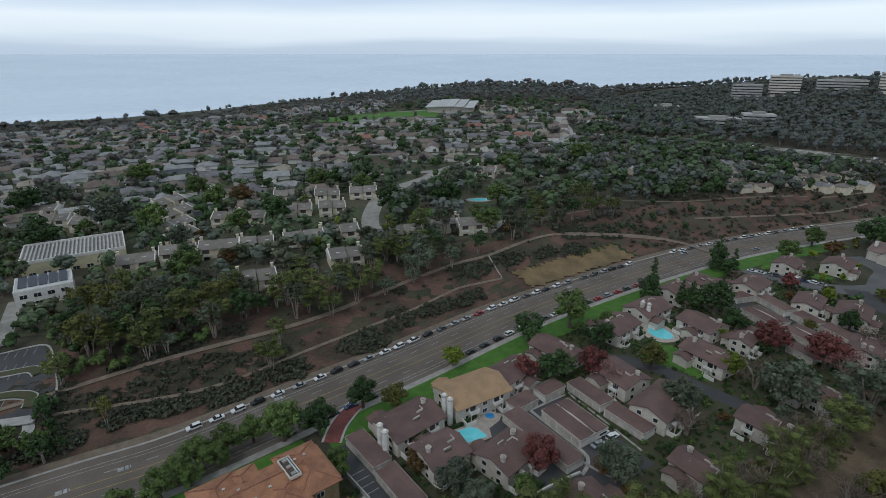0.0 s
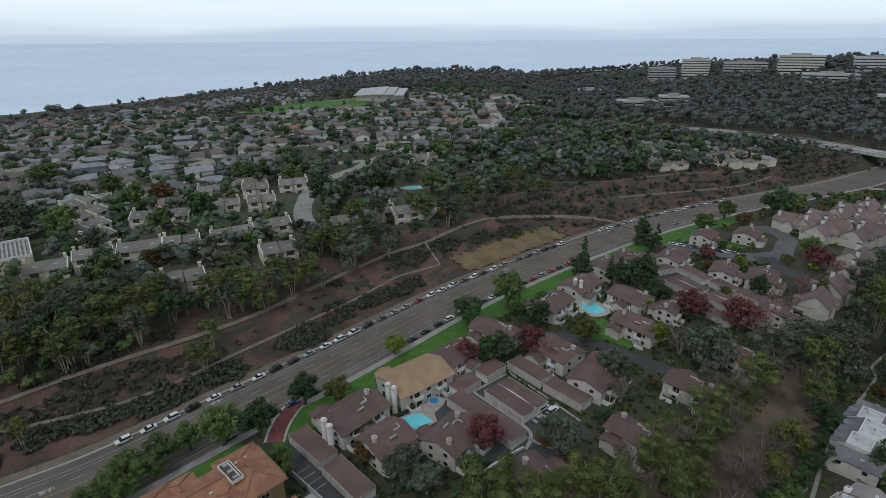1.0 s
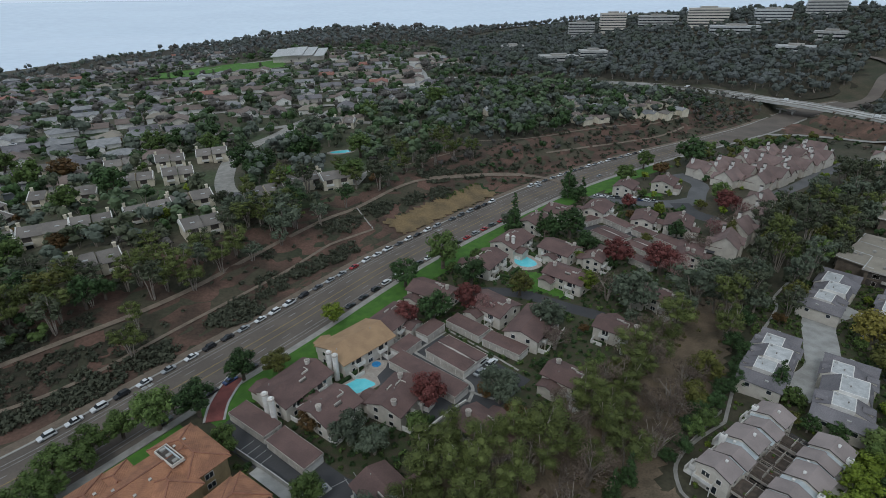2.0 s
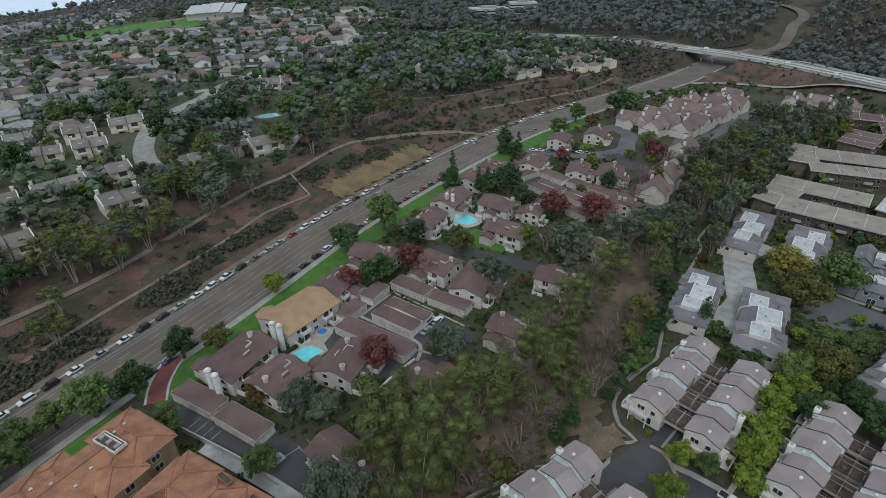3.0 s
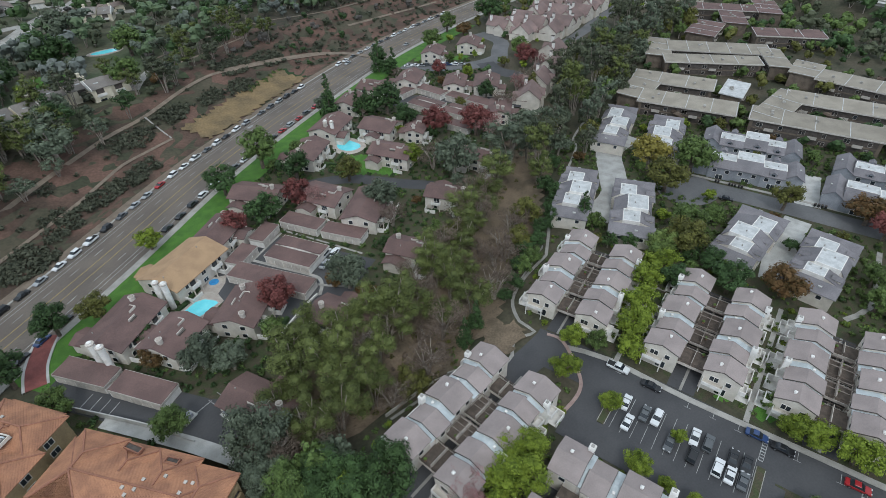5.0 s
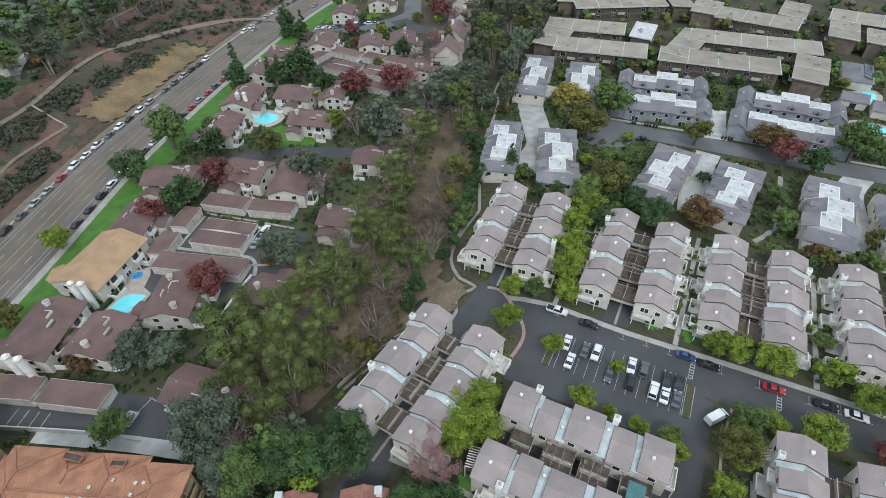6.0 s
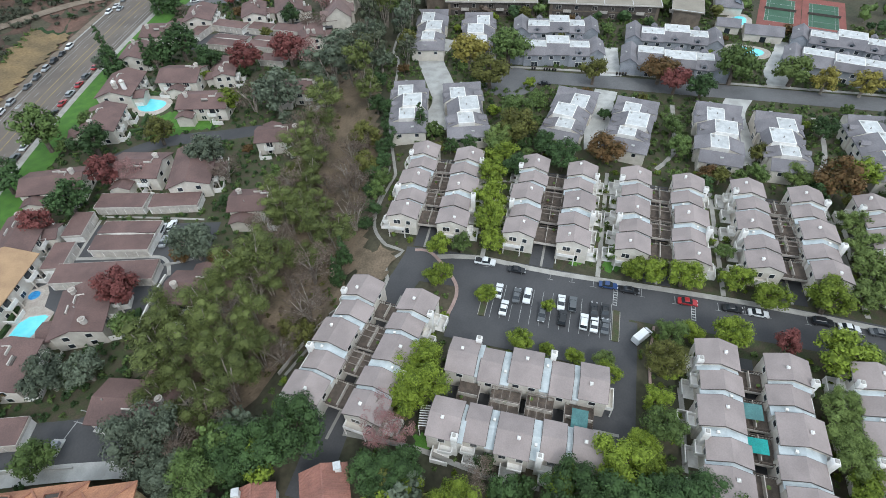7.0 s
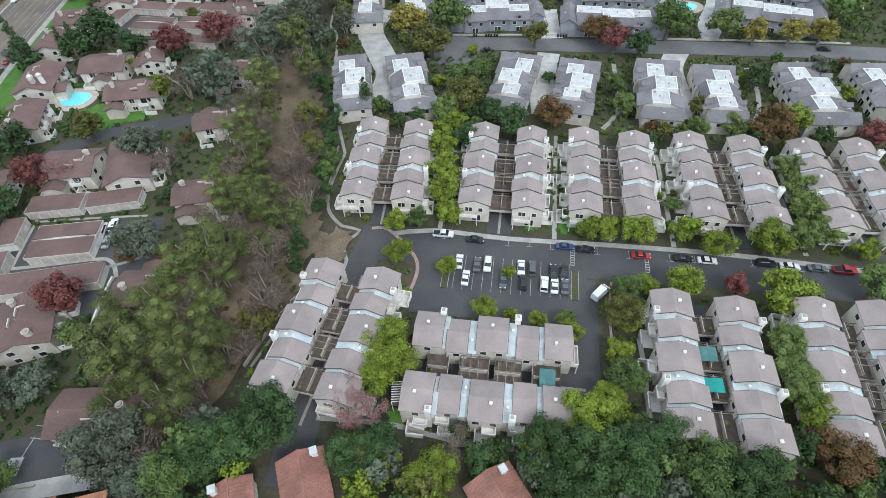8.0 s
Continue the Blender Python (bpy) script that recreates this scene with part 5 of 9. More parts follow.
def tile_vent(x, y, z):
    """A small cream vent hood on a tile roof."""
    v = thing("tile_vent", pose(x, y, z, 0, 0, 38), "small cream vent hood on clay tiles", "roof vent", "vent hoods on clay roofs")
    part("hood", Shape().hull([(-0.3, -0.25, -0.5), (0.3, -0.25, -0.5), (0.3, 0.25, -0.5), (-0.3, 0.25, -0.5)], [(-0.3, -0.25, 0.12), (0.3, -0.25, 0.12), (0.3, 0.25, 0.3), (-0.3, 0.25, 0.3)]), M_FASCIA, v)
    part("mouth", Shape().box(-0.24, -0.27, -0.05, 0.24, -0.24, 0.1), M_TRIMSHADE, v)


deps = bpy.context.evaluated_depsgraph_get()
vent_rnd = random.Random(4)
for x0, y0 in ((-40, 91.5), (-16.6, 71.6)):
    for _ in range(11):
        u, w_ = vent_rnd.uniform(-13, 13), vent_rnd.uniform(-4.2, 4.2)
        a_ = radians(38 if x0 < -30 else -50)
        x, y = x0 + u * math.cos(a_) - w_ * math.sin(a_), y0 + u * math.sin(a_) + w_ * math.cos(a_)
        top = scene.ray_cast(deps, Vector((x, y, 60)), Vector((0, 0, -1)))
        if top[0] and top[4].name.startswith("roof"):
            tile_vent(x, y, top[1].z + 0.05)
roof_terrace(-35.2, 95.7, gz(-35, 95) + 11.1, -50, 3.3, 1.2, "open service well sunk in orange clay tiles", M_STUCCO)
roof_terrace(-13.9, 78.6, gz(-15, 75) + 9.9, -58, 1.7, 0.5, "narrow service slot in orange clay tiles", M_CLAYRIDGE)
roof_terrace(-8.8, 71.6, gz(-15, 75) + 9.7, -50, 1.2, 0.5, "small service slot in orange clay tiles", M_CLAYRIDGE)

# ---- paving, lawns and pools ----
def strip(name, x, y, ang, ln, w, z, material, label, category, keep=True, depth=0.5):
    ob = structure(name, Shape().box(-ln / 2, -w / 2, -depth, ln / 2, w / 2, z), material, label, category)
    ob.matrix_basis = pose(x, y, 0, 0, 0, ang)
    if keep:
        claim(x, y, ln, w, ang, 0.0)
    return ob


# the townhouses' street and parking court
ribbon("street", [(14, 40), (40, 49), (58, 53.5), (66, 54.5), (74, 56)], 3.6, 0.05, M_ASPHALT, "dark smooth asphalt drive", "street", level=0.0)
ribbon("street", [(69, 58), (73, 48), (77, 36), (82, 20), (89, -2), (97, -24), (106, -55), (119, -100)], 5.4, 0.055, M_ASPHALT, "dark smooth asphalt street", "street", level=0.0)
strip("parking_court", 70.0, 21.5, -72, 39, 17, 0.065, M_ASPHALT, "dark asphalt parking court", "parking lot")
strip("court_lane", 63.0, 0.5, -162, 36, 7.0, 0.07, M_ASPHALT, "dark asphalt lane beside townhouses", "lane")
for pts in ([(75.2, 52), (80.4, 43), (85.3, 25.5), (94.3, 0.2), (102.3, -24.2), (110.6, -55), (124, -100)],):
    ribbon("pavement", pts, 0.7, 0.18, M_CONC, "pale concrete pavement along the street", "pavement", level=0.0, shift=-0.6, thick=0.3)
for pts in ([(31, 62), (46, 62), (60, 57), (66, 61), (72, 60), (71.5, 65), (75.5, 72), (84, 76.5), (96, 80)], [(96, 80), (112, 94), (121, 102), (138, 111), (152.7, 120.5), (157, 126), (170.7, 133.2), (184, 138.7)]):
    ribbon("garden_path", pts, 0.45, 0.2, M_CONC, "narrow pale concrete path", "path", step=2)
line_me = Shape().box(-2.4, -0.05, 0, 2.4, 0.05, 0.012).mesh("bay_line")
line_me.materials.append(M_PAINT)
ca, sa = math.cos(radians(-72)), math.sin(radians(-72))
for row_off in (2.6, -2.6):
    for k in range(13):
        u = -13 + k * 2.2
        ob = new("bay_line", line_me)
        ob.matrix_basis = pose(74.4 + u * ca - row_off * sa, 20.6 + u * sa + row_off * ca, 0.075, 0, 0, 18)
        tagged(ob, "white painted parking bay line", "road marking", "parking bay lines", "structure")
bracket = Shape().box(-0.05, -1.1, 0, 0.05, 1.1, 0.012).box(-0.7, -1.15, 0, 0.7, -1.05, 0.012).mesh("bay_mark")
bracket.materials.append(M_PAINT)
for x, y in ((78.4, 39.5), (80.3, 33.5), (82.7, 24.5), (84.6, 19.7), (85.9, 14.9), (88.9, 4.4), (90.8, -2.7), (93.9, -11.4), (95.9, -16.7), (97.5, -21.1), (100, -28.6), (101.5, -33.9), (103.1, -38.5)):
    ob = new("bay_mark", bracket)
    ob.matrix_basis = pose(x + 1.0, y + 0.35, 0.075, 0, 0, -71)
    tagged(ob, "white painted kerbside bay mark", "road marking", "kerbside bay marks", "structure")
ladder = Shape()
for yy in (-0.42, 0.42):
    ladder.box(-2.3, yy - 0.06, 0, 2.3, yy + 0.06, 0.012)
for k in range(7):
    ladder.box(-2.25 + k * 0.75 - 0.12, -0.36, 0, -2.25 + k * 0.75 + 0.12, 0.36, 0.012)
ladder_me = ladder.mesh("street_marking")
ladder_me.materials.append(M_PAINT)
for x, y in ((90.6, -6.8), (85.5, 9.4)):
    ob = new("street_marking", ladder_me)
    ob.matrix_basis = pose(x, y, 0.075, 0, 0, 17)
    tagged(ob, "white painted ladder marking across the street", "road marking", "ladder markings", "structure")
for pts in ([(27.2, 41.9), (32.1, 28.5), (33.6, 20.8), (35.7, 11.4), (37.9, 5.6)], [(70.3, -9.5), (64.3, -11.9), (58.5, -13.7), (54.2, -15.2)]):
    ribbon("garden_path", pts, 0.5, 0.14, M_CONC, "narrow pale concrete path behind the townhouses", "path", level=0.0, step=2)
for x, y, r in ((92.5, 28.3, 2.6), (92, 22, 2.2), (94.6, 14, 2.4), (33.7, 28.1, 2.0)):
    drape("lawn", [(x + r * (1 + 0.2 * math.sin(2 * a)) * math.cos(a), y + r * math.sin(a)) for a in (0.2, 1.2, 2.3, 3.3, 4.4, 5.4)], 0.07, M_LAWN, "small mown lawn beside the townhouses", "lawn", cell=1.0)
for u in (-14.6, 14.8):
    isl = strip("planter_island", 73.4 + u * ca, 20.6 + u * sa, 18, 8, 1.7, 0.2, M_CONC, "kerbed planting island in the parking court", "planter")
    structure("planter_bed", Shape().box(-4.2, -0.7, 0.1, 4.2, 0.7, 0.26), M_BED, "dark soil bed with ground cover", "planting bed").matrix_basis = isl.matrix_basis
# slatted timber landing at the end of a row
tl = thing("slatted_landing", pose(37.2, 29.2, 0, 0, 0, 28), "pale slatted timber landing beside a townhouse", "landing")
part("landing_floor", Shape().box(-2.3, -1.2, 2.6, 2.3, 1.2, 2.8), M_DECKWOOD, tl)
for px in (-2.2, 2.2):
    for py in (-1.1, 1.1):
        part("leg", Shape().box(px - 0.08, py - 0.08, -0.3, px + 0.08, py + 0.08, 3.9), M_WHITE, tl)
for k in range(9):
    part("slat", Shape().box(-2.1 + k * 0.5, -1.2, 3.8, -1.95 + k * 0.5, 1.2, 3.92), M_WHITE, tl)
# beds and lawns between the rows
for k in range(4):
    xa, ya, xb, yb = TOWN[k][2], TOWN[k][3], TOWN[k + 1][0], TOWN[k + 1][1]
    ang = (TOWN[k][4] + TOWN[k + 1][4]) / 2
    cx, cy = (xa + xb) / 2, (ya + yb) / 2
    strip("planting_bed", cx, cy, ang, 34, 5.6, 0.05, M_BED, "planted bed between townhouse rows", "planting bed", keep=False)
    strip("garden_path", cx + 0.6, cy, ang, 40, 1.1, 0.12, M_CONC, "pale garden path between townhouse rows", "path", keep=False)
    for u in (-11, -3.5, 4, 11):
        structure("side_path", Shape().box(-0.4, -3.2, 0, 0.4, 3.2, 0.11), M_CONC, "short pale path to a door", "path").matrix_basis = pose(
            cx + u * math.cos(radians(ang)), cy + u * math.sin(radians(ang)), 0, 0, 0, ang)
drape("planting_bed", [(100, -72), (84, -60), (76, -5), (60, 32), (66, 40), (84, 14), (103, -45)], 0.02, M_BED, "planted beds with dark soil", "planting bed", seed=3)
drape("planting_bed", [(108, -70), (92, 10), (78, 62), (96, 84), (120, 60), (128, 30), (146, -10), (160, -70)], 0.03, M_BED, "planted beds round the townhouses", "planting bed", seed=4)
drape("planting_bed", [(150, -75), (128, 40), (112, 80), (150, 132), (200, 130), (250, 60), (260, -75)], 0.035, M_BED, "planted beds round grey townhouses", "planting bed", seed=5, cell=5)
drape("planting_bed", [(-34, 100), (-25, 128), (50, 190), (100, 232), (150, 262), (185, 240), (150, 150), (60, 98), (5, 72)], 0.035, M_BED, "planted beds round brown apartments", "planting bed", seed=6, cell=4)
# the grey townhouses' street
ribbon("street", [(158, 80), (165, 72), (173, 52), (181, 30), (186.5, 15), (191.5, 2), (200, -22), (209, -48), (221, -90)], 4.3, 0.14, M_OLDASPHALT, "bleached grey asphalt street", "street", level=0.0)
patch("cul_de_sac", [(159 + 10.5 * math.cos(a), 76 + 10 * math.sin(a)) for a in [k * math.pi / 9 for k in range(18)]], -0.4, 0.15, M_OLDASPHALT, "round end of the asphalt street", "street")
for pts in ([(121, 84), (136, 88), (147, 98), (160, 110), (176, 113)], [(136, 34), (146, 38), (156, 41), (170, 44)], [(150, -4), (160, -2), (176, 4), (188, 4)], [(200, 55), (188, 50), (180, 46)], [(200, -6), (206, -4), (212, -2.6), (224, -3), (236, -2.5)]):
    ribbon("drive", pts, 4.8 if pts[0][0] == 121 else 3.8, 0.12, M_CONCPALE, "pale concrete drive between townhouses", "drive", level=0.0, step=2)
ribbon("pavement", [(166, 86), (178.5, 56), (186.6, 34), (192.4, 16), (197.5, 2), (206.5, -22), (215.5, -48)], 0.6, 0.22, M_CONC, "concrete pavement", "pavement", level=0.0, thick=0.3)
ribbon("garden_path", [(136, 16), (146, 14), (160, 18), (172, 22)], 0.7, 0.12, M_CONC, "winding pale garden path", "path", level=0.0)
ribbon("garden_path", [(150, -22), (162, -24), (176, -22), (186, -18)], 0.7, 0.12, M_CONC, "winding pale garden path", "path", level=0.0)
bin_body = Shape().hull([(-0.26, -0.3, 0), (0.26, -0.3, 0), (0.26, 0.3, 0), (-0.26, 0.3, 0)], [(-0.32, -0.36, 1.0), (0.32, -0.36, 1.0), (0.32, 0.36, 1.0), (-0.32, 0.36, 1.0)]).mesh("bin_body")
bin_lid = Shape().hull([(-0.35, -0.4, 1.0), (0.35, -0.4, 1.0), (0.35, 0.4, 1.0), (-0.35, 0.4, 1.0)], [(-0.28, -0.34, 1.12), (0.28, -0.34, 1.12), (0.28, 0.34, 1.12), (-0.28, 0.34, 1.12)]).mesh("bin_lid")
for k in range(11):
    t_ = (0.0, 0.9, 4.4, 5.3, 6.2, 7.4, 8.3, 30, 31, 32, 33)[k]
    wb = thing("waste_bin", pose(170.5 + 0.37 * t_, 72.5 - 0.93 * t_, 0.14, 0, 0, -70), "black wheeled waste bin at the kerb", "waste bin", "waste bins along the street")
    part("bin_body", bin_body, M_TYRE, wb)
    part("bin_lid", bin_lid, M_TRIMSHADE, wb)
# the brown apartments' courts
strip("court", 30, 120, -57, 46, 30, 0.06, M_ASPHALT, "asphalt parking court among carports", "parking lot")
strip("court", -9, 93, -52, 40, 11, 0.07, M_ASPHALT, "dark asphalt court by carports", "parking lot")
ribbon("drive", [(-28, 126), (-26, 118), (-18, 104), (-4, 88), (6, 84)], 3.2, 0.08, M_ASPHALT, "asphalt entrance drive", "drive", level=0.0)
ribbon("brick_apron", [(-26.2, 133.5), (-28.2, 129), (-30.0, 123), (-30.5, 116.5)], 2.2, 0.30, M_BRICKRED, "red brick entrance apron", "drive", level=0.0, step=1, thick=0.2)
for side in (2.5, -2.5):
    ribbon("kerb", [(-26.2, 133.5), (-28.2, 129), (-30.0, 123), (-30.5, 116.5)], 0.3, 0.36, M_CONCPALE, "pale kerb edging the brick apron", "kerb", level=0.0, step=1, shift=side, thick=0.4)
# white bay lines and equipment pads in the court
for x, y, a, ln in ((1.6, 86.0, -70, 7), (-2.4, 87.6, 18, 7), (3.6, 87.5, -70, 6), (-22, 105.5, 38, 4.6), (-20.5, 103.4, 38, 4.6), (-19, 101.4, 38, 4.6), (-17.5, 99.4, 38, 4.6)):
    ob = structure("bay_line", Shape().box(-ln / 2, -0.09, 0, ln / 2, 0.09, 0.012), M_PAINT, "white painted court line", "road marking")
    ob.matrix_basis = pose(x, y, 0.09, 0, 0, a)
for x, y, a in ((-4.6, 87.2, 30), (3.2, 83.4, 20)):
    tp = thing("equipment_pad", pose(x, y, 0, 0, 0, a), "grey equipment cabinet on a concrete pad", "equipment")
    part("pad", Shape().box(-1.7, -1.2, -0.3, 1.7, 1.2, 0.2), M_CONCPALE, tp)
    part("cabinet", Shape().box(-1.1, -0.7, 0.2, 1.0, 0.6, 1.2), M_GREYWALL, tp)
# paired round chimney towers at the ends of the blocks
for x, y in ((0.4, 126.4), (2.0, 124.6), (-16.6, 113.5), (-15.0, 111.0), (78.5, 186.5), (80.3, 184.6)):
    ct = thing("chimney_tower", pose(x, y, 0), "round white stucco chimney tower against an apartment block", "chimney", "round chimney towers")
    part("shaft", Shape().tube(0, 0, -0.4, 8.4, 0.8, 0.78, 14), M_WHITE, ct)
    part("neck", Shape().tube(0, 0, 8.4, 8.75, 0.95, 0.95, 14), M_FASCIA, ct)
    part("cap", Shape().tube(0, 0, 8.75, 9.15, 0.6, 0.5, 12), M_WHITE, ct)
ribbon("gutter", [(39.9, 139.6), (33, 135.3), (26.1, 130.8)], 0.4, 0.09, M_CONC, "pale concrete gutter in the asphalt court", "gutter", level=0.0, step=1)
ribbon("gutter", [(26.1, 130.8), (31.6, 122.4), (37.1, 114.1), (38.2, 111), (37.3, 108), (35.2, 105.1)], 0.5, 0.095, M_CONC, "pale concrete gutter in the asphalt court", "gutter", level=0.0, step=1)
ribbon("gutter", [(39.6, 138.7), (46.4, 126.8), (53.4, 113.7)], 0.35, 0.1, M_CONC, "pale concrete gutter in the asphalt court", "gutter", level=0.0, step=1)
ribbon("kerb", [(24, 140), (20, 130), (38, 108), (45, 104), (48, 108)], 0.4, 0.16, M_CONC, "pale kerb round the court", "kerb", level=0.0, step=1, thick=0.2)
ribbon("drive", [(36, 150), (52, 160), (70, 155), (84, 140), (92, 132)], 3.0, 0.07, M_ASPHALT, "asphalt lane between apartments", "lane", level=0.0)
ribbon("drive", [(118, 205), (140, 192), (150, 180), (165, 165)], 5.0, 0.07, M_ASPHALT, "asphalt court lane by carports", "lane", level=0.0)
ribbon("drive", [(147, 246), (156, 232), (170, 221), (184, 216), (198, 217)], 5.2, 0.08, M_OLDASPHALT, "asphalt court with parked cars", "lane", level=0.0)
ribbon("drive", [(186, 216), (183, 203), (188, 190)], 5.0, 0.09, M_ASPHALT, "asphalt court lane by carports", "lane", level=0.0)
drape("lawn", [(158, 242), (166, 240), (176, 250), (168, 256)], 0.09, M_LAWN, "mown lawn by the apartments", "lawn", cell=1.5)
drape("lawn", [(174, 231), (181, 227), (187, 230), (180, 235)], 0.09, M_LAWN, "mown lawn by the apartments", "lawn", cell=1.5)
drape("lawn", [(70, 160), (86, 146), (96, 158), (80, 170)], 0.09, M_LAWN, "mown lawn by the apartments", "lawn", cell=1.5)
drape("lawn", [(-30, 133), (-16, 124), (-2, 140), (-10, 146)], 0.09, M_LAWN, "mown lawn by the entrance", "lawn", cell=1.5)


def pool(x, y, ang, a, b, seed, label, water, wob=0.12, deck=2.4):
    """A free-form pool: water, coping and paved deck."""
    rnd = random.Random(seed)
    ph = rnd.uniform(0, 6)
    ring = [(1 + wob * math.sin(2 * t + ph) + wob * 0.6 * math.sin(3 * t)) for t in [k * math.pi / 14 for k in range(28)]]
    pts = [(a * r * math.cos(k * math.pi / 14), b * r * math.sin(k * math.pi / 14)) for k, r in enumerate(ring)]
    po = thing("swimming_pool", pose(x, y, gz(x, y) + (0.5 if y > 300 else 0.0), 0, 0, ang), label, "swimming pool")

    def ringed(grow, z0, z1):
        out = [(px * (1 + grow / a), py * (1 + grow / b)) for px, py in pts]
        return Shape().hull([(px, py, z0) for px, py in out], [(px, py, z1) for px, py in out])
    part("pool_deck", ringed(deck, -0.4, 0.12), M_COPING, po, "pale paved pool deck")
    part("coping", ringed(0.35, 0.0, 0.18), M_CONCPALE, po)
    part("pool_water", ringed(0.0, 0.1, 0.20), water, po)
    claim(x, y, 2 * a + 3, 2 * b + 3, ang)
    return po


patch("pool_terrace", [(1.6, 118.3), (4.9, 115.5), (9.6, 116.6), (13.6, 119.1), (13.2, 122.7), (16.3, 126.0), (17.6, 129.1), (12.3, 130.9), (7.8, 126.6), (1.7, 122.4)], -0.3, 0.1, M_COPING, "pale paved terrace round the pool", "paving")
claim(8, 121, 15, 11, 40)
claim(14, 128, 7, 7, 0)
edge = [(2.7, 120.1), (3.0, 118.1), (4.8, 116.7), (7.4, 117.0), (9.3, 117.9), (12.1, 119.0), (11.9, 120.1), (9.6, 122.6), (7.3, 123.0), (4.1, 121.4)]
po = thing("swimming_pool", pose(7.2, 119.6, 0), "turquoise angular swimming pool with pale rim", "swimming pool")
part("coping", Shape().hull([((x - 7.2) * 1.07, (y - 119.6) * 1.12, 0.0) for x, y in edge], [((x - 7.2) * 1.07, (y - 119.6) * 1.12, 0.2) for x, y in edge]), M_CONCPALE, po)
part("pool_water", Shape().hull([(x - 7.2, y - 119.6, 0.1) for x, y in edge], [(x - 7.2, y - 119.6, 0.22) for x, y in edge]), M_POOL, po)
pool(13.8, 128.2, 0, 1.35, 1.35, 6, "round blue spa pool with a pale rim", M_POOLDEEP, 0.0, 0.9)
pool(82.8, 178, -60, 6.2, 3.6, 5, "pale turquoise free-form swimming pool", M_POOL, 0.16)
pool(24, 334, 5, 6.6, 3.2, 7, "turquoise community swimming pool among trees", M_POOL, 0.05, 2)
pool(246, 18, -20, 5, 3.5, 8, "small blue pool by the tennis courts", M_POOL, 0.1)
pool(222, 8.5, -70, 5, 3.5, 9, "pale turquoise pool among townhouses", M_POOL, 0.14)
pool(338, 236, 40, 5, 3.4, 10, "small turquoise pool among pink roofs", M_POOL, 0.05)

# tennis courts
for k, (x, y) in enumerate(((265.0, 5.0), (267.0, -11.1))):
    tc_ = thing("tennis_court", pose(x, y, 0, 0, 0, 7), "green and red hard tennis court with white lines", "tennis court", "tennis courts")
    part("surround", Shape().box(-17, -8.0, -0.4, 17, 8.0, 0.1), M_COURTRED, tc_)
    part("playing_area", Shape().box(-11.9, -5.5, 0.1, 11.9, 5.5, 0.115), M_COURTGREEN, tc_)
    ln_ = Shape()
    for yy in (-5.4, -4.1, 4.1, 5.4):
        ln_.box(-11.9, yy - 0.05, 0.115, 11.9, yy + 0.05, 0.13)
    for xx in (-11.85, -6.4, 6.4, 11.85):
        ln_.box(xx - 0.05, -5.4, 0.116, xx + 0.05, 5.4, 0.131)
    part("court_lines", ln_, M_PAINT, tc_)
    part("net", Shape().box(-0.03, -6, 0.12, 0.03, 6, 1.05), M_TRIMSHADE, tc_)
    claim(x, y, 36, 18, 7)
for x, y, ln, w in ((236, 7, 14, 9.5), (236.5, 20, 9, 8)):
    ph_ = thing("pool_house", pose(x, y, 0, 0, 0, -75), "low pool house with a grey shingle roof", "pool house", "pool houses")
    part("wall", gable_wall(-ln / 2 + 0.4, ln / 2 - 0.4, w / 2 - 0.4, -0.4, 2.9, 1.7), M_STUCCO, ph_)
    part("roof", gable(-ln / 2, ln / 2, w / 2 - 0.4, 2.95, 1.7, over=0.4), M_ROOFDARK, ph_)
    part("door", Shape().box(-1.0, -w / 2 + 0.33, 0.0, 1.0, -w / 2 + 0.42, 2.1), M_GLASS, ph_)
    part("roof_vent", Shape().tube(1.5, 0.8, 3.8, 4.9, 0.16, 0.16, 6), M_CONC, ph_)
    claim(x, y, ln, w, -75)
hall = thing("clubhouse", pose(259, 25, 0, 0, 0, 15), "low clubhouse with dark solar panels on its roof", "clubhouse")
part("wall", Shape().box(-9, -5, -0.5, 9, 5, 3.4), M_STUCCO, hall)
part("roof", hip(-9, 9, 5, 3.4, 1.8), M_ROOFDARK, hall)
for k in range(4):
    part("solar_panel", Shape().hull([(-7 + k * 3.4, -4.6, 3.95), (-4 + k * 3.4, -4.6, 3.95), (-4 + k * 3.4, -1.6, 5.0), (-7 + k * 3.4, -1.6, 5.0)], [(-7 + k * 3.4, -4.6, 4.05), (-4 + k * 3.4, -4.6, 4.05), (-4 + k * 3.4, -1.6, 5.1), (-7 + k * 3.4, -1.6, 5.1)]), M_SOLAR, hall)
claim(259, 25, 20, 12, 15)


# ---- walls and fences ----
def wall_run(name, pts, height, material, label, thick=0.25):
    line = spline(pts, 3)
    sh = Shape()
    for p, q in zip(line[:-1], line[1:]):
        d = (q - p) / np.linalg.norm(q - p)
        nrm = np.array([-d[1], d[0]]) * thick / 2
        z = min(gz(*p), gz(*q))
        low = [(*(p - nrm), z - 0.4), (*(q - nrm), z - 0.4), (*(q + nrm), z - 0.4), (*(p + nrm), z - 0.4)]
        sh.hull(low, [(x, y, z + height) for x, y, _ in low])
    return structure(name, sh, material, label, "wall")


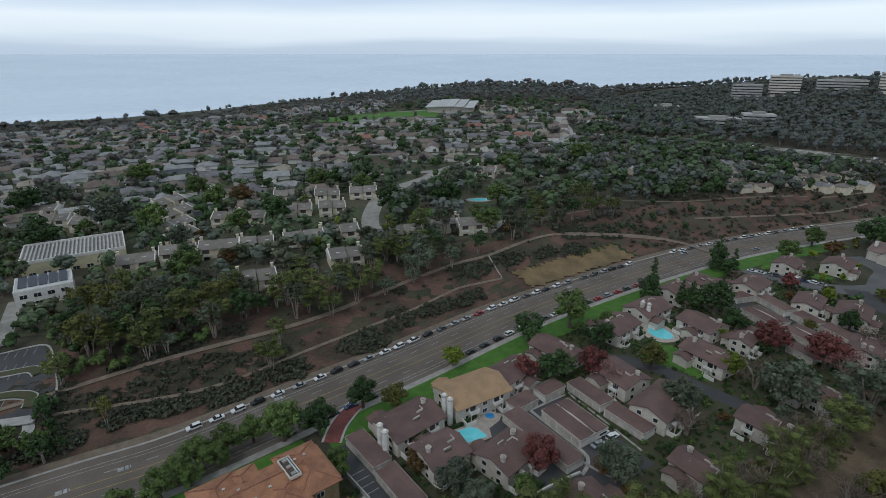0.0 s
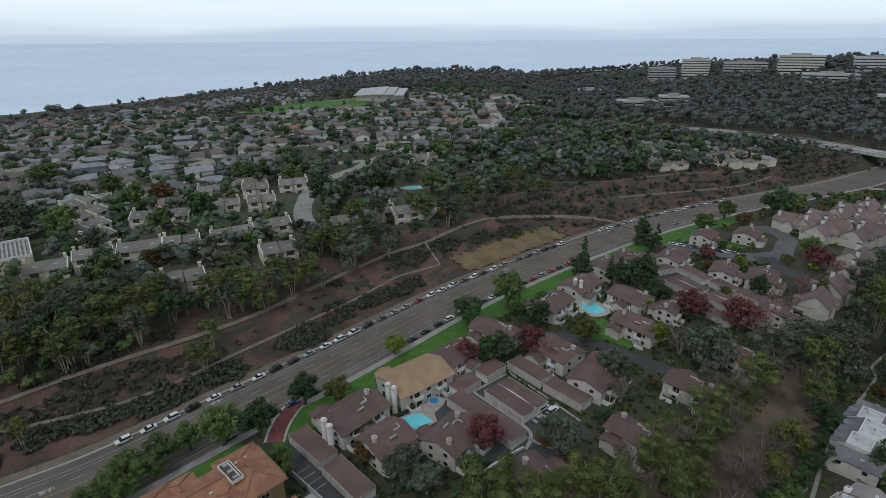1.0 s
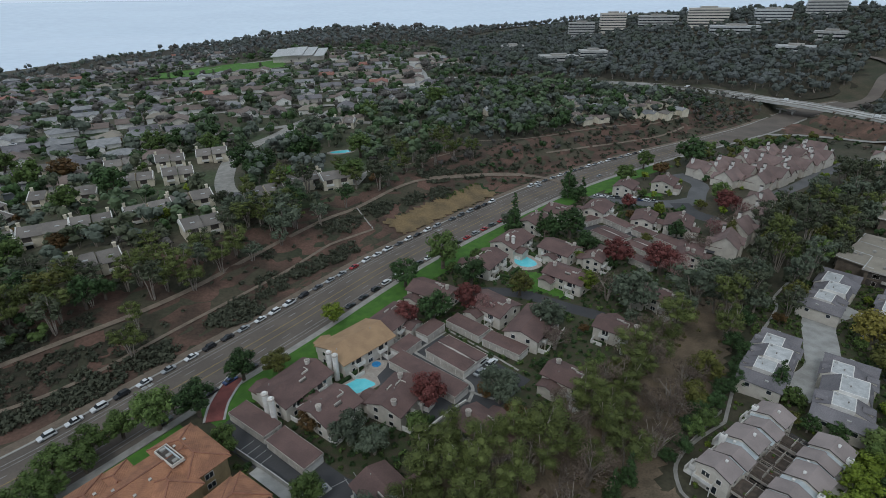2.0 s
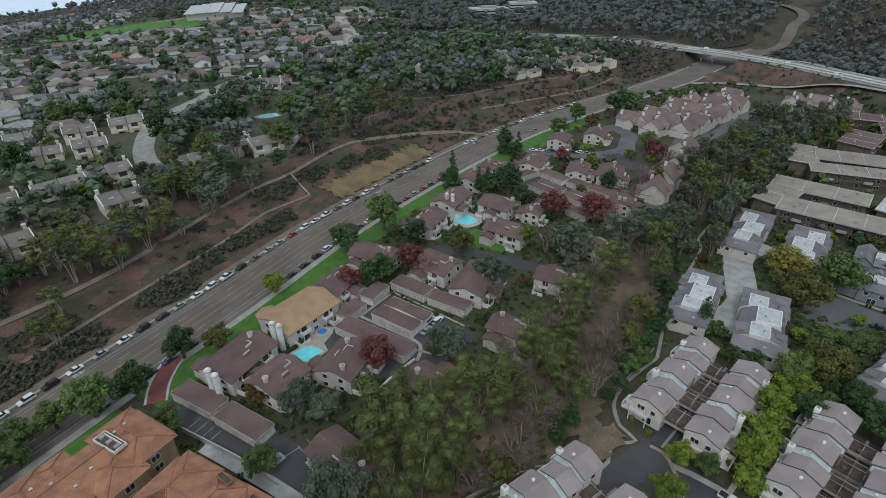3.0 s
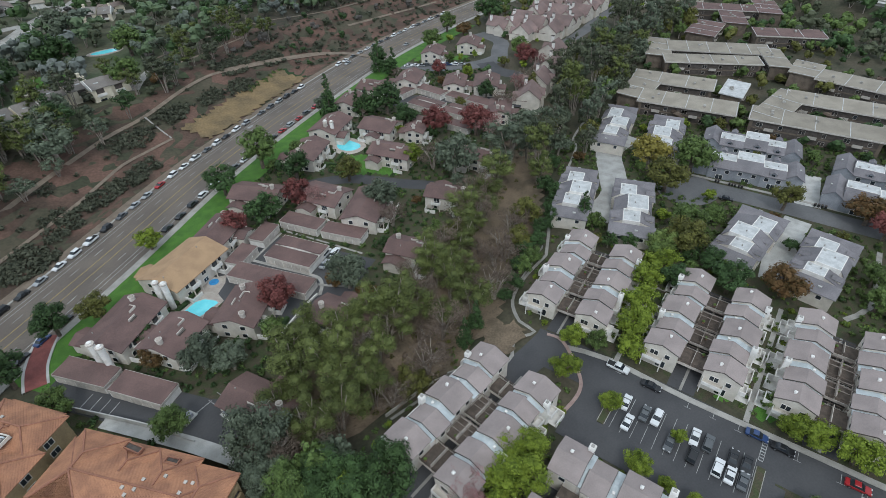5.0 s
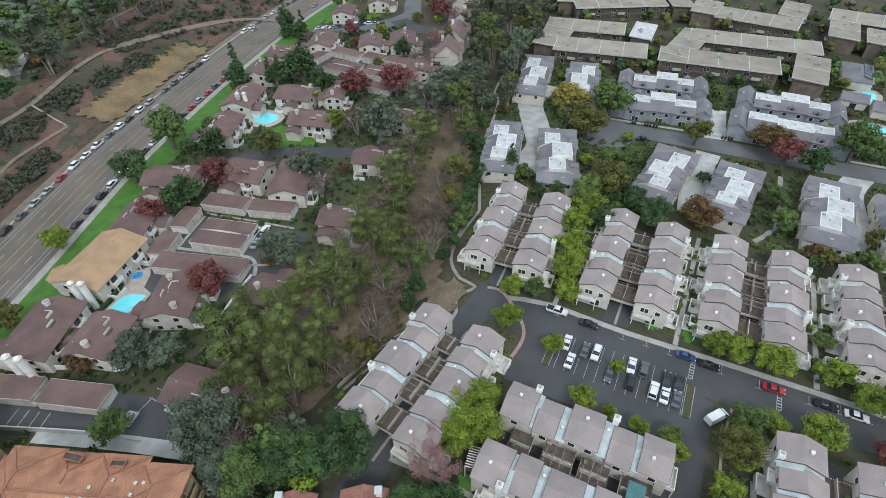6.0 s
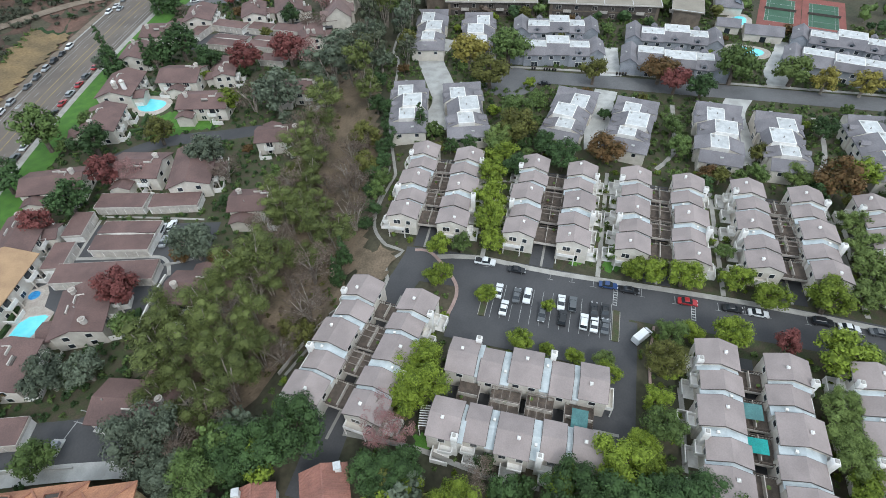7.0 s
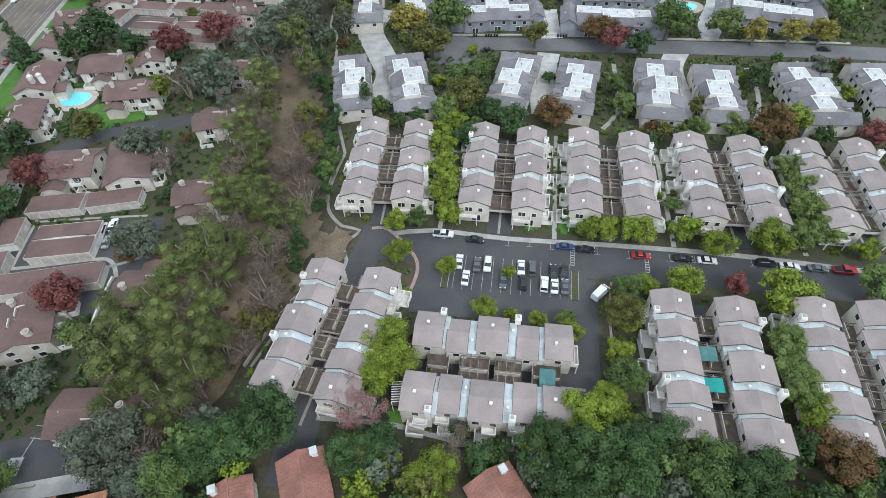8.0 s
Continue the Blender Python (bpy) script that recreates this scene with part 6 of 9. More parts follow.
wall_run("garden_wall", [(-24, 104), (-9, 86), (5.5, 64.8)], 1.8, M_CONCPALE, "pale block wall beside the orange building")
wall_run("garden_wall", [(30.5, 63.5), (44, 64.5), (58, 61)], 1.2, M_CONC, "low concrete wall beside the gully")
wall_run("garden_wall", [(76, 73.5), (86, 78), (98, 83.5)], 1.0, M_CONC, "low concrete wall beside the gully")
wall_run("retaining_wall", [(34.8, 105.6), (28.1, 102.2), (20, 97)], 0.7, M_WHITE, "white ramp wall by the court", 0.4)
ribbon("service_path", [(-19.5, 97.5), (-13.2, 89.7), (-6.2, 80.8), (0.8, 71)], 1.7, 0.3, M_CONCPALE, "pale concrete service path by the block wall", "path", level=0.0)
ribbon("kerb_lip", [(73.9, 57.6), (75.2, 53.5), (71.0, 44.5), (67, 41), (60.3, 39.6)], 0.4, 0.2, M_BRICKPALE, "faded pink brick kerb", "kerb", level=0.0, step=1, thick=0.2)
wall_run("retaining_wall", [(82, -0.6), (73, -2.6), (60.4, -7.0), (55, -8.5)], 0.5, M_BRICKPALE, "low faded brick kerb wall", 0.5)

# ---- pink-roofed cluster, houses of the mesa and far buildings ----
ROOF_KINDS = [M_SUBGREY, M_ROOFDARK, M_SUBBROWN, M_SUBGREY, M_SUBBROWN, M_ROOFDARK, M_GRAVELROOF, M_SUBGREY, M_SUBBROWN, M_ROOFDARK, M_CLAYRED, M_SUBGREY]


def house_kind(k, two=False, roof=None, m_wall=None, label="", category="house", base=None):
    """One house, built once; copies share its meshes."""
    rnd = random.Random(900 + k)
    ln, w, h = rnd.uniform(13, 18), rnd.uniform(8.5, 11), (5.2 if two else 2.9) + rnd.uniform(0, 0.4)
    m_roof = roof or ROOF_KINDS[k % len(ROOF_KINDS)]
    m_wall = m_wall or rnd.choice((M_WHITE, M_WHITE, M_WHITE, M_STUCCO, M_FASCIA, M_GREYWALL))
    hs = thing("house", pose(0, 0, -300), label, category)
    if k % 3 == 0:
        walls, roofs = Shape().box(-ln / 2, -w / 2, -2, ln / 2, w / 2, h), hip(-ln / 2, ln / 2, w / 2, h, w * 0.19, over=0.6)
    else:
        walls, roofs = gable_wall(-ln / 2, ln / 2, w / 2, -2, h, w * 0.2), gable(-ln / 2 - 0.5, ln / 2 + 0.5, w / 2, h + 0.03, w * 0.2, over=0.6)
    # cross wing
    g = rnd.choice((-1, 1))
    wl_, ww = rnd.uniform(5, 7), rnd.uniform(3.0, 3.6)
    turn = pose(g * ln * 0.26, 0, 0, 0, 0, -90 if k % 2 else 90)
    for body, extra in ((walls, gable_wall(w / 2 - 0.6, w / 2 + wl_, ww, -2, h - 0.2, ww * 0.42)), (roofs, gable(0.5, w / 2 + wl_ + 0.4, ww, h - 0.17, ww * 0.42, over=0.5))):
        n = len(body.v)
        body.v += [tuple(turn @ Vector(q)) for q in extra.v]
        body.f += [tuple(i + n for i in q) for q in extra.f]
    part("wall", walls, m_wall, hs)
    part("roof", roofs, m_roof, hs)
    cx = -g * ln * 0.3
    if not two:
        return hs
    part("chimney", Shape().box(cx - 0.45, w * 0.12, h, cx + 0.45, w * 0.12 + 0.9, h + w * 0.2 + 1.2), M_STUCCO, hs)
    part("window_band", Shape().box(-ln * 0.34, -w / 2 - 0.04, 3.3, -ln * 0.05, -w / 2 + 0.02, 4.6), M_GLASS, hs)
    return hs


def scatter_houses(kinds, spots, group, size=1.0, single=10 ** 6, clear=0.0):
    """Copies of the kinds on the spots; those past the first `single` are joined into one."""
    rnd = random.Random(77)
    far_v, far_f, far_i, far_m = [], [], [], {}
    for k, (x, y, a) in enumerate(spots):
        src = rnd.choice(kinds)
        m = pose(x, y, gz(x, y), 0, 0, a) @ Matrix.Diagonal((size, size, size, 1))
        claim(x, y, 13 * size, 10 * size, a)
        if clear:       # no trees towards the camera, so the house stays in its view
            r = math.hypot(x, y)
            claim(x - clear * x / r, y - clear * y / r, 17 * size, 1.2 * clear, math.degrees(math.atan2(-x, y)))
        if k < single:
            ob = copy_thing(src, m)
            ob["group"] = group
            continue
        for o in src.children:
            me = o.data
            n, slot = len(far_v), far_m.setdefault(me.materials[0], len(far_m))
            mm = m @ o.matrix_basis
            far_v += [tuple(mm @ q.co) for q in me.vertices]
            far_f += [tuple(i + n for i in q.vertices) for q in me.polygons]
            far_i += [slot] * len(me.polygons)
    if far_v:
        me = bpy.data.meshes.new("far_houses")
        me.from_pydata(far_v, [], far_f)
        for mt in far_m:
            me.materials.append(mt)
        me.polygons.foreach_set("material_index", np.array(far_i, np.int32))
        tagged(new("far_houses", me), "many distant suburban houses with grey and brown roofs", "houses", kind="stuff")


subs = []
for k in range(12):
    roof_words = ["weathered grey", "dark grey shingle", "dull brown shingle", "weathered grey", "dull brown shingle", "dark grey shingle", "tan gravel", "weathered grey", "dull brown shingle", "dark grey shingle", "red clay-tile", "weathered grey"][k]
    subs.append(house_kind(k, False, None, None, "single-storey suburban house with a %s roof" % roof_words))


def split_condo(k):
    """A pair of cream condominiums side by side: lopsided gables split by pale party walls, chimneys, skylights, balconies."""
    rnd = random.Random(500 + k)
    hs = thing("house", pose(0, 0, -300), "pair of cream condominiums with split grey-brown roofs and chimneys", "condominium")
    half = (8.6, 7.6, 9.4, 8.0)[k]
    for j, sx in enumerate((-1, 1)):
        x0, x1 = (-half, -0.2) if sx < 0 else (0.2, half)
        dy, dz = (0.0, 0.0) if j == k % 2 else (-1.8, 0.8)
        y0, y1, yr = -5.4 + dy, 5.4 + dy, 1.4 + dy + rnd.uniform(-1, 1)
        prof = [(y0, -3.0), (y1, -3.0), (y1, 4.9 + dz), (yr, 6.9 + dz), (y0, 4.6 + dz)]
        wall = part("wall", Shape().hull([(x1, y, z) for y, z in prof][::-1], [(x0, y, z) for y, z in prof][::-1]), M_CREAM, hs)
        roof = Shape()
        for q, (ye, ze) in ((-1, (y0 - 0.5, 4.42 + dz)), (1, (y1 + 0.5, 4.65 + dz))):
            ring = [(x0, yr, 6.92 + dz), (x1, yr, 6.92 + dz), (x1, ye, ze), (x0, ye, ze)]
            if q > 0:
                ring = ring[::-1]
            roof.hull(ring, [(x, y, z + 0.16) for x, y, z in ring])
        rf = part("roof", roof, M_CONDOROOF, hs)
        xo = sx * half
        rim = [(y0 - 0.5, 4.0 + dz), (y1 + 0.5, 4.2 + dz), (y1 + 0.5, 5.1 + dz), (yr, 7.45 + dz), (y0 - 0.5, 4.9 + dz)]
        part("party_wall", Shape().hull([(xo + 0.18, y, z) for y, z in rim][::-1], [(xo - 0.18, y, z) for y, z in rim][::-1]), M_WHITE, hs, "pale coping wall on the roof's edge")
        cx, cy = xo - sx * 0.9, yr + 1.2
        ch = part("chimney", Shape().box(cx - 0.55, cy - 0.6, 4.5 + dz, cx + 0.55, cy + 0.6, 8.5 + dz).box(cx - 0.68, cy - 0.73, 8.3 + dz, cx + 0.68, cy + 0.73, 8.6 + dz), M_CREAM, hs)
        ux = (x0 + x1) / 2 + rnd.uniform(-1, 1)
        fz = 6.92 + dz - 2.5 * 0.5
        part("skylight", Shape().box(ux - 0.9, (y0 + yr) / 2 - 0.5, fz - 0.4, ux + 0.9, (y0 + yr) / 2 + 0.4, fz + 0.32), M_FLATWHITE, rf, "white roof skylight")
        # dark panel flush with the wall, drawn as the shade inside a balcony
        part("balcony_recess", Shape().box(ux - 2.0, y0 - 0.03, 2.3 + dz, ux + 1.2, y0 + 0.03, 4.3 + dz), M_TRIMSHADE, hs, "flat dark panel standing in for balcony shade")
        part("balcony_front", Shape().box(ux - 2.3, y0 - 1.3, 1.4 + dz, ux + 1.5, y0, 1.6 + dz).box(ux - 2.3, y0 - 1.3, 1.6 + dz, ux + 1.5, y0 - 1.18, 2.5 + dz), M_WHITE, hs)
        part("lower_window", Shape().box(ux - 1.6, y0 - 0.04, -1.4, ux + 1.0, y0 + 0.02, 0.7), M_GLASS, hs)
        if sx > 0:
            part("end_window", Shape().box(xo - 0.02, -2.6 + dy, 2.6 + dz, xo + 0.21, -1.4 + dy, 3.9 + dz), M_GLASS, hs)
    return hs


cond = [split_condo(k) for k in range(4)]
far_cond = [house_kind(20 + k, True, (M_SUBBROWN, M_CONDOROOF, M_SUBGREY)[k], M_CREAM, "two-storey cream condominium with a grey-brown pitched roof", "condominium") for k in range(3)]
def steep_home(k, m_roof, m_wall, label, category):
    """A tall narrow townhouse with crossed pointed gables and white chimneys, built once."""
    rnd = random.Random(700 + k)
    hs = thing("house", pose(0, 0, -300), label, category)
    h = 4.6 + 0.6 * (k % 2)
    walls = gable_wall(-5.6, 5.6, 4.6, -2, h, 3.6)
    roofs = gable(-6.0, 6.0, 4.6, h + 0.03, 3.6, over=0.4)
    for u, w2, ln2, dz in ((-2.6, 2.7, 6.2, -0.9), (3.0, 2.2, 5.6, -0.4)):
        turn = pose(u, 0, 0, 0, 0, -90 if (k + (u > 0)) % 2 else 90)
        for body, extra in ((walls, gable_wall(1.0, ln2, w2, -2, h + dz, w2 * 0.85)), (roofs, gable(0.4, ln2 + 0.35, w2, h + dz + 0.03, w2 * 0.85, over=0.35))):
            n = len(body.v)
            body.v += [tuple(turn @ Vector(q)) for q in extra.v]
            body.f += [tuple(i + n for i in q) for q in extra.f]
    part("wall", walls, m_wall, hs)
    part("roof", roofs, m_roof, hs)
    for cx, cy in ((4.2, 2.2), (-4.6, -2.0))[:1 + k % 2]:
        ch = part("chimney", Shape().box(cx - 0.55, cy - 0.55, h - 1, cx + 0.55, cy + 0.55, h + 4.4), M_WHITE, hs)
        part("chimney_cap", Shape().box(cx - 0.7, cy - 0.7, h + 4.4, cx + 0.7, cy + 0.7, h + 4.65), M_TRIMSHADE, ch)
    part("window", Shape().box(-0.6, -4.66, 3.2, 1.2, -4.58, 4.8), M_GLASS, hs)
    return hs


pink = [steep_home(k, M_ROOFPINK, M_STUCCO, "beige townhouse with steep dusty pink gabled roof", "townhouse") for k in range(4)]
rnd = random.Random(5)
spots = []
for i in range(10):
    for j in range(4):
        u, v = i * 14.6 + 6 * (j % 2), j * 12.4
        x, y = 214 + u * 0.945 - v * 0.33, 213 + u * 0.33 + v * 0.945
        if y > 258 + 0.22 * (x - 250) + (x > 330) * -8 or x > 352 or x + y < 446 or (x < 223 and y > 205) or (x > 318 and j == 0):
            continue
        spots.append((x + rnd.uniform(-1.2, 1.2), y + rnd.uniform(-1.0, 1.0), 19 + 90 * ((i + j) % 2) + rnd.uniform(-4, 4)))
for x, y, a in ((227, 251, 110), (206, 187, 20), (170, 165, 40), (187, 176, 30), (218, 198, 20), (346, 234, 20), (358, 226, 110), (352, 214, 20), (366, 212, 20)):
    spots.append((x, y, a))
scatter_houses(pink, spots, "pink-roofed townhouses", 1.14)
ribbon("lane", [(196, 216), (206, 227), (216, 238), (216, 258)], 4.6, 0.1, M_OLDASPHALT, "asphalt court among pink-roofed townhouses", "lane", level=0.0)
ribbon("lane", [(222, 206), (244, 212), (268, 220), (292, 230), (330, 243), (349, 248)], 3.6, 0.1, M_OLDASPHALT, "asphalt lane among pink-roofed townhouses", "lane")
CONDOS = [(-182, 335, 70), (-166, 312, 70), (-152, 288, 72), (-141, 268, 72), (-74, 328, 12), (-52, 334, 8), (-103, 342, 15), (-86, 301, 10), (-66, 303, 12), (-126, 296, 5), (-110, 291, 5),
          (-53.7, 258, 20), (-69, 246, 22), (-44, 220.5, 22), (-90, 240.5, 18), (-109.5, 243, 14), (-75.4, 195.5, 24), (-146.4, 234, 22), (-130.6, 243.5, 22), (-20, 255, 18), (-1.5, 267.5, 16), (14.5, 266.5, 14),
          (33, 398, -18), (-149, 361, 8), (-230, 300, 12), (-208, 295, 10), (-250, 318, 10)]
front = [q for q in CONDOS if side_of(ROAD_S, np.array([q[0]]), np.array([q[1]]))[0] < 125 and q[0] > -125]
scatter_houses(cond, front, "cream condominiums on the mesa", 1.0, clear=3.5)
scatter_houses(cond, [q for q in CONDOS if q not in front], "cream condominiums on the mesa", 1.0, clear=10)
for x, y in ((-36, 258), (-40, 272), (-42, 290), (-42, 306), (-38, 322), (-31, 342), (-22, 360), (-12, 380), (0, 400)):
    claim(x, y, 16, 18, 60)
patch("street_end", [(-35 + 8.0 * math.cos(a), 266 + 6 * math.sin(a)) for a in [k * math.pi / 10 for k in range(20)]], gz(-35, 266) - 0.6, gz(-35, 266) + 0.42, M_OLDASPHALT, "round asphalt end of the concrete street", "street")
ribbon("lane", [(-30, 265), (-22, 267), (-13, 271), (3, 280), (14, 286), (25, 290)], 2.6, 0.45, M_OLDASPHALT, "asphalt lane behind the condominiums", "lane")
ribbon("drive", [(24, 262), (27, 269), (32, 278), (39, 287)], 2.4, 0.4, M_CONC, "concrete drive beside a condominium", "drive")
drape("lawn", [(-18, 296), (4, 291), (10, 306), (-12, 312)], 0.3, M_LAWN, "mown lawn among dark trees", "lawn", cell=2.5)
claim(-31, 251, 30, 12, 20)
claim(6, 253, 34, 8, 14)
claim(23, 310, 22, 60, 0)
spots = []
for i in range(8):
    for j in range(5):
        x, y = 186 + i * 16 + j * 4 + rnd.uniform(-3, 3), 350 + i * 2.6 + j * 19 + rnd.uniform(-3, 3)
        if y > 446 - abs(x - 250) * 0.75 or rnd.random() < 0.15:
            continue
        spots.append((x, y, 20 + 90 * ((i + j) % 2) + rnd.uniform(-10, 10)))
for x, y in ((228, 539), (115, 451), (96, 440), (43, 416), (180, 520), (150, 405), (130, 388)):
    spots.append((x, y, 20 + rnd.uniform(-20, 20)))
scatter_houses(far_cond, spots, "cream condominiums by the highway", 0.74, clear=3)
# suburb on the mesa: curving rows of houses along streets
for row in range(1, 17, 2):
    rr = 360 + row * 33 + (row // 2) * 9 + 21
    pts = [(rr * math.sin(a), rr * math.cos(a)) for a in np.linspace(-0.72, 0.22, 12) if rr * math.cos(a) > 330]
    ribbon("street", pts, 4.5, 0.5, M_CONC, "grey residential street between suburban houses", "street", step=10)
spots = []
for row in range(21):
    rr = 360 + row * 33 + (row // 2) * 9
    n = int(rr * 1.05 / 25)
    for k in range(n):
        a = -0.72 + 1.05 * (k + 0.5 * (row % 2)) / n
        x, y = rr * math.sin(a) + rnd.uniform(-3, 3), rr * math.cos(a) + rnd.uniform(-4, 4)
        if y < 300 or (row > 13 and x > -90) or (row < 3 and x > -60) or (x > 140 and row < 10) or x > 240 or (-290 < x < 20 and 780 < y < 900):
            continue
        if rnd.random() < 0.14:
            continue
        spots.append((x, y, math.degrees(-a) + rnd.choice((0, 0, 0, 90)) + rnd.uniform(-9, 9)))
spots.sort(key=lambda q: q[0] ** 2 + q[1] ** 2)
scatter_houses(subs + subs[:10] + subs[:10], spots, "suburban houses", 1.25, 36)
for src in subs + cond + far_cond + pink:
    for o in (*src.children_recursive, src):
        bpy.data.objects.remove(o)

# school hall and offices at the edge of the mesa
sch = thing("school_hall", pose(-181, 243, gz(-181, 243) - 1.5, 0, 0, 32), "pale yellow school hall with a slatted white roof", "school")
part("wall", Shape().box(-21, -14, -3, 21, 14, 8), M_PALEYELLOW, sch)
part("roof_deck", Shape().box(-20.6, -13.6, 8, 20.6, 13.6, 8.15), M_CONC, sch)
slat_me = Shape().box(-0.35, -13, 8.2, 0.35, 13, 8.9).mesh("slat")
for k in range(24):
    sl = part("slat", slat_me, M_CONCPALE, sch)
    sl.location.x = -19 + k * 1.65
part("parapet", Shape().box(-21.2, -14.2, 7.8, 21.2, -13.7, 9.2).box(-21.2, 13.7, 7.8, 21.2, 14.2, 9.2).box(-21.2, -13.7, 7.8, -20.7, 13.7, 9.2).box(20.7, -13.7, 7.8, 21.2, 13.7, 9.2), M_WHITE, sch)
for k in range(7):
    window(sch, -17 + k * 5.6, -14, 2.5, 2.6, 1.6, "y-")
claim(-181, 243, 46, 32, 32)
off = thing("white_office", pose(-168, 203, gz(-166, 203) - 1.0, 0, 0, 35), "white office building with solar panels on its roof", "office building")
part("wall", Shape().box(-10, -9, -3, 10, 9, 8), M_WHITE, off)
part("roof_deck", Shape().box(-9.7, -8.7, 8, 9.7, 8.7, 8.1), M_FLATWHITE, off)
for k in range(5):
    part("solar_panel", Shape().hull([(-8.5 + k * 3.5, -6, 8.3), (-5.6 + k * 3.5, -6, 8.3), (-5.6 + k * 3.5, 6, 8.9), (-8.5 + k * 3.5, 6, 8.9)], [(-8.5 + k * 3.5, -6, 8.4), (-5.6 + k * 3.5, -6, 8.4), (-5.6 + k * 3.5, 6, 9.0), (-8.5 + k * 3.5, 6, 9.0)]), M_SOLAR, off)
for k in range(4):
    for z in (2.0, 5.4):
        window(off, -7 + k * 4.6, -9, z, 2.4, 1.6, "y-")
        window(off, 10, -6 + k * 4, z, 2.0, 1.6, "x+")
claim(-166, 203, 24, 22, 35)
LOT = [(-190, 136), (-150, 154), (-138.7, 159.3), (-132, 154), (-128, 148.4), (-124, 144), (-121.5, 140.7), (-119, 137), (-117.6, 134.7), (-116, 132), (-115.6, 129.9), (-115, 125.1), (-122.5, 123.3), (-128, 122), (-150, 112), (-190, 100)]
drape("parking_lot", LOT, 0.14, M_ASPHALT, "dark asphalt parking lot with white bays", "parking lot", cell=1.2)
ribbon("lot_kerb", [(-150, 154.3), (-138.7, 159.6), (-131, 153.5), (-127.2, 148.2), (-120.8, 140.6), (-116.8, 134.4), (-114.9, 129.5), (-114.4, 125.6)], 0.3, 0.3, M_CONCPALE, "pale kerb round the parking lot", "kerb", step=1.5, thick=0.4)
ribbon("lot_apron", [(-126, 120.5), (-121, 121.8), (-115.5, 123.2)], 2.0, 0.3, M_CONCPALE, "pale concrete apron at the lot's exit", "drive", step=1.5, thick=0.3)
ribbon("lot_apron", [(-117, 122.5), (-115.2, 119.6), (-114.6, 117)], 1.5, 0.3, M_CONCPALE, "pale concrete apron at the lot's exit", "drive", step=1.0, thick=0.3)
for k, pts in enumerate(([(-148, 140), (-138.2, 142.5), (-131.3, 144.2), (-127, 141.5)], [(-140, 128), (-130, 132), (-122.5, 131.5), (-120.6, 127.5)])):
    ribbon("lot_island", pts, 1.6, 0.34, M_BED, "planted island in the parking lot", "planting bed", step=1.5, thick=0.3)
    for side in (1.75, -1.75):
        ribbon("lot_kerb", pts, 0.18, 0.36, M_CONCPALE, "pale kerb round a planted island", "kerb", step=1.5, shift=side, thick=0.4)
bay2 = Shape().box(-2.4, -0.07, 0, 2.4, 0.07, 0.02).mesh("bay_line")
bay2.materials.append(M_PAINT)
for x0, y0, n_ in ((-151, 150.5, 6), (-146, 137.0, 6), (-143, 143.5, 4), (-139, 125.2, 5)):
    for k in range(n_):
        x, y = x0 + k * 2.5, y0 + k * 1.05
        ob = new("bay_line", bay2)
        ob.matrix_basis = pose(x, y, gz(x, y) + 0.22, 0, 0, 112)
        tagged(ob, "white painted parking bay line", "road marking", "parking bay lines", "structure")
ribbon("lot_lane", [(-176, 196), (-169, 184), (-160, 170), (-152, 160)], 2.6, 0.3, M_CONC, "pale lane from the offices to the lot", "drive", step=2)

dome = thing("sports_pavilion", pose(15, 850, gz(15, 850), 0, 0, -12), "broad pavilion with bright white tilted roof sheets", "pavilion")
part("wall", Shape().box(-36, -22, -4, 36, 22, 7), M_STUCCO, dome)
for k in range(5):
    x0, x1 = -38 + k * 15.2, -38 + (k + 1) * 15.2
    lift = (0, 1.6, 2.6, 2.0, 0.4)[k]
    ring = [(x0 + 0.3, -27, 6.2 + 0.6 * lift), (x1 - 0.3, -27, 6.6 + 0.6 * lift), (x1 - 0.3, 26, 12.5 + lift), (x0 + 0.3, 26, 12.0 + lift)]
    part("roof_sheet", Shape().hull(ring, [(px, py, pz + 0.8) for px, py, pz in ring]), M_FLATWHITE, dome, "white tilted roof sheet")
part("back_wall", Shape().box(-36, 21.9, 6, 36, 23, 12), M_STUCCO, dome)
claim(13, 800, 90, 60, 0)


def office(x, y, ang, ln, w, floors, m_wall, label):
    o = thing("office_building", pose(x, y, gz(x, y), 0, 0, ang), label, "office building", "far office buildings")
    h = floors * 3.8
    part("core", Shape().box(-ln / 2 + 0.6, -w / 2 + 0.6, -4, ln / 2 - 0.6, w / 2 - 0.6, h), M_GLASS, o)
    slab = Shape().box(-ln / 2, -w / 2, -4, ln / 2, w / 2, 0.6).mesh("floor_band")
    band = Shape().box(-ln / 2, -w / 2, -1.2, ln / 2, w / 2, 1.2).mesh("floor_band")
    part("plinth", slab, m_wall, o)
    for k in range(1, floors + 1):
        b_ = part("floor_band", band, m_wall, o)
        b_.location.z = k * 3.8
    part("plant_room", Shape().box(-ln * 0.2, -w * 0.25, h + 0.7, ln * 0.2, w * 0.25, h + 3.4), M_CONC, o)
    claim(x, y, ln, w, ang)
    r = math.hypot(x, y)
    claim(x - 16 * x / r, y - 16 * y / r, ln * 0.9, 22, math.degrees(math.atan2(-x, y)))


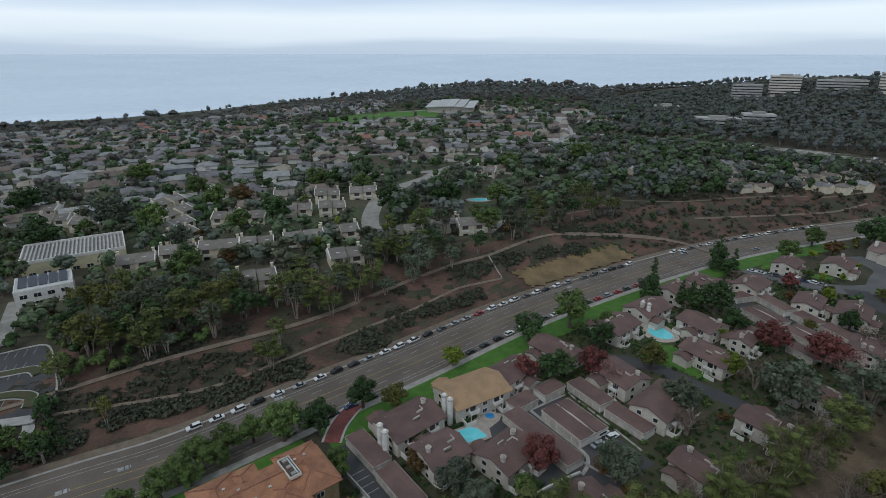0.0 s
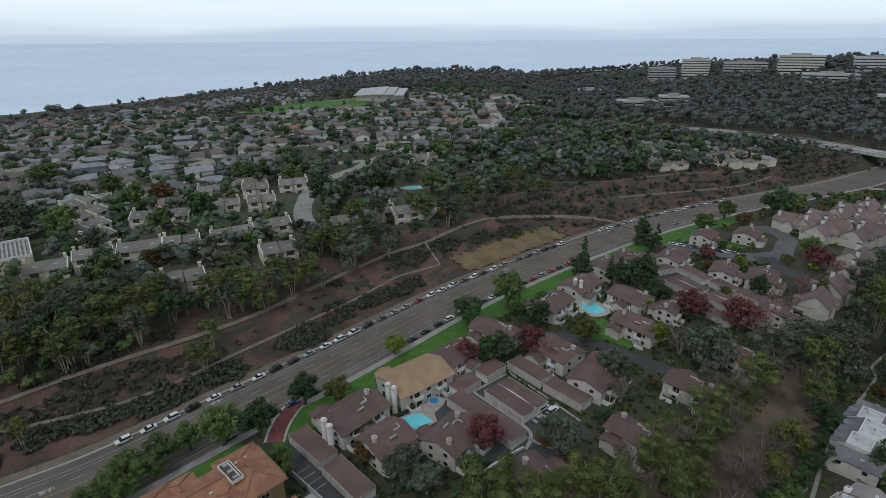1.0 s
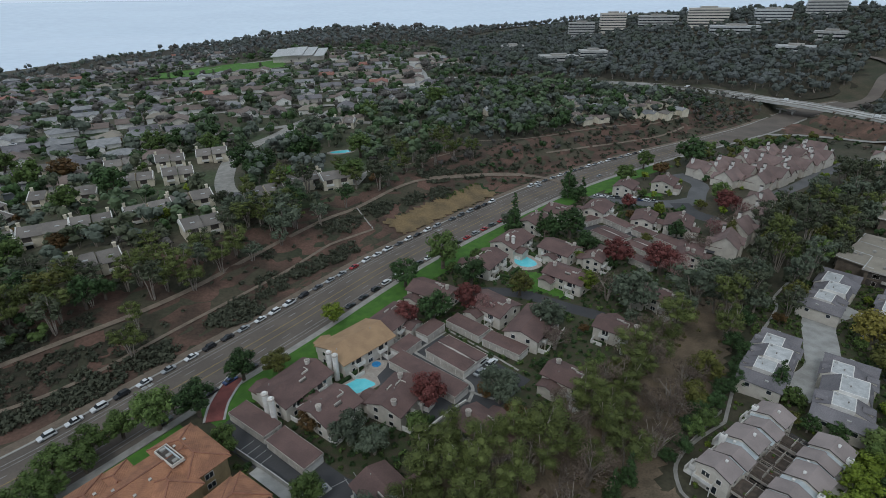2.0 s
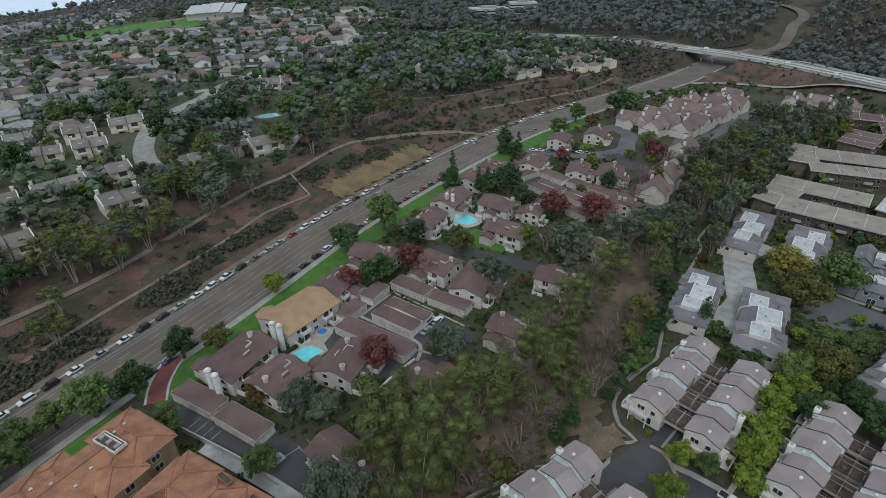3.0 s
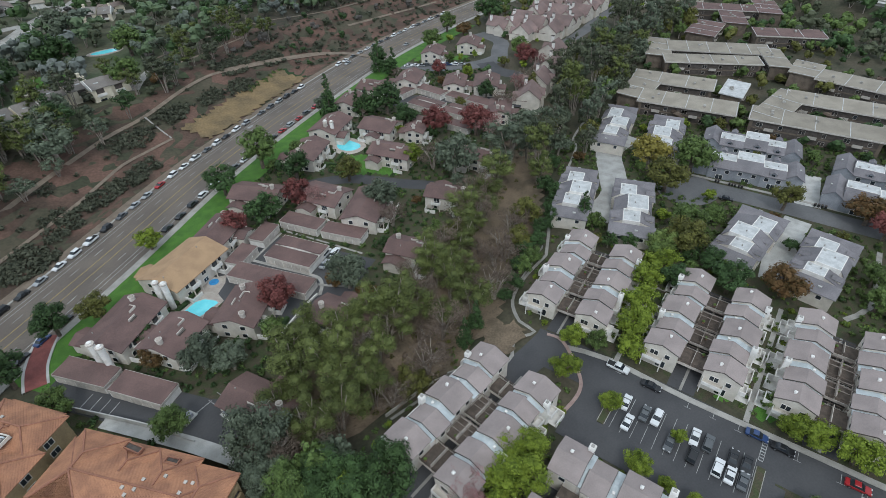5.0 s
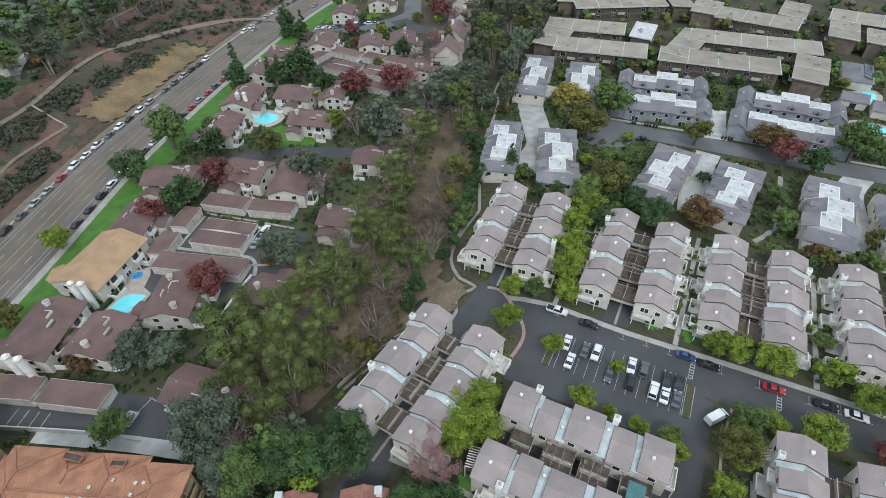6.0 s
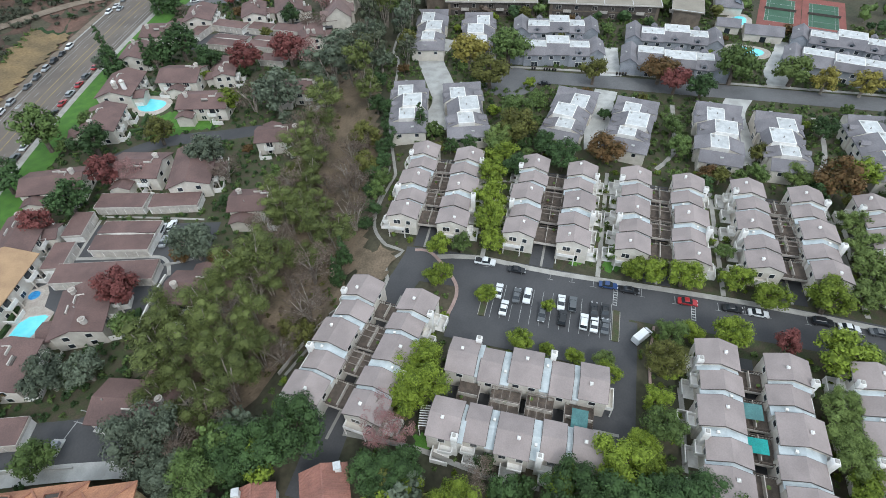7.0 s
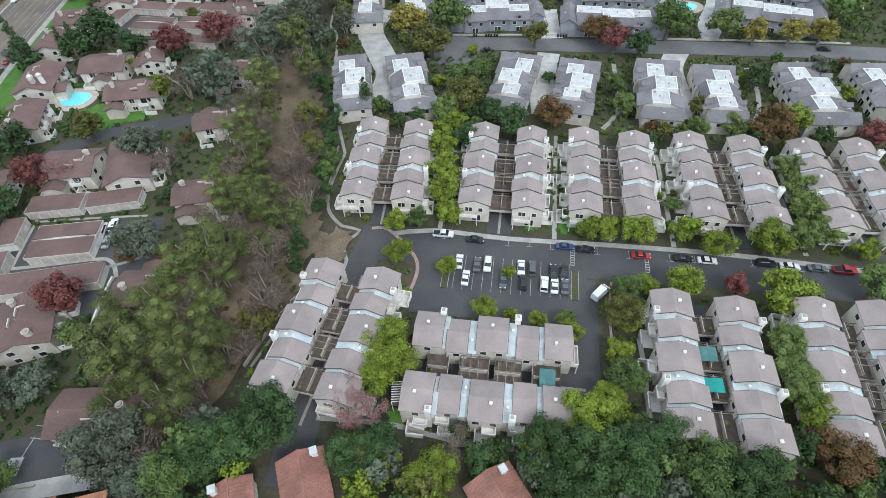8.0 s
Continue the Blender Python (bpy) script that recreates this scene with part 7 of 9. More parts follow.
for x, y, a, ln, w, fl, m_ in ((462, 835, -22, 40, 20, 6, M_CONCPALE), (518, 835, -25, 40, 20, 7, M_STUCCO), (575, 795, -30, 60, 22, 4, M_CONCPALE), (618, 735, -35, 56, 24, 6, M_STUCCO),
                               (600, 655, -38, 66, 26, 2, M_FLATWHITE), (668, 665, -40, 46, 22, 4, M_FLATWHITE), (715, 625, -45, 46, 24, 5, M_CONCPALE), (330, 648, -15, 48, 24, 2, M_CONCPALE), (374, 640, -20, 34, 22, 3, M_CONCPALE),
                               (326, 792, -15, 34, 18, 2, M_CONCPALE), (566, 520, -50, 40, 22, 1, M_FLATWHITE), (625, 530, -50, 36, 24, 2, M_CONCPALE)):
    office(x, y, a, ln, w, fl, m_, "far pale concrete office building with window bands")

claim(-100, 770, 190, 60, -10)
drape("lawn", [(-190, 825), (-12, 785), (-12, 850), (-190, 890)], 0.9, M_LAWN, "green playing field beyond the suburb", "lawn", cell=12, seed=20)

# ---- trees ----
def leaf_cloud(rnd, balls, count, size, flat=1.0):
    """Many small leaf triangles spread over a set of clumps (x, y, z, radius), thicker at the skin."""
    v, f = [], []
    tot = sum(b[3] ** 2 for b in balls)
    for bx, by, bz, br in balls:
        for _ in range(max(6, int(count * br * br / tot))):
            u, th = rnd.uniform(-0.75, 1), rnd.uniform(0, 2 * math.pi)
            r = br * (0.72 + 0.36 * rnd.random())
            q = math.sqrt(1 - u * u)
            p = Vector((bx + r * q * math.cos(th), by + r * q * math.sin(th), bz + r * u * flat))
            out = Vector((q * math.cos(th), q * math.sin(th), u + 0.35))
            a = Vector((rnd.uniform(-1, 1), rnd.uniform(-1, 1), rnd.uniform(-1, 1))).cross(out).normalized()
            b = (out.cross(a).normalized() + out.normalized() * rnd.uniform(-0.7, 0.7)).normalized()
            s = size * rnd.uniform(0.6, 1.35)
            n = len(v)
            v += [tuple(p - a * s * 0.55), tuple(p + a * s * 0.55), tuple(p + b * s * 0.85 + a * rnd.uniform(-0.2, 0.2) * s)]
            f.append((n, n + 1, n + 2))
    return v, f


def limb(sh, pts, r0, r1, k=5):
    """A tapered bent limb through points."""
    n0 = len(sh.v)
    for i, p in enumerate(pts):
        r = r0 + (r1 - r0) * i / (len(pts) - 1)
        for j in range(k):
            sh.v.append((p[0] + r * math.cos(2 * math.pi * j / k), p[1] + r * math.sin(2 * math.pi * j / k), p[2]))
    for i in range(len(pts) - 1):
        for j in range(k):
            a, b = n0 + i * k + j, n0 + i * k + (j + 1) % k
            sh.f.append((a, b, b + k, a + k))


def tree_meshes(kind, seed, count):
    """Trunk and crown for a tree one unit in crown radius; kinds differ in height, clumps and gaps."""
    rnd = random.Random(seed)
    trunk, balls = Shape(), []
    if kind == "gum":        # tall, open, several leaning stems with flat caps of leaves
        for j in range(4):
            a0 = j * 1.57 + rnd.uniform(-0.5, 0.5)
            dx, dy = rnd.uniform(0.25, 0.75) * math.cos(a0), rnd.uniform(0.25, 0.75) * math.sin(a0)
            top = rnd.uniform(2.3, 3.2)
            pts = [(0.15 * dx, 0.15 * dy, -0.25), (dx * 0.35, dy * 0.35, top * 0.4), (dx * 0.75, dy * 0.75, top * 0.75), (dx, dy, top)]
            limb(trunk, pts, 0.042, 0.014)
            for i in range(6):
                a, d = rnd.uniform(0, 6.28), rnd.uniform(0.05, 0.5)
                z = top * (1.02 - 0.07 * i) - 0.5 * d
                e = (dx + d * math.cos(a), dy + d * math.sin(a), z)
                limb(trunk, [(dx * 0.7, dy * 0.7, z - 0.5), e], 0.016, 0.006, 4)
                balls.append((*e, rnd.uniform(0.2, 0.4)))
        flat = 0.6
    elif kind == "cone":
        limb(trunk, [(0, 0, -0.3), (0, 0, 2.2), (0.03, 0, 4.3)], 0.1, 0.01)
        for i in range(26):
            z = 0.5 + 3.8 * i / 26
            r = 0.95 * (1 - i / 27) + 0.08
            for _ in range(2):
                a = rnd.uniform(0, 6.28)
                balls.append((r * 0.6 * math.cos(a), r * 0.6 * math.sin(a), z, r * 0.5 + 0.05))
        flat = 0.6
    elif kind == "bare":
        for _ in range(4):
            dx, dy = rnd.uniform(-0.5, 0.5), rnd.uniform(-0.5, 0.5)
            limb(trunk, [(0, 0, -0.2), (dx * 0.4, dy * 0.4, 0.7), (dx, dy, 1.5)], 0.07, 0.015)
            for _ in range(9):
                a, d = rnd.uniform(0, 6.28), rnd.uniform(0.3, 0.6)
                z = rnd.uniform(0.6, 1.3)
                e = (dx + d * math.cos(a), dy + d * math.sin(a), z + rnd.uniform(0.2, 0.7))
                limb(trunk, [(dx * z / 1.5, dy * z / 1.5, z), e], 0.022, 0.006, 3)
                balls.append((*e, rnd.uniform(0.12, 0.28)))
        flat = 0.9
    elif kind == "shrub":
        limb(trunk, [(0, 0, -0.2), (0.05, 0, 0.5)], 0.08, 0.03)
        for _ in range(9):
            a, d = rnd.uniform(0, 6.28), rnd.uniform(0, 0.65)
            balls.append((d * math.cos(a), d * math.sin(a), rnd.uniform(0.25, 0.6), rnd.uniform(0.3, 0.5)))
        flat = 0.8
    else:                    # round broadleaf with an uneven outline
        limb(trunk, [(0, 0, -0.25), (rnd.uniform(-0.05, 0.05), 0.03, 0.6), (rnd.uniform(-0.12, 0.12), rnd.uniform(-0.1, 0.1), 1.25)], 0.11, 0.05, 7)
        lob = [rnd.uniform(0, 6.28) for _ in range(2)]
        for i in range(36):
            a, d = rnd.uniform(0, 6.28), math.sqrt(rnd.random())
            d *= 0.76 + 0.10 * math.sin(2 * a + lob[0]) + 0.07 * math.sin(3 * a + lob[1])
            z = 1.12 + rnd.uniform(-0.38, 0.8) * (1.05 - d * d)
            e = (d * math.cos(a), d * math.sin(a), z)
            if d > 0.25 and i % 2:
                limb(trunk, [(0, 0, 0.6), (e[0] * 0.5, e[1] * 0.5, 0.6 + (z - 0.6) * 0.6), e], 0.05, 0.012, 4)
            balls.append((*e, rnd.uniform(0.16, 0.33)))
        flat = 0.85
    size = {"gum": 0.095, "cone": 0.14, "bare": 0.06, "shrub": 0.17}.get(kind, 0.115)
    v, f = leaf_cloud(rnd, balls, count, size * (1500 / count) ** 0.5, flat)
    me = bpy.data.meshes.new("crown")
    me.from_pydata(v, [], f)
    if kind in ("round", "shrub", "cone", "gum"):
        # an added inner body blocks light and keeps the sky from showing through
        core = Shape()
        core.v, core.f = list(v), list(f)
        for bx, by, bz, br in balls:
            n0, k = len(core.v), 6
            for zz, rr in ((-0.7, 0.36), (-0.05, 0.54), (0.36, 0.26)):
                for j in range(k):
                    w = 1 + rnd.uniform(-0.18, 0.18)
                    core.v.append((bx + br * rr * w * math.cos(j * math.pi / 3), by + br * rr * w * math.sin(j * math.pi / 3), bz + br * zz * flat))
            for i in range(2):
                for j in range(k):
                    a, b = n0 + i * k + j, n0 + i * k + (j + 1) % k
                    core.f.append((a, b, b + k, a + k))
            core.f.append(tuple(n0 + 2 * k + j for j in range(k)))
        me = core.mesh("crown")
    tm = trunk.mesh("trunk")
    return tm, me


SPECIES = {  # form, leaf, bark, height against radius, words, category
    "red": ("round", "red", M_BARK, 0.95, "crimson-leaved liquidambar tree in autumn colour", "tree"),
    "redbright": ("round", "red", M_BARK, 0.7, "bright red-leaved small garden tree", "tree"),
    "dred": ("round", "red", M_BARK, 0.8, "dark red-leaved tree beside townhouses", "tree"),
    "pink": ("bare", "pink", M_BARKPALE, 0.95, "half-bare tree with faded pink leaves", "tree"),
    "pinkbare": ("bare", "pink", M_BARKPALE, 0.85, "half-bare tree with pink leaves and pale twigs", "tree"),
    "bare": ("bare", "dry", M_BARKPALE, 1.1, "leafless grey-brown tree by a garden", "tree"),
    "dry": ("bare", "dry", M_BARKPALE, 0.9, "dry brown half-leafless tree", "tree"),
    "rust": ("round", "rust", M_BARK, 0.8, "rust-coloured broadleaf tree in autumn", "tree"),
    "gold": ("round", "gold", M_BARKPALE, 0.85, "yellow-gold broadleaf tree in autumn", "tree"),
    "dark": ("round", "dark", M_BARK, 0.9, "dense dark green broadleaf tree", "tree"),
    "darkgreen": ("round", "thicket", M_BARK, 0.85, "dense dark green tree in a thicket", "tree"),
    "green": ("round", "green", M_BARK, 0.9, "mid-green leafy broadleaf tree", "tree"),
    "olive": ("round", "olive", M_BARK, 0.9, "olive-green broadleaf tree with dense crown", "tree"),
    "grey": ("round", "grey", M_BARKPALE, 0.9, "grey-green tree with fine leaves", "tree"),
    "airy": ("round", "airy", M_BARK, 0.8, "light green broadleaf tree with airy crown", "tree"),
    "lime": ("round", "lime", M_BARK, 0.8, "yellow-green broadleaf tree with soft crown", "tree"),
    "gum": ("gum", "eucalyptus", M_BARKPALE, 0.78, "tall open eucalyptus with pale stems", "tree"),
    "greygum": ("gum", "grey", M_BARKPALE, 0.8, "tall grey-green eucalyptus with pale stems", "tree"),
    "conifer": ("cone", "dark", M_BARK, 1.0, "tall narrow dark green conifer", "tree"),
    "shrub": ("shrub", "green", M_BARK, 1.0, "rounded green garden shrub", "shrub"),
}
MESHES = {}


def tree_data(form, leaf, bark, variant, count):
    key = (form, leaf, variant, count)
    if key not in MESHES:
        tm, me = tree_meshes(form, sum(map(ord, form)) + 31 * variant, count)
        tm.materials.append(bark)
        me.materials.append(LEAF[leaf])
        MESHES[key] = (tm, me)
    return MESHES[key]


tree_rnd = random.Random(12)


def tree(species, x, y, radius, count=1300, group=""):
    form, leaf, bark, tall, words, cat = SPECIES[species]
    tm, me = tree_data(form, leaf, bark, tree_rnd.randrange(4), count)
    name = "shrub" if cat == "shrub" else "tree"
    t = thing(name, pose(x, y, gz(x, y), 0, 0, tree_rnd.uniform(0, 360)), words, cat, group)
    t.scale = (radius, radius * tree_rnd.uniform(0.88, 1.1), radius * tall * tree_rnd.uniform(0.92, 1.12))
    part("trunk", tm, bark, t)
    part("crown", me, LEAF[leaf], t)
    return t


PLACED = {
    "red": [(26.8, 145.3, 4.1), (48.7, 148.0, 4.7), (24.4, 106.2, 4.6), (115.4, 163.0, 5.6), (128.7, 152.9, 6.1), (199.0, 198.5, 5.4), (156.5, 216.7, 3.6), (89.5, -25.0, 2.8), (178.7, 24.0, 4.3)],
    "pink": [(169.5, 173.5, 4.6), (199.5, 191, 4.0), (52.2, 142.0, 4.2), (130.4, 145.9, 4.6), (31.9, 32.1, 3.1)],
    "rust": [(-6.4, 106.5, 3.1), (40.2, 105.7, 2.8), (131.6, 29.9, 5.2), (147.9, -27.2, 6.0), (137.6, 2.8, 2.8), (59.0, -44.9, 4.5), (182.6, 30.6, 5.7)],
    "dark": [(120, 100, 3.2), (114, 95.5, 3.0), (103, 89, 3.0), (84.5, 79.5, 2.8), (108.5, 90.5, 3.4), (97, 85, 3.0), (91.4, 85, 2.8), (132, 115, 4.2), (120, 105, 3.6), (36.2, 146.2, 6.1), (31.6, 171.4, 5.9), (54.8, 163.6, 5.9), (103.7, 195.9, 5.1), (110.8, 193.0, 7.2), (110.3, 177.6, 5.4), (138.3, 246.8, 5.1), (137.3, 233.5, 4.3),
             (154.5, 177.3, 4.9), (-24.1, 131.8, 5.2), (-34.5, 119.9, 5.8), (-6.3, 115.5, 2.9), (121.7, 39.3, 5.0), (111.9, 49.0, 4.2), (125.7, 47.1, 4.1),
             (46.5, -13.5, 4.4), (49.5, -17.6, 4.5), (178.9, 15.7, 5.1), (174.3, -21.1, 3.8), (152.6, 38.1, 2.3)],
    "green": [(-43.5, 117.5, 6.0), (-51.9, 116.9, 4.1), (-57.3, 113.1, 4.4), (-63, 107.4, 4.7), (-57.3, 107.4, 3.8), (-65.8, 102.5, 4.0), (-67.3, 97.2, 4.0), (-61.8, 101.1, 3.4), (-74, 93, 3.6), (49.0, 181.5, 7.2), (63.3, 179.4, 4.1), (-26.7, 104.8, 3.8), (-7.7, 85.0, 3.8), (205.5, 210.5, 5.2), (79.2, 47.2, 3.0),
              (148.7, 60.3, 3.1), (167.8, 81.1, 7.1), (96.2, 14.0, 2.3), (110.0, -8.1, 2.4)],
    "olive": [(-14.1, 131.3, 4.4), (70.3, 153.1, 4.9), (180, 174, 4.4), (190, 205, 2.6), (127.2, 56.8, 6.0), (151.4, 79.6, 7.0), (171.2, 49.9, 4.7), (71.6, -5.0, 4.4), (153.3, -7.3, 3.0)],
    "grey": [(70.3, 129.5, 5.9), (43.2, 102.4, 5.8), (102.2, 132.3, 7.7), (2.7, 98.9, 4.9), (8.2, 94.4, 4.6), (89.7, 210.3, 4.7), (5.8, 71.0, 7.4), (3.8, 61.9, 4.7), (185.4, -36.4, 4.4)],
    "dry": [(177, 168, 4.0), (184, 184, 3.6), (192, 181, 4.2), (176, 181, 3.0), (68.0, 119.9, 4.6), (98.6, 141.2, 5.4), (152.2, 163.3, 5.2)],
    "lime": [(165.4, 204.5, 3.0), (100.2, -19.7, 3.8), (71.9, -6.3, 2.6), (94.9, 149.5, 4.3), (102.1, 172.7, 3.3), (3.4, 154.8, 3.9), (76.3, 51.7, 3.1), (106.3, 53.3, 4.2), (114.1, 54.4, 4.7), (96.8, 48.7, 4.2), (90.1, 45.3, 4.1), (84.3, 41.0, 3.4),
             (67.9, 46.2, 3.4), (69.3, 34.4, 2.3), (74.3, 21.0, 1.7), (62.3, 21.8, 2.7), (63.6, 16.5, 1.7), (65.0, 10.8, 1.9), (64.4, 3.4, 2.6), (46.0, 36.6, 4.7), (41.9, 33.5, 5.0), (37.6, 34.2, 3.4)],
    "pinkbare": [(30.7, 36.8, 4.9)],
    "gold": [(159.8, 92.9, 6.1), (202.3, -17.9, 4.4), (206.1, -28.7, 4.2), (210.9, -38.0, 4.4)],
    "conifer": [(115.3, 83.9, 2.9), (89.0, 204.6, 4.1), (134.7, 240.2, 3.6), (138.8, 232.7, 3.2), (99.5, 199, 2.6), (102.5, 195.5, 2.8)],
    "greygum": [(126.9, 130.2, 7.4), (141.7, 138.3, 6.4), (118, 126, 5.0), (134, 128, 5.4)],
    "redbright": [(61.1, -41.6, 4.1)],
    "darkgreen": [(38.4, -5.8, 6.3), (38.2, 1.1, 5.2), (41.1, -13.6, 5.9), (48.5, -31.1, 5.7), (34.1, -5.2, 5.2), (25.3, 28.3, 4.6), (22.8, 31.3, 4.2), (32.8, 10.3, 3.5),
                  (21.7, 47.6, 6.2), (15.9, 50.4, 5.6), (11.8, 54.5, 5.7)],
    "bare": [(33.3, 15.9, 2.8)],
    "dred": [(157.0, -52.8, 5.2)],
}
PLACED_MORE = {
    "airy": [(94.4, -39.1, 3.2), (79.1, -35.2, 4.0), (73.2, -37.0, 4.4), (69.0, -38.7, 4.4), (111.0, -37.3, 4.1), (113.8, -41.3, 3.9), (134.5, -32.4, 3.9), (126.3, -34.8, 4.4), (119.8, -37.0, 4.6), (122.5, 60.3, 5.2), (147.6, -18.0, 4.1), (66.8, 5.4, 2.4), (202.3, -8.0, 6.6)],
    "green": [(193.8, 9.4, 7.4), (143.6, -8.8, 3.3), (79.9, -4.2, 3.4), (58.9, -9.2, 3.9), (100.7, -51.1, 4.6),
              (46.9, -24.7, 5.6), (6.1, 56.2, 5.1), (229.9, -43.0, 6.4), (153.8, 17.6, 3.8), (144.6, 12.8, 3.6), (119.4, 59.4, 3.4), (133.7, 59.9, 5.5)],
    "lime": [(93.0, 8.0, 3.1), (94.7, 4.4, 3.4), (96.6, -2.1, 3.7), (101.3, -12.4, 3.8), (104.7, -30.4, 4.8), (112.8, -50.1, 2.9), (156.4, -32.8, 4.7), (83.0, -7.9, 2.6), (85.3, -14.8, 3.8),
             (64.0, -6.5, 2.6), (54.3, -6.8, 2.7), (47.2, -4.5, 4.9), (49.9, -9.0, 3.4), (90.7, -33.7, 5.1), (65.0, -40.9, 3.8), (26.2, 16.8, 4.6), (24.4, 24.8, 3.0)],
}
PLACED_MESA = {
    "dark": [(-73.4, 171.5, 5.2), (-69, 176, 4.4), (-118.1, 226, 6.0), (-92.4, 283, 9), (-205.2, 254.7, 10), (-25, 288, 7.4), (-21, 300, 7), (-3, 322, 8.6), (-31, 299, 8.6), (6, 319, 7), (-72.3, 361, 8), (-60.6, 389, 9), (-257.7, 315.6, 10), (234.5, 270, 9)],
    "green": [(-109.6, 208.8, 7.6), (23, 267, 7.4), (-37, 249, 3.2), (-29, 247, 2.8), (34, 316, 8), (-56, 351.2, 7), (-87.1, 357.2, 8.6), (-202.5, 283.6, 5.2), (-159.4, 277.4, 9), (-231.8, 400.5, 10), (-146.2, 328.3, 9.4),
              (-171.6, 360.6, 8), (-109.1, 270.5, 7), (116.7, 443.3, 11), (54.2, 415.2, 8), (176.8, 252.4, 6), (202.8, 272.3, 5.6)],
    "grey": [(-4, 246.5, 5.4), (3, 243, 3.4), (-136.3, 255.8, 7), (-31, 228.4, 6), (-10.9, 216.5, 8), (10.2, 362, 9.6), (-190, 290, 11), (-246.6, 327, 10)],
    "rust": [(-97.1, 222.5, 4), (-136.6, 346.3, 8), (204.3, 258.1, 4.6)],
    "gum": [(-101, 168.3, 4.6), (-91.8, 163.5, 4.4), (-92, 168.5, 5.2), (-78.7, 164.7, 4.6), (-84.9, 168.4, 5.0), (-59.5, 182.7, 5.4), (-51.1, 180.5, 4.8), (-47.7, 183.5, 5.6), (-42.9, 181, 4.4),
            (-57.1, 150.6, 4.2), (-96, 148.3, 4.8), (-109.5, 168.1, 5.4), (-40.3, 197.2, 5.0), (-34.3, 191, 4.6), (-29.8, 201, 5.2), (-26, 222, 5.2), (-8, 236, 4.6)],
    "lime": [(-61.4, 234.7, 4.6), (-14.5, 273, 4.4)],
}
for table in (PLACED, PLACED_MORE, PLACED_MESA):
    for sp, rows in table.items():
        for x, y, r in rows:
            far = math.hypot(x, y)
            leaf_count = (7000 if r > 3.9 else 3600) if far < 92 else 2700 if far < 150 else 1800 if far < 220 else 1200
            tree(sp, x, y, r * (1.2 if sp in ("red", "rust", "lime", "gold", "pink") else 1.08), leaf_count)


def spread(ring, gap, seed, grow=0.0):
    """Random places in a ring of points, at least gap apart and clear of buildings and paving."""
    rnd = random.Random(seed)
    ring = np.array(ring, float)
    lo, hi = ring.min(0), ring.max(0)
    area = abs(sum(a[0] * b[1] - a[1] * b[0] for a, b in zip(ring, np.roll(ring, -1, 0)))) / 2
    out, cells = [], {}
    for _ in range(int(area / gap ** 2 * 3)):
        x, y = rnd.uniform(lo[0], hi[0]), rnd.uniform(lo[1], hi[1])
        c = False
        for (ax, ay), (bx, by) in zip(ring, np.roll(ring, -1, 0)):
            if (ay > y) != (by > y) and x < (bx - ax) * (y - ay) / (by - ay) + ax:
                c = not c
        if not c:
            continue
        k = (int(x // gap), int(y // gap))
        if any(np.hypot(x - p, y - q) < gap for i in (-1, 0, 1) for j in (-1, 0, 1) for p, q in cells.get((k[0] + i, k[1] + j), ())):
            continue
        if not free(x, y, grow):
            continue
        cells.setdefault(k, []).append((x, y))
        out.append((x, y))
    return out


def grove(ring, gap, seed, mix, size, count, group, grow=0.5):
    rnd = random.Random(seed + 1)
    for x, y in spread(ring, gap, seed, grow):
        tree(rnd.choice(mix), x, y, rnd.uniform(*size), count, group)


# the wooded gully
for x, y, r in ((26.1, 79.7, 6.4), (25.2, 72.4, 6.0), (31, 83.1, 6.4), (36.3, 77.1, 5.8), (20.8, 67.3, 6.0), (44.8, 80.9, 5.6), (17.8, 80.3, 5.8), (29.7, 68.5, 5.0), (23.6, 90, 5.2), (39.7, 87.1, 5.8), (86.0, 107.0, 6.4),
                (63.8, 95, 6.2), (50.5, 85.5, 6.6), (12, 76, 5.6), (64.4, 86.4, 5.8), (76, 98, 6.0), (83, 102, 5.6), (93, 107, 5.4), (70, 86, 4.8), (100, 113, 5.2), (56, 78.5, 5.0), (14, 68, 5.2), (70, 91, 5.6)):
    tree("gum", x + 0.6, y - 0.8, r * 0.95, 7000, "gully trees")
    claim(x, y, 5, 5, 0, 0.0)
claim(65, 69, 15, 11, 30)
for x, y, a in ((76, 84, 48), (82, 90.5, 46), (88.5, 96.5, 38), (96.5, 102, 32), (106.5, 108, 34), (117, 115, 35), (128.5, 123, 36), (139, 130, 35)):
    claim(x, y, 13, 8, a, 0.0)
claim(60, 63, 12, 8, 0)
for sp, x, y, r in (("dark", 73.9, 73.1, 2.6), ("dark", 79.0, 75.1, 3.0), ("green", 85.2, 78.4, 3.2), ("green", 90.9, 80.7, 3.2), ("bare", 83.0, 88.3, 4.4), ("bare", 75.8, 90.5, 4.0), ("bare", 69.4, 82.9, 3.6),
                    ("bare", 48.0, 76.4, 3.6), ("bare", 83.0, 95.0, 4.2), ("conifer", 61.8, 70.8, 2.4), ("conifer", 57.0, 69.0, 2.2), ("green", -6.7, 119.2, 2.4)):
    tree(sp, x, y, r, 2400)
    claim(x, y, 3 * r / 2, 3 * r / 2, 0, 0.0)
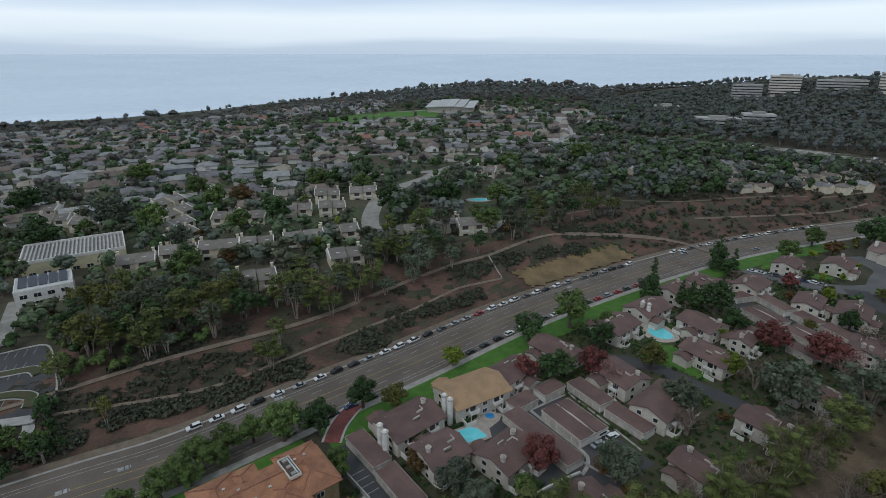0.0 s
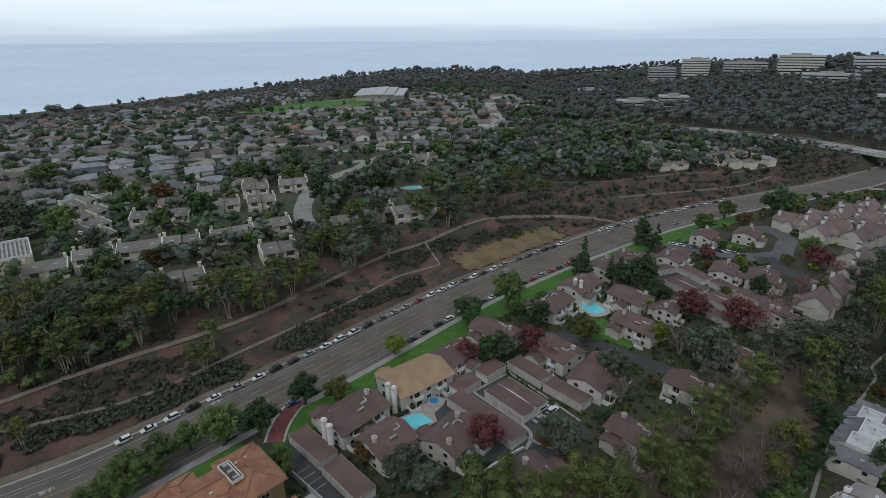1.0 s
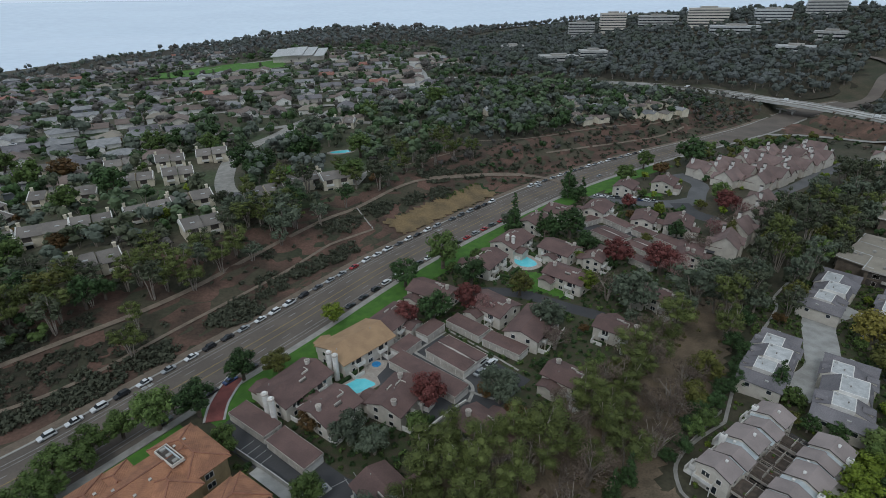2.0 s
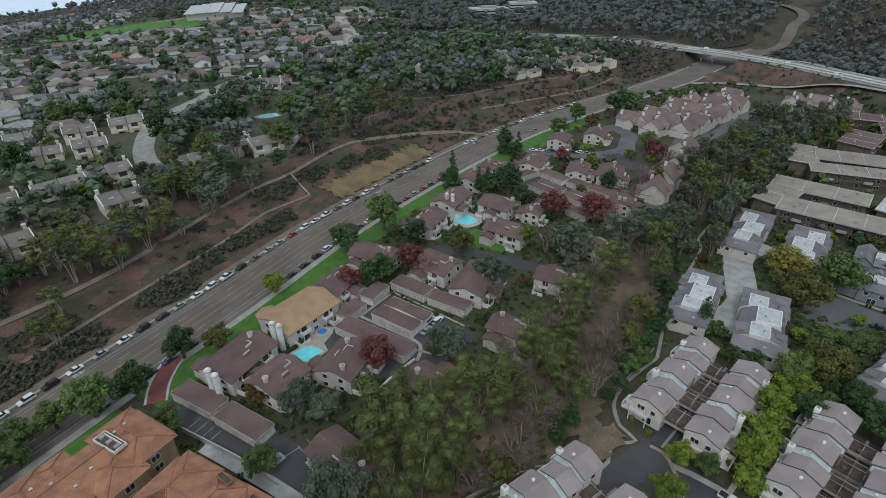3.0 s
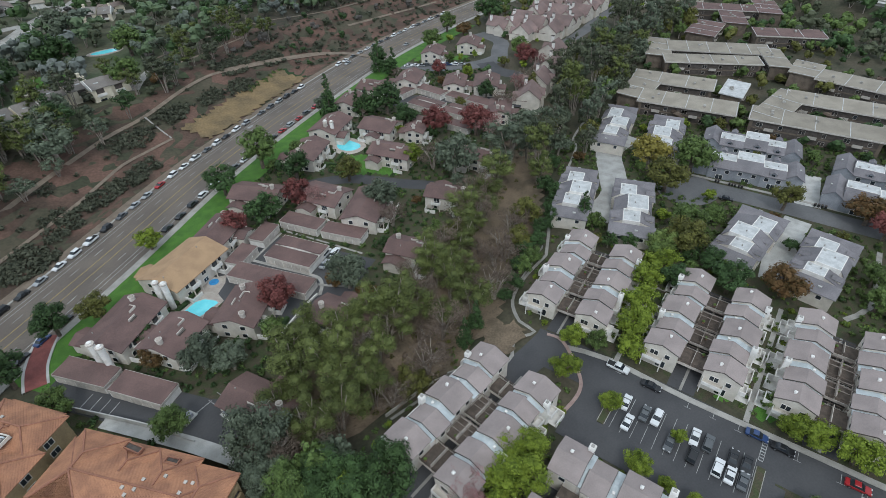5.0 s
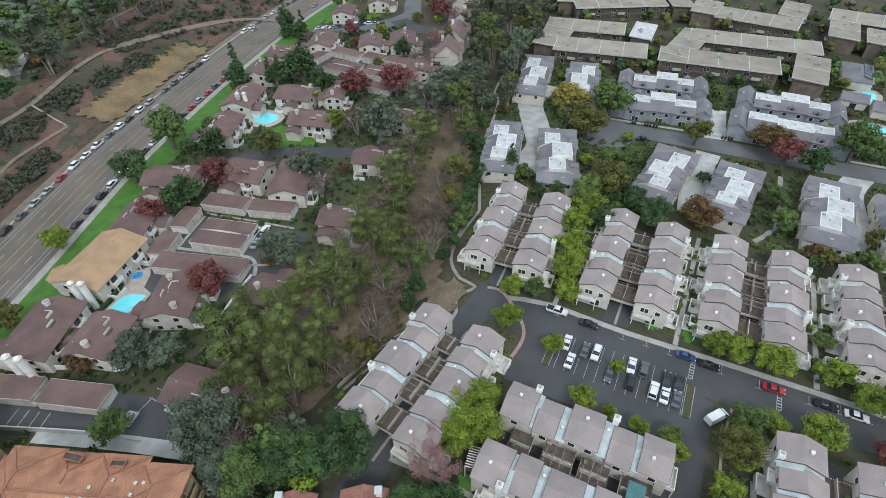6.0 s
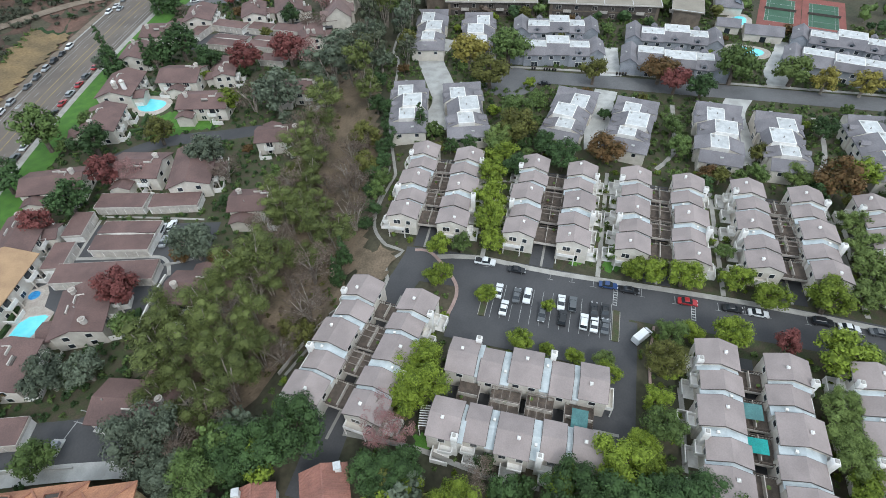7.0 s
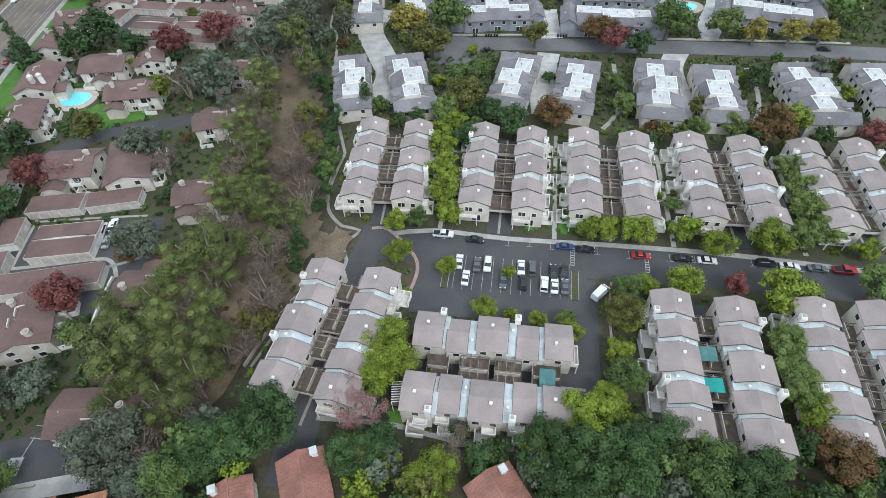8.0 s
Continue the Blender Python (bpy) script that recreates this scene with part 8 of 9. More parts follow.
grove([(4, 64), (30, 64), (48, 66), (66, 68), (78, 80), (100, 90), (124, 112), (112, 124), (92, 112), (76, 104), (58, 92), (40, 84), (22, 90), (6, 84)], 5.1, 1,
      ["gum", "gum", "gum", "olive", "olive", "dry", "bare", "dry"], (4.4, 6.5), 2800, "gully trees")
# ---- slopes, woods and far trees ----


def beside(d0, d1, s0, s1):
    """Ring along the road's north side between two distances."""
    line = spline(ROAD, 6)
    a, b = [], []
    for s in np.arange(s0, s1, 14.0):
        p, d = along(line, s)
        n = np.array([-d[1], d[0]])
        a.append(p + n * d0)
        b.append(p + n * d1)
    return a + b[::-1]


drape("bank", beside(15.5, 70, 150, 560), 0.06, M_BANK, "bare red-brown earth bank above the road", "bank", cell=4, seed=8)
drape("bank", beside(15.5, 60, 556, 830), 0.06, M_BANK, "reddish-brown earth bank with sparse shrubs", "bank", cell=5, seed=18)
claim(70.5, 243, 72, 12, 36)
drape("cut_bank", beside(15.5, 30, 456, 534), 0.5, M_YSLOPE, "steep ochre cut bank beside the road", "bank", cell=2.5, seed=9)
drape("gully_floor", [(8, 66), (30, 64), (50, 64), (68, 68), (80, 80), (104, 92), (128, 112), (156, 136), (146, 148), (112, 124), (92, 112), (76, 104), (58, 92), (40, 84), (22, 88), (8, 84)], 0.45, M_STRAW, "dry straw-coloured gully floor", "ground", cell=3, seed=10)
drape("bare_bed", [(62, 58.5), (70, 61), (70.5, 66), (64, 68), (54, 64)], 0.5, M_STRAW, "bare earth bed with sparse plants", "planting bed", cell=1.5, seed=11)
drape("mesa_ground", [(-270, 165), (-165, 160), (-120, 176), (-60, 205), (-10, 232), (40, 265), (70, 300), (60, 420), (-60, 345), (-270, 330)], 0.2, M_MESA, "shaded garden ground among condominiums", "ground", cell=6, seed=14)
drape("mesa_ground", [(-420, 330), (-60, 330), (60, 420), (300, 480), (300, 800), (200, 980), (-500, 900), (-640, 500)], 0.25, M_MESA, "garden ground between suburban houses", "ground", cell=12, seed=12)
drape("ivy_bank", beside(17, 30, 500, 536), 0.2, M_IVY, "dark green ivy bank beside the side street", "bank", cell=2, seed=13)


# scrub bands low on the bank, one object of countless bushes
def scrub(ring, gap, seed, size, leaf, words, count=70, lift=0.0, form="shrub"):
    rnd = random.Random(seed)
    v, f = [], []
    base = [leaf_cloud(random.Random(seed + k), [(rnd.uniform(-.5, .5), rnd.uniform(-.5, .5), rnd.uniform(.2, .6), rnd.uniform(.3, .55)) for _ in range(6)], count, 0.42, 0.8) for k in range(5)]
    rings = ring if isinstance(ring[0], list) else [ring]
    spots = [p for k, q in enumerate(rings) for p in spread(q, gap, seed + k, 0.3)]
    if not spots:
        return
    zz = land(np.array([p[0] for p in spots]), np.array([p[1] for p in spots]))
    for (x, y), z in zip(spots, zz):
        bv, bf = rnd.choice(base)
        s, t = rnd.uniform(*size), rnd.uniform(0, 6.28)
        c, sn = math.cos(t) * s, math.sin(t) * s
        n = len(v)
        v += [(x + c * a - sn * b, y + sn * a + c * b, z + s * (q + lift)) for a, b, q in bv]
        f += [(n + i, n + j, n + k) for i, j, k in bf]
    me = bpy.data.meshes.new("scrub")
    me.from_pydata(v, [], f)
    me.materials.append(LEAF[leaf])
    tagged(new("scrub", me), words, "scrub", kind="stuff")


def blob(s, d, a, b, seed):
    """An uneven ring on the slope at s metres along the road and d from its middle."""
    p, e = along(spline(ROAD, 6), s)
    n = np.array([-e[1], e[0]])
    rnd = random.Random(seed)
    return [tuple(p + n * d + e * a * math.cos(t) * rnd.uniform(0.7, 1.2) + n * b * math.sin(t) * rnd.uniform(0.7, 1.2)) for t in [k * math.pi / 7 for k in range(14)]]


rd = random.Random(31)
DRIFTS = [blob(s, 21.5 + rd.uniform(-2.5, 3), rd.uniform(8, 14), rd.uniform(3.6, 7.4), k) for k, s in enumerate((205, 222, 240, 258, 274, 292, 308, 325, 342, 358, 372, 392, 408, 424))]
DRIFTS = [q for k, q in enumerate(DRIFTS) if k not in (3, 9)]
HIGH_DRIFTS = [blob(s_, 31 + 3 * (k % 2), 11, 5.5, 60 + k) for k, s_ in enumerate((262, 280, 298, 318, 338))] + [blob(rd.uniform(200, 560), rd.uniform(38, 62), rd.uniform(4, 10), rd.uniform(2.5, 5), 40 + k) for k in range(22)]
CUT_DRIFTS = [blob(s, d, a, b, 80 + k) for k, (s, d, a, b) in enumerate(((440, 36, 12, 4), (462, 38, 9, 4), (482, 36, 9, 4), (500, 34, 8, 5), (512, 46, 12, 6), (530, 40, 10, 6)))]
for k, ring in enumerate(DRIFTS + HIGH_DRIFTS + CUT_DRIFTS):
    drape("scrub_floor", ring, 0.16, M_SCRUBFLOOR, "leaf litter under hillside scrub, darkened as its shade", "ground", cell=1.5, seed=200 + k)
scrub(DRIFTS + CUT_DRIFTS, 1.35, 50, (1.3, 2.3), "scrub", "dense grey-green scrub along the foot of the slope", 56)
scrub(HIGH_DRIFTS, 1.8, 56, (1.0, 2.0), "scrub", "drifts of grey-green scrub on the bare slope", 50)
scrub(beside(29, 62, 180, 560), 4.4, 51, (0.7, 1.7), "scrub", "scattered dry shrubs on the bare slope", 50)
drape("scrub_floor", beside(58, 84, 556, 830), 0.12, M_SCRUBFLOOR, "leaf litter under hillside scrub, darkened as its shade", "ground", cell=4, seed=19)
scrub(beside(17, 31, 498, 538), 1.5, 57, (0.9, 1.6), "green", "green ivy and shrubs on the bank by the side street", 46)
scrub(beside(16.5, 60, 540, 830), 3.0, 52, (0.9, 2.3), "scrub", "dry shrubs on the roadside slope", 44)
scrub([(12, 64), (48, 64), (78, 78), (124, 110), (150, 136), (140, 150), (92, 114), (40, 88), (12, 86)], 2.4, 53, (0.6, 1.3), "dry", "dry brush on the gully floor", 60)
scrub([(12, 64), (48, 64), (78, 78), (124, 110), (150, 136), (140, 150), (92, 114), (40, 88), (12, 86)], 2.2, 58, (0.7, 1.6), "olive", "low olive-green brush on the gully floor", 56)
scrub([(20, 60), (34, 60), (58, 62), (72, 66), (80, 78), (112, 98), (106, 102), (74, 80), (40, 66)], 1.9, 54, (0.5, 1.1), "green", "low green shrubs at the gully's edge", 60)


def light_tree(r2, form, balls, leaf_n, sides):
    """A distant tree: a crown of leafy clumps with dense cores on a tapered trunk, one unit in radius."""
    if form == "gum":
        bl = [(r2.uniform(-.6, .6), r2.uniform(-.6, .6), r2.uniform(1.2, 2.4), r2.uniform(.34, .56)) for _ in range(balls)]
    else:
        bl = [(r2.uniform(-.5, .5), r2.uniform(-.5, .5), r2.uniform(.55, 1.25), r2.uniform(.36, .58)) for _ in range(balls)]
    v, f = leaf_cloud(r2, bl, leaf_n, 0.30, 0.85)
    for bx, by, bz, br in bl:
        n = len(v)
        for z, r in ((-0.6, 0.5), (0.1, 0.85), (0.65, 0.45)):
            v += [(bx + br * r * r2.uniform(.75, 1.25) * math.cos(2 * math.pi * j / sides), by + br * r * r2.uniform(.75, 1.25) * math.sin(2 * math.pi * j / sides), bz + br * z * 0.9) for j in range(sides)]
        for i in range(2):
            for j in range(sides):
                a, b = n + i * sides + j, n + i * sides + (j + 1) % sides
                f += [(a, b, b + sides), (a, b + sides, a + sides)]
        f += [(n + 2 * sides, n + 2 * sides + j, n + 2 * sides + j + 1) for j in range(1, sides - 1)]
    tv, tf = [], []
    for bx, by, bz, br in bl[:2]:
        m = len(tv)
        tv += [(0.06, 0, -0.2), (-0.03, 0.05, -0.2), (-0.03, -0.05, -0.2), (bx * 0.8, by * 0.8, bz)]
        tf += [(m, m + 1, m + 3), (m + 1, m + 2, m + 3), (m + 2, m, m + 3)]
    return v, f, tv, tf


def full_tree(form, seed, count):
    """The nearer trees' own trunk and crown, for joining."""
    tm, me = tree_meshes(form, seed, count)
    out = []
    for q in (me, tm):
        tri = [t for p in q.polygons for t in [(p.vertices[0], p.vertices[k], p.vertices[k + 1]) for k in range(1, len(p.vertices) - 1)]]
        out += [[tuple(a.co) for a in q.vertices], tri]
        bpy.data.meshes.remove(q)
    return out


def far_woods(name, ring, gap, seed, size, mix, words, lod=1, form="round", grow=0.5, tall=1.0):
    """Trees too many to count, joined; mix names their leaves."""
    rnd = random.Random(seed)
    spots = spread(ring, gap, seed, grow)
    if not spots:
        return
    if lod == 3:
        base = [full_tree(form, seed * 7 + k, 900) for k in range(4)]
    else:
        base = [light_tree(random.Random(seed * 7 + k), form, *((3, 26, 4), (5, 60, 5))[lod - 1]) for k in range(7)]
    zz = land(np.array([p[0] for p in spots]), np.array([p[1] for p in spots]))
    v, f, idx = [], [], []
    for (x, y), z in zip(spots, zz):
        bv, bf, tv, tf = rnd.choice(base)
        s, t, h = rnd.uniform(*size), rnd.uniform(0, 6.28), rnd.uniform(0.85, 1.2) * tall
        c, sn, k = math.cos(t) * s, math.sin(t) * s, rnd.randrange(len(mix))
        for qv, qf, mi in ((bv, bf, k), (tv, tf, len(mix))):
            n = len(v)
            v += [(x + c * a - sn * b, y + sn * a + c * b, z + s * q * h) for a, b, q in qv]
            f += [(n + i, n + j, n + l) for i, j, l in qf]
            idx += [mi] * len(qf)
    me = bpy.data.meshes.new(name)
    me.from_pydata(v, [], f)
    for q in mix:
        me.materials.append(LEAF[q])
    me.materials.append(M_BARKPALE)
    me.polygons.foreach_set("material_index", np.array(idx, np.int32))
    tagged(new(name, me), words, "woods", kind="stuff")


far_woods("thicket", [(14, 38), (30, 26), (26, 12), (40, 4), (48, -16), (40, -30), (20, -20), (10, 10), (2, 44), (6, 62), (20, 58)], 3.7, 3, (2.6, 4.4), ["thicket", "dark", "green", "thicket", "lime", "olive", "grey"], "dense mixed green thicket below the townhouses", 3, grow=0.2)
far_woods("thicket", [(50, -20), (62, -40), (72, -64), (50, -80), (40, -40)], 4.0, 4, (2.8, 4.2), ["thicket", "green", "dark", "rust"], "dense green thicket below the townhouses", 3, grow=0.2)
# eucalyptus and low trees along the top of the bank
far_woods("bank_woods", beside(38, 74, 215, 450), 8.0, 60, (3.6, 5.8), ["eucalyptus", "bluegum", "eucalyptus", "grey"], "tall eucalyptus with pale stems along the top of the bank", 3, "gum", tall=0.72)
far_woods("bank_woods", beside(22, 40, 190, 420), 19, 61, (2.6, 3.6), ["eucalyptus", "olive"], "few slender eucalyptus on the bare slope", 3, "gum")
far_woods("bank_woods", beside(44, 84, 410, 570), 8.0, 62, (4.0, 6.0), ["bluegum", "dark", "eucalyptus", "grey"], "dark eucalyptus along the top of the bank", 3, "gum", tall=0.8)
far_woods("bank_woods", beside(48, 92, 180, 570), 7.6, 80, (2.0, 3.8), ["bluegum", "dark", "scrub", "far3"], "dark undergrowth along the top of the bank", 2)
# slope north of the road towards the highway
far_woods("slope_thicket", beside(26, 74, 556, 830), 7.4, 100, (1.6, 3.6), ["scrub", "far3", "bluegum", "dark"], "thicket on the roadside slope, partly haze-paled", 2)
far_woods("slope_thicket", beside(30, 56, 200, 540), 12, 103, (1.2, 2.4), ["scrub"], "dark bushes on the bare slope", 2, tall=0.7)
far_woods("slope_thicket", beside(20, 44, 530, 566), 5.0, 104, (1.4, 2.6), ["scrub", "dark"], "dark bushes above the cut bank", 2, tall=0.7)
W1 = [(-270, 165), (-165, 160), (-120, 176), (-60, 205), (-10, 232), (40, 265), (70, 300), (40, 350), (-40, 330), (-110, 350), (-200, 335), (-270, 330)]
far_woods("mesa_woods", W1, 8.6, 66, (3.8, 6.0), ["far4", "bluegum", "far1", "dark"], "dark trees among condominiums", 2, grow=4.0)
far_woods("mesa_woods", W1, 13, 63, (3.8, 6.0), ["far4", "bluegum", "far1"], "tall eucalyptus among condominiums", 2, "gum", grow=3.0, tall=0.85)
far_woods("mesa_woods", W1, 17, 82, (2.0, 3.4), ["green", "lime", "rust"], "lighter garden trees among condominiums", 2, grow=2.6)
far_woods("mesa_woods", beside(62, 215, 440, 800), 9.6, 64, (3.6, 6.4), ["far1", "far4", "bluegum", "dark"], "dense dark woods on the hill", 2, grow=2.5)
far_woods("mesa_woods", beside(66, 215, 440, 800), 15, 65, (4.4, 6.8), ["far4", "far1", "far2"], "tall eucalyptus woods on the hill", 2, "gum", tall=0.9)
far_woods("lot_trees", [(-230, 112), (-160, 112), (-118, 112), (-106, 126), (-116, 150), (-135, 172), (-230, 180)], 6.5, 67, (2.2, 4.2), ["green", "dark"], "trees round the parking lot", 2, grow=0.8)
far_woods("lot_trees", [(-140, 92), (-108, 101), (-96, 110), (-102, 119), (-114, 124), (-126, 121), (-145, 112)], 4.2, 87, (2.4, 4.2), ["dark", "green", "dark"], "dense dark trees between the road and parking lot", 3, grow=0.6)
far_woods("bank_woods", [(-122, 140), (-104, 138), (-80, 165), (-76, 190), (-112, 192), (-140, 175)], 9.0, 88, (4.8, 6.8), ["olive", "eucalyptus", "dark", "bluegum"], "tall dense eucalyptus clump above the parking lot", 3, "gum", tall=0.8)
far_woods("bank_woods", [(-118, 134), (-100, 136), (-80, 160), (-100, 176), (-126, 160)], 6.0, 89, (2.6, 4.2), ["dark", "green"], "dark rounded trees above the parking lot", 2)
S1 = [(-430, 335), (-60, 345), (60, 430), (260, 480), (300, 800), (200, 980), (-500, 900), (-640, 500)]
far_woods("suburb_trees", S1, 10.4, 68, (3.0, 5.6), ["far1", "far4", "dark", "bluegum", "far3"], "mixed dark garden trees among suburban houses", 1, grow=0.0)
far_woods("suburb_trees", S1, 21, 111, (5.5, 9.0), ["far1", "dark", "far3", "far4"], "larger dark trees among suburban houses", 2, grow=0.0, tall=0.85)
far_woods("suburb_trees", S1, 60, 70, (2.4, 3.6), ["rust", "red"], "reddish trees among suburban houses", 1, grow=0.0)
far_woods("park_woods", [(180, 345), (300, 365), (310, 400), (250, 450), (200, 400)], 9, 112, (2.6, 5.0), ["dark", "far4", "far1"], "trees between the condominiums by the highway", 2, grow=0.0)
far_woods("park_woods", [(60, 400), (120, 330), (190, 330), (190, 345), (330, 372), (345, 410), (300, 480), (240, 540), (250, 640), (280, 760), (160, 640), (100, 480)], 8.4, 71, (4.0, 6.8), ["far1", "far4", "far2", "dark"], "dark woods between streets and highway", 2, grow=3.5)
H1 = [(210, 620), (300, 545), (350, 486), (388, 440), (410, 400), (450, 388), (500, 390), (545, 420), (600, 450), (800, 560), (700, 800), (520, 1000), (260, 1000), (220, 760)]
drape("woodland_floor", H1, 0.3, M_SCRUBFLOOR, "floor of the wooded hills, darkened as tree shade", "ground", cell=14, seed=21)
drape("woodland_floor", [(445, 345), (500, 348), (545, 372), (620, 425), (800, 560), (760, 300), (640, 100), (450, 100), (446, 240)], 0.3, M_SCRUBFLOOR, "floor of the wooded hills, darkened as tree shade", "ground", cell=14, seed=22)
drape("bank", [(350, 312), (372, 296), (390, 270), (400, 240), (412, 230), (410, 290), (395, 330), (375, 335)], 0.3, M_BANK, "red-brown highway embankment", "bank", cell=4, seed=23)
far_woods("hill_woods", H1, 8.4, 72, (5.2, 8.6), ["far2", "far5", "far2", "far1"], "wooded hills beyond the highway, paled for distance haze", 1)
far_woods("hill_woods", [(445, 345), (500, 348), (545, 372), (620, 425), (800, 560), (760, 300), (640, 100), (450, 100), (446, 240)], 9.0, 73, (5.0, 8.2), ["far2", "far5", "far3", "far2"], "wooded hills beside the highway, paled for distance haze", 1)
drape("woodland_floor", [(-1000, 560), (-640, 420), (-440, 860), (200, 980), (500, 1200), (900, 1150), (950, 1250), (480, 1330), (100, 1330), (-350, 1260), (-800, 1000)], 1.2, M_SCRUBFLOOR, "floor of the wooded rim, darkened as tree shade", "ground", cell=24, seed=24)
far_woods("rim_woods", [(-200, 930), (200, 980), (500, 1200), (900, 1150), (950, 1250), (480, 1330), (100, 1330), (-200, 1300)], 12, 74, (4.5, 8.5), ["far5", "far2", "far5", "far3"], "trees along the skyline above the sea, paled for haze", 1)
far_woods("rim_woods", [(-1000, 560), (-640, 420), (-440, 860), (-200, 930), (-200, 1300), (-350, 1260), (-800, 1000)], 18, 109, (4.5, 9.0), ["far5", "far2", "far1", "far3"], "haze-paled trees between the last houses above the sea", 1, grow=0.0)
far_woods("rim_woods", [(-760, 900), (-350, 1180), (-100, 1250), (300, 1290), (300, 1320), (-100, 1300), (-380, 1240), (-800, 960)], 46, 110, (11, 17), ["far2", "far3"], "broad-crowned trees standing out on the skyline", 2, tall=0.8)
far_woods("roadside_woods", [(190, 268), (236, 278), (270, 300), (320, 308), (362, 298), (380, 275), (330, 284), (280, 274), (240, 262), (215, 262)], 6.0, 75, (2.6, 4.6), ["green", "dark", "olive"], "green trees between the road and pink roofs", 2)
far_woods("highway_woods", [(395, 240), (414, 200), (412, 60), (380, 60), (330, 100), (340, 150), (372, 180), (384, 210)], 7, 76, (3.5, 6.0), ["dark", "bluegum", "green"], "dark trees below the highway", 2)
far_woods("highway_woods", [(352, 296), (378, 270), (392, 240), (398, 215), (385, 215), (365, 256)], 5.0, 79, (1.6, 2.6), ["scrub", "dry", "dark"], "low scrub beside the slip road", 2, tall=0.7)
far_woods("garden_trees", [(160, 200), (225, 190), (345, 230), (345, 270), (230, 262), (160, 250)], 9, 77, (1.6, 3.0), ["green", "dark", "lime"], "garden trees among pink roofs", 2, grow=0.0)
far_woods("garden_trees", [(200, 110), (228, 40), (250, -70), (330, -70), (350, 40), (340, 190), (210, 165)], 8.5, 78, (2.4, 4.4), ["green", "olive", "dark", "dry", "green"], "green and dry trees among flat-roofed blocks", 2, grow=0.4)
BELT = [(128, 116), (150, 112), (166, 124), (194, 136), (222, 150), (267, 174), (300, 168), (338, 196), (300, 217), (258, 200), (226, 190), (203, 180), (187, 170), (157, 150), (138, 134)]
far_woods("belt_woods", BELT, 7.4, 85, (3.6, 5.6), ["olive", "bluegum", "olive", "grey", "green"], "dense dark green trees of the gully belt", 3, "round", tall=1.25)
far_woods("belt_woods", BELT, 8.6, 86, (4.4, 6.4), ["eucalyptus", "bluegum", "grey", "bluegum"], "tall pale-stemmed eucalyptus of the gully belt", 3, "gum", tall=1.1)

far_woods("highway_woods", [(300, 372), (340, 352), (388, 366), (384, 400), (366, 425), (330, 470), (300, 440)], 4.6, 105, (1.6, 3.2), ["far1", "far3", "scrub"], "scrub on the highway embankment, partly haze-paled", 1)
far_woods("highway_woods", [(396, 330), (412, 325), (415, 260), (404, 240), (392, 280), (376, 300)], 4.4, 106, (1.0, 2.2), ["far3", "scrub", "dry"], "low brown scrub between slip road and highway", 1, tall=0.7)
far_woods("highway_woods", [(430, 300), (450, 345), (500, 345), (545, 368), (545, 300), (480, 250), (440, 200)], 7, 107, (2.6, 4.6), ["far2", "far3", "far1"], "haze-paled thicket beside the highway", 1)

far_woods("garden_belt", [(104, 80), (112, 84), (128, 50), (131, 20), (146, -14), (160, -60), (152, -64), (138, -12), (121, 28), (111, 52)], 3.5, 113, (1.9, 3.3), ["green", "dark", "olive", "thicket"], "dense green trees and shrubs between townhouses", 3, grow=0.2)
far_woods("garden_belt", [(34, 22), (44, -4), (56, -16), (62, -44), (52, -50), (40, -20), (28, 6)], 4.0, 114, (1.8, 3.0), ["thicket", "green", "dark"], "dense green undergrowth below the townhouses", 3, grow=0.2)
# hedges and shrubs round the near buildings: countless, joined by colour
K_RING = [(-34, 100), (-25, 128), (50, 190), (100, 232), (150, 258), (185, 240), (165, 160), (95, 118), (60, 96), (5, 72)]
scrub(K_RING, 2.1, 90, (0.6, 1.4), "dark", "clipped dark green shrubs round apartments", 60)
scrub(K_RING, 3.0, 91, (0.6, 1.5), "green", "green shrubs round apartments", 60)
T_RING = [(20, 60), (36, 64), (60, 58), (72, 62), (84, 76), (104, 86), (124, 62), (134, 30), (150, -10), (165, -75), (60, -75), (46, -30), (28, 10)]
scrub(T_RING, 2.2, 92, (0.5, 1.15), "green", "green garden shrubs between townhouse rows", 60)
scrub(T_RING, 4.0, 93, (0.5, 1.2), "lime", "yellow-green garden shrubs between townhouse rows", 80)
G_RING = [(126, 62), (110, 82), (150, 130), (200, 132), (262, 70), (262, -75), (165, -75), (150, -10), (136, 30)]
scrub(G_RING, 2.1, 94, (0.8, 1.7), "green", "green shrubs round grey townhouses", 50)
scrub(G_RING, 4.2, 95, (0.6, 1.5), "dark", "dark shrubs round grey townhouses", 50)
grove(G_RING, 13, 96, ["green", "lime", "dark", "green", "rust", "olive"], (1.8, 3.2), 500, "garden trees by grey townhouses", 1.2)
grove(K_RING, 12, 97, ["green", "dark", "olive", "grey", "rust", "dry"], (1.9, 3.4), 800, "garden trees by brown apartments", 1.2)


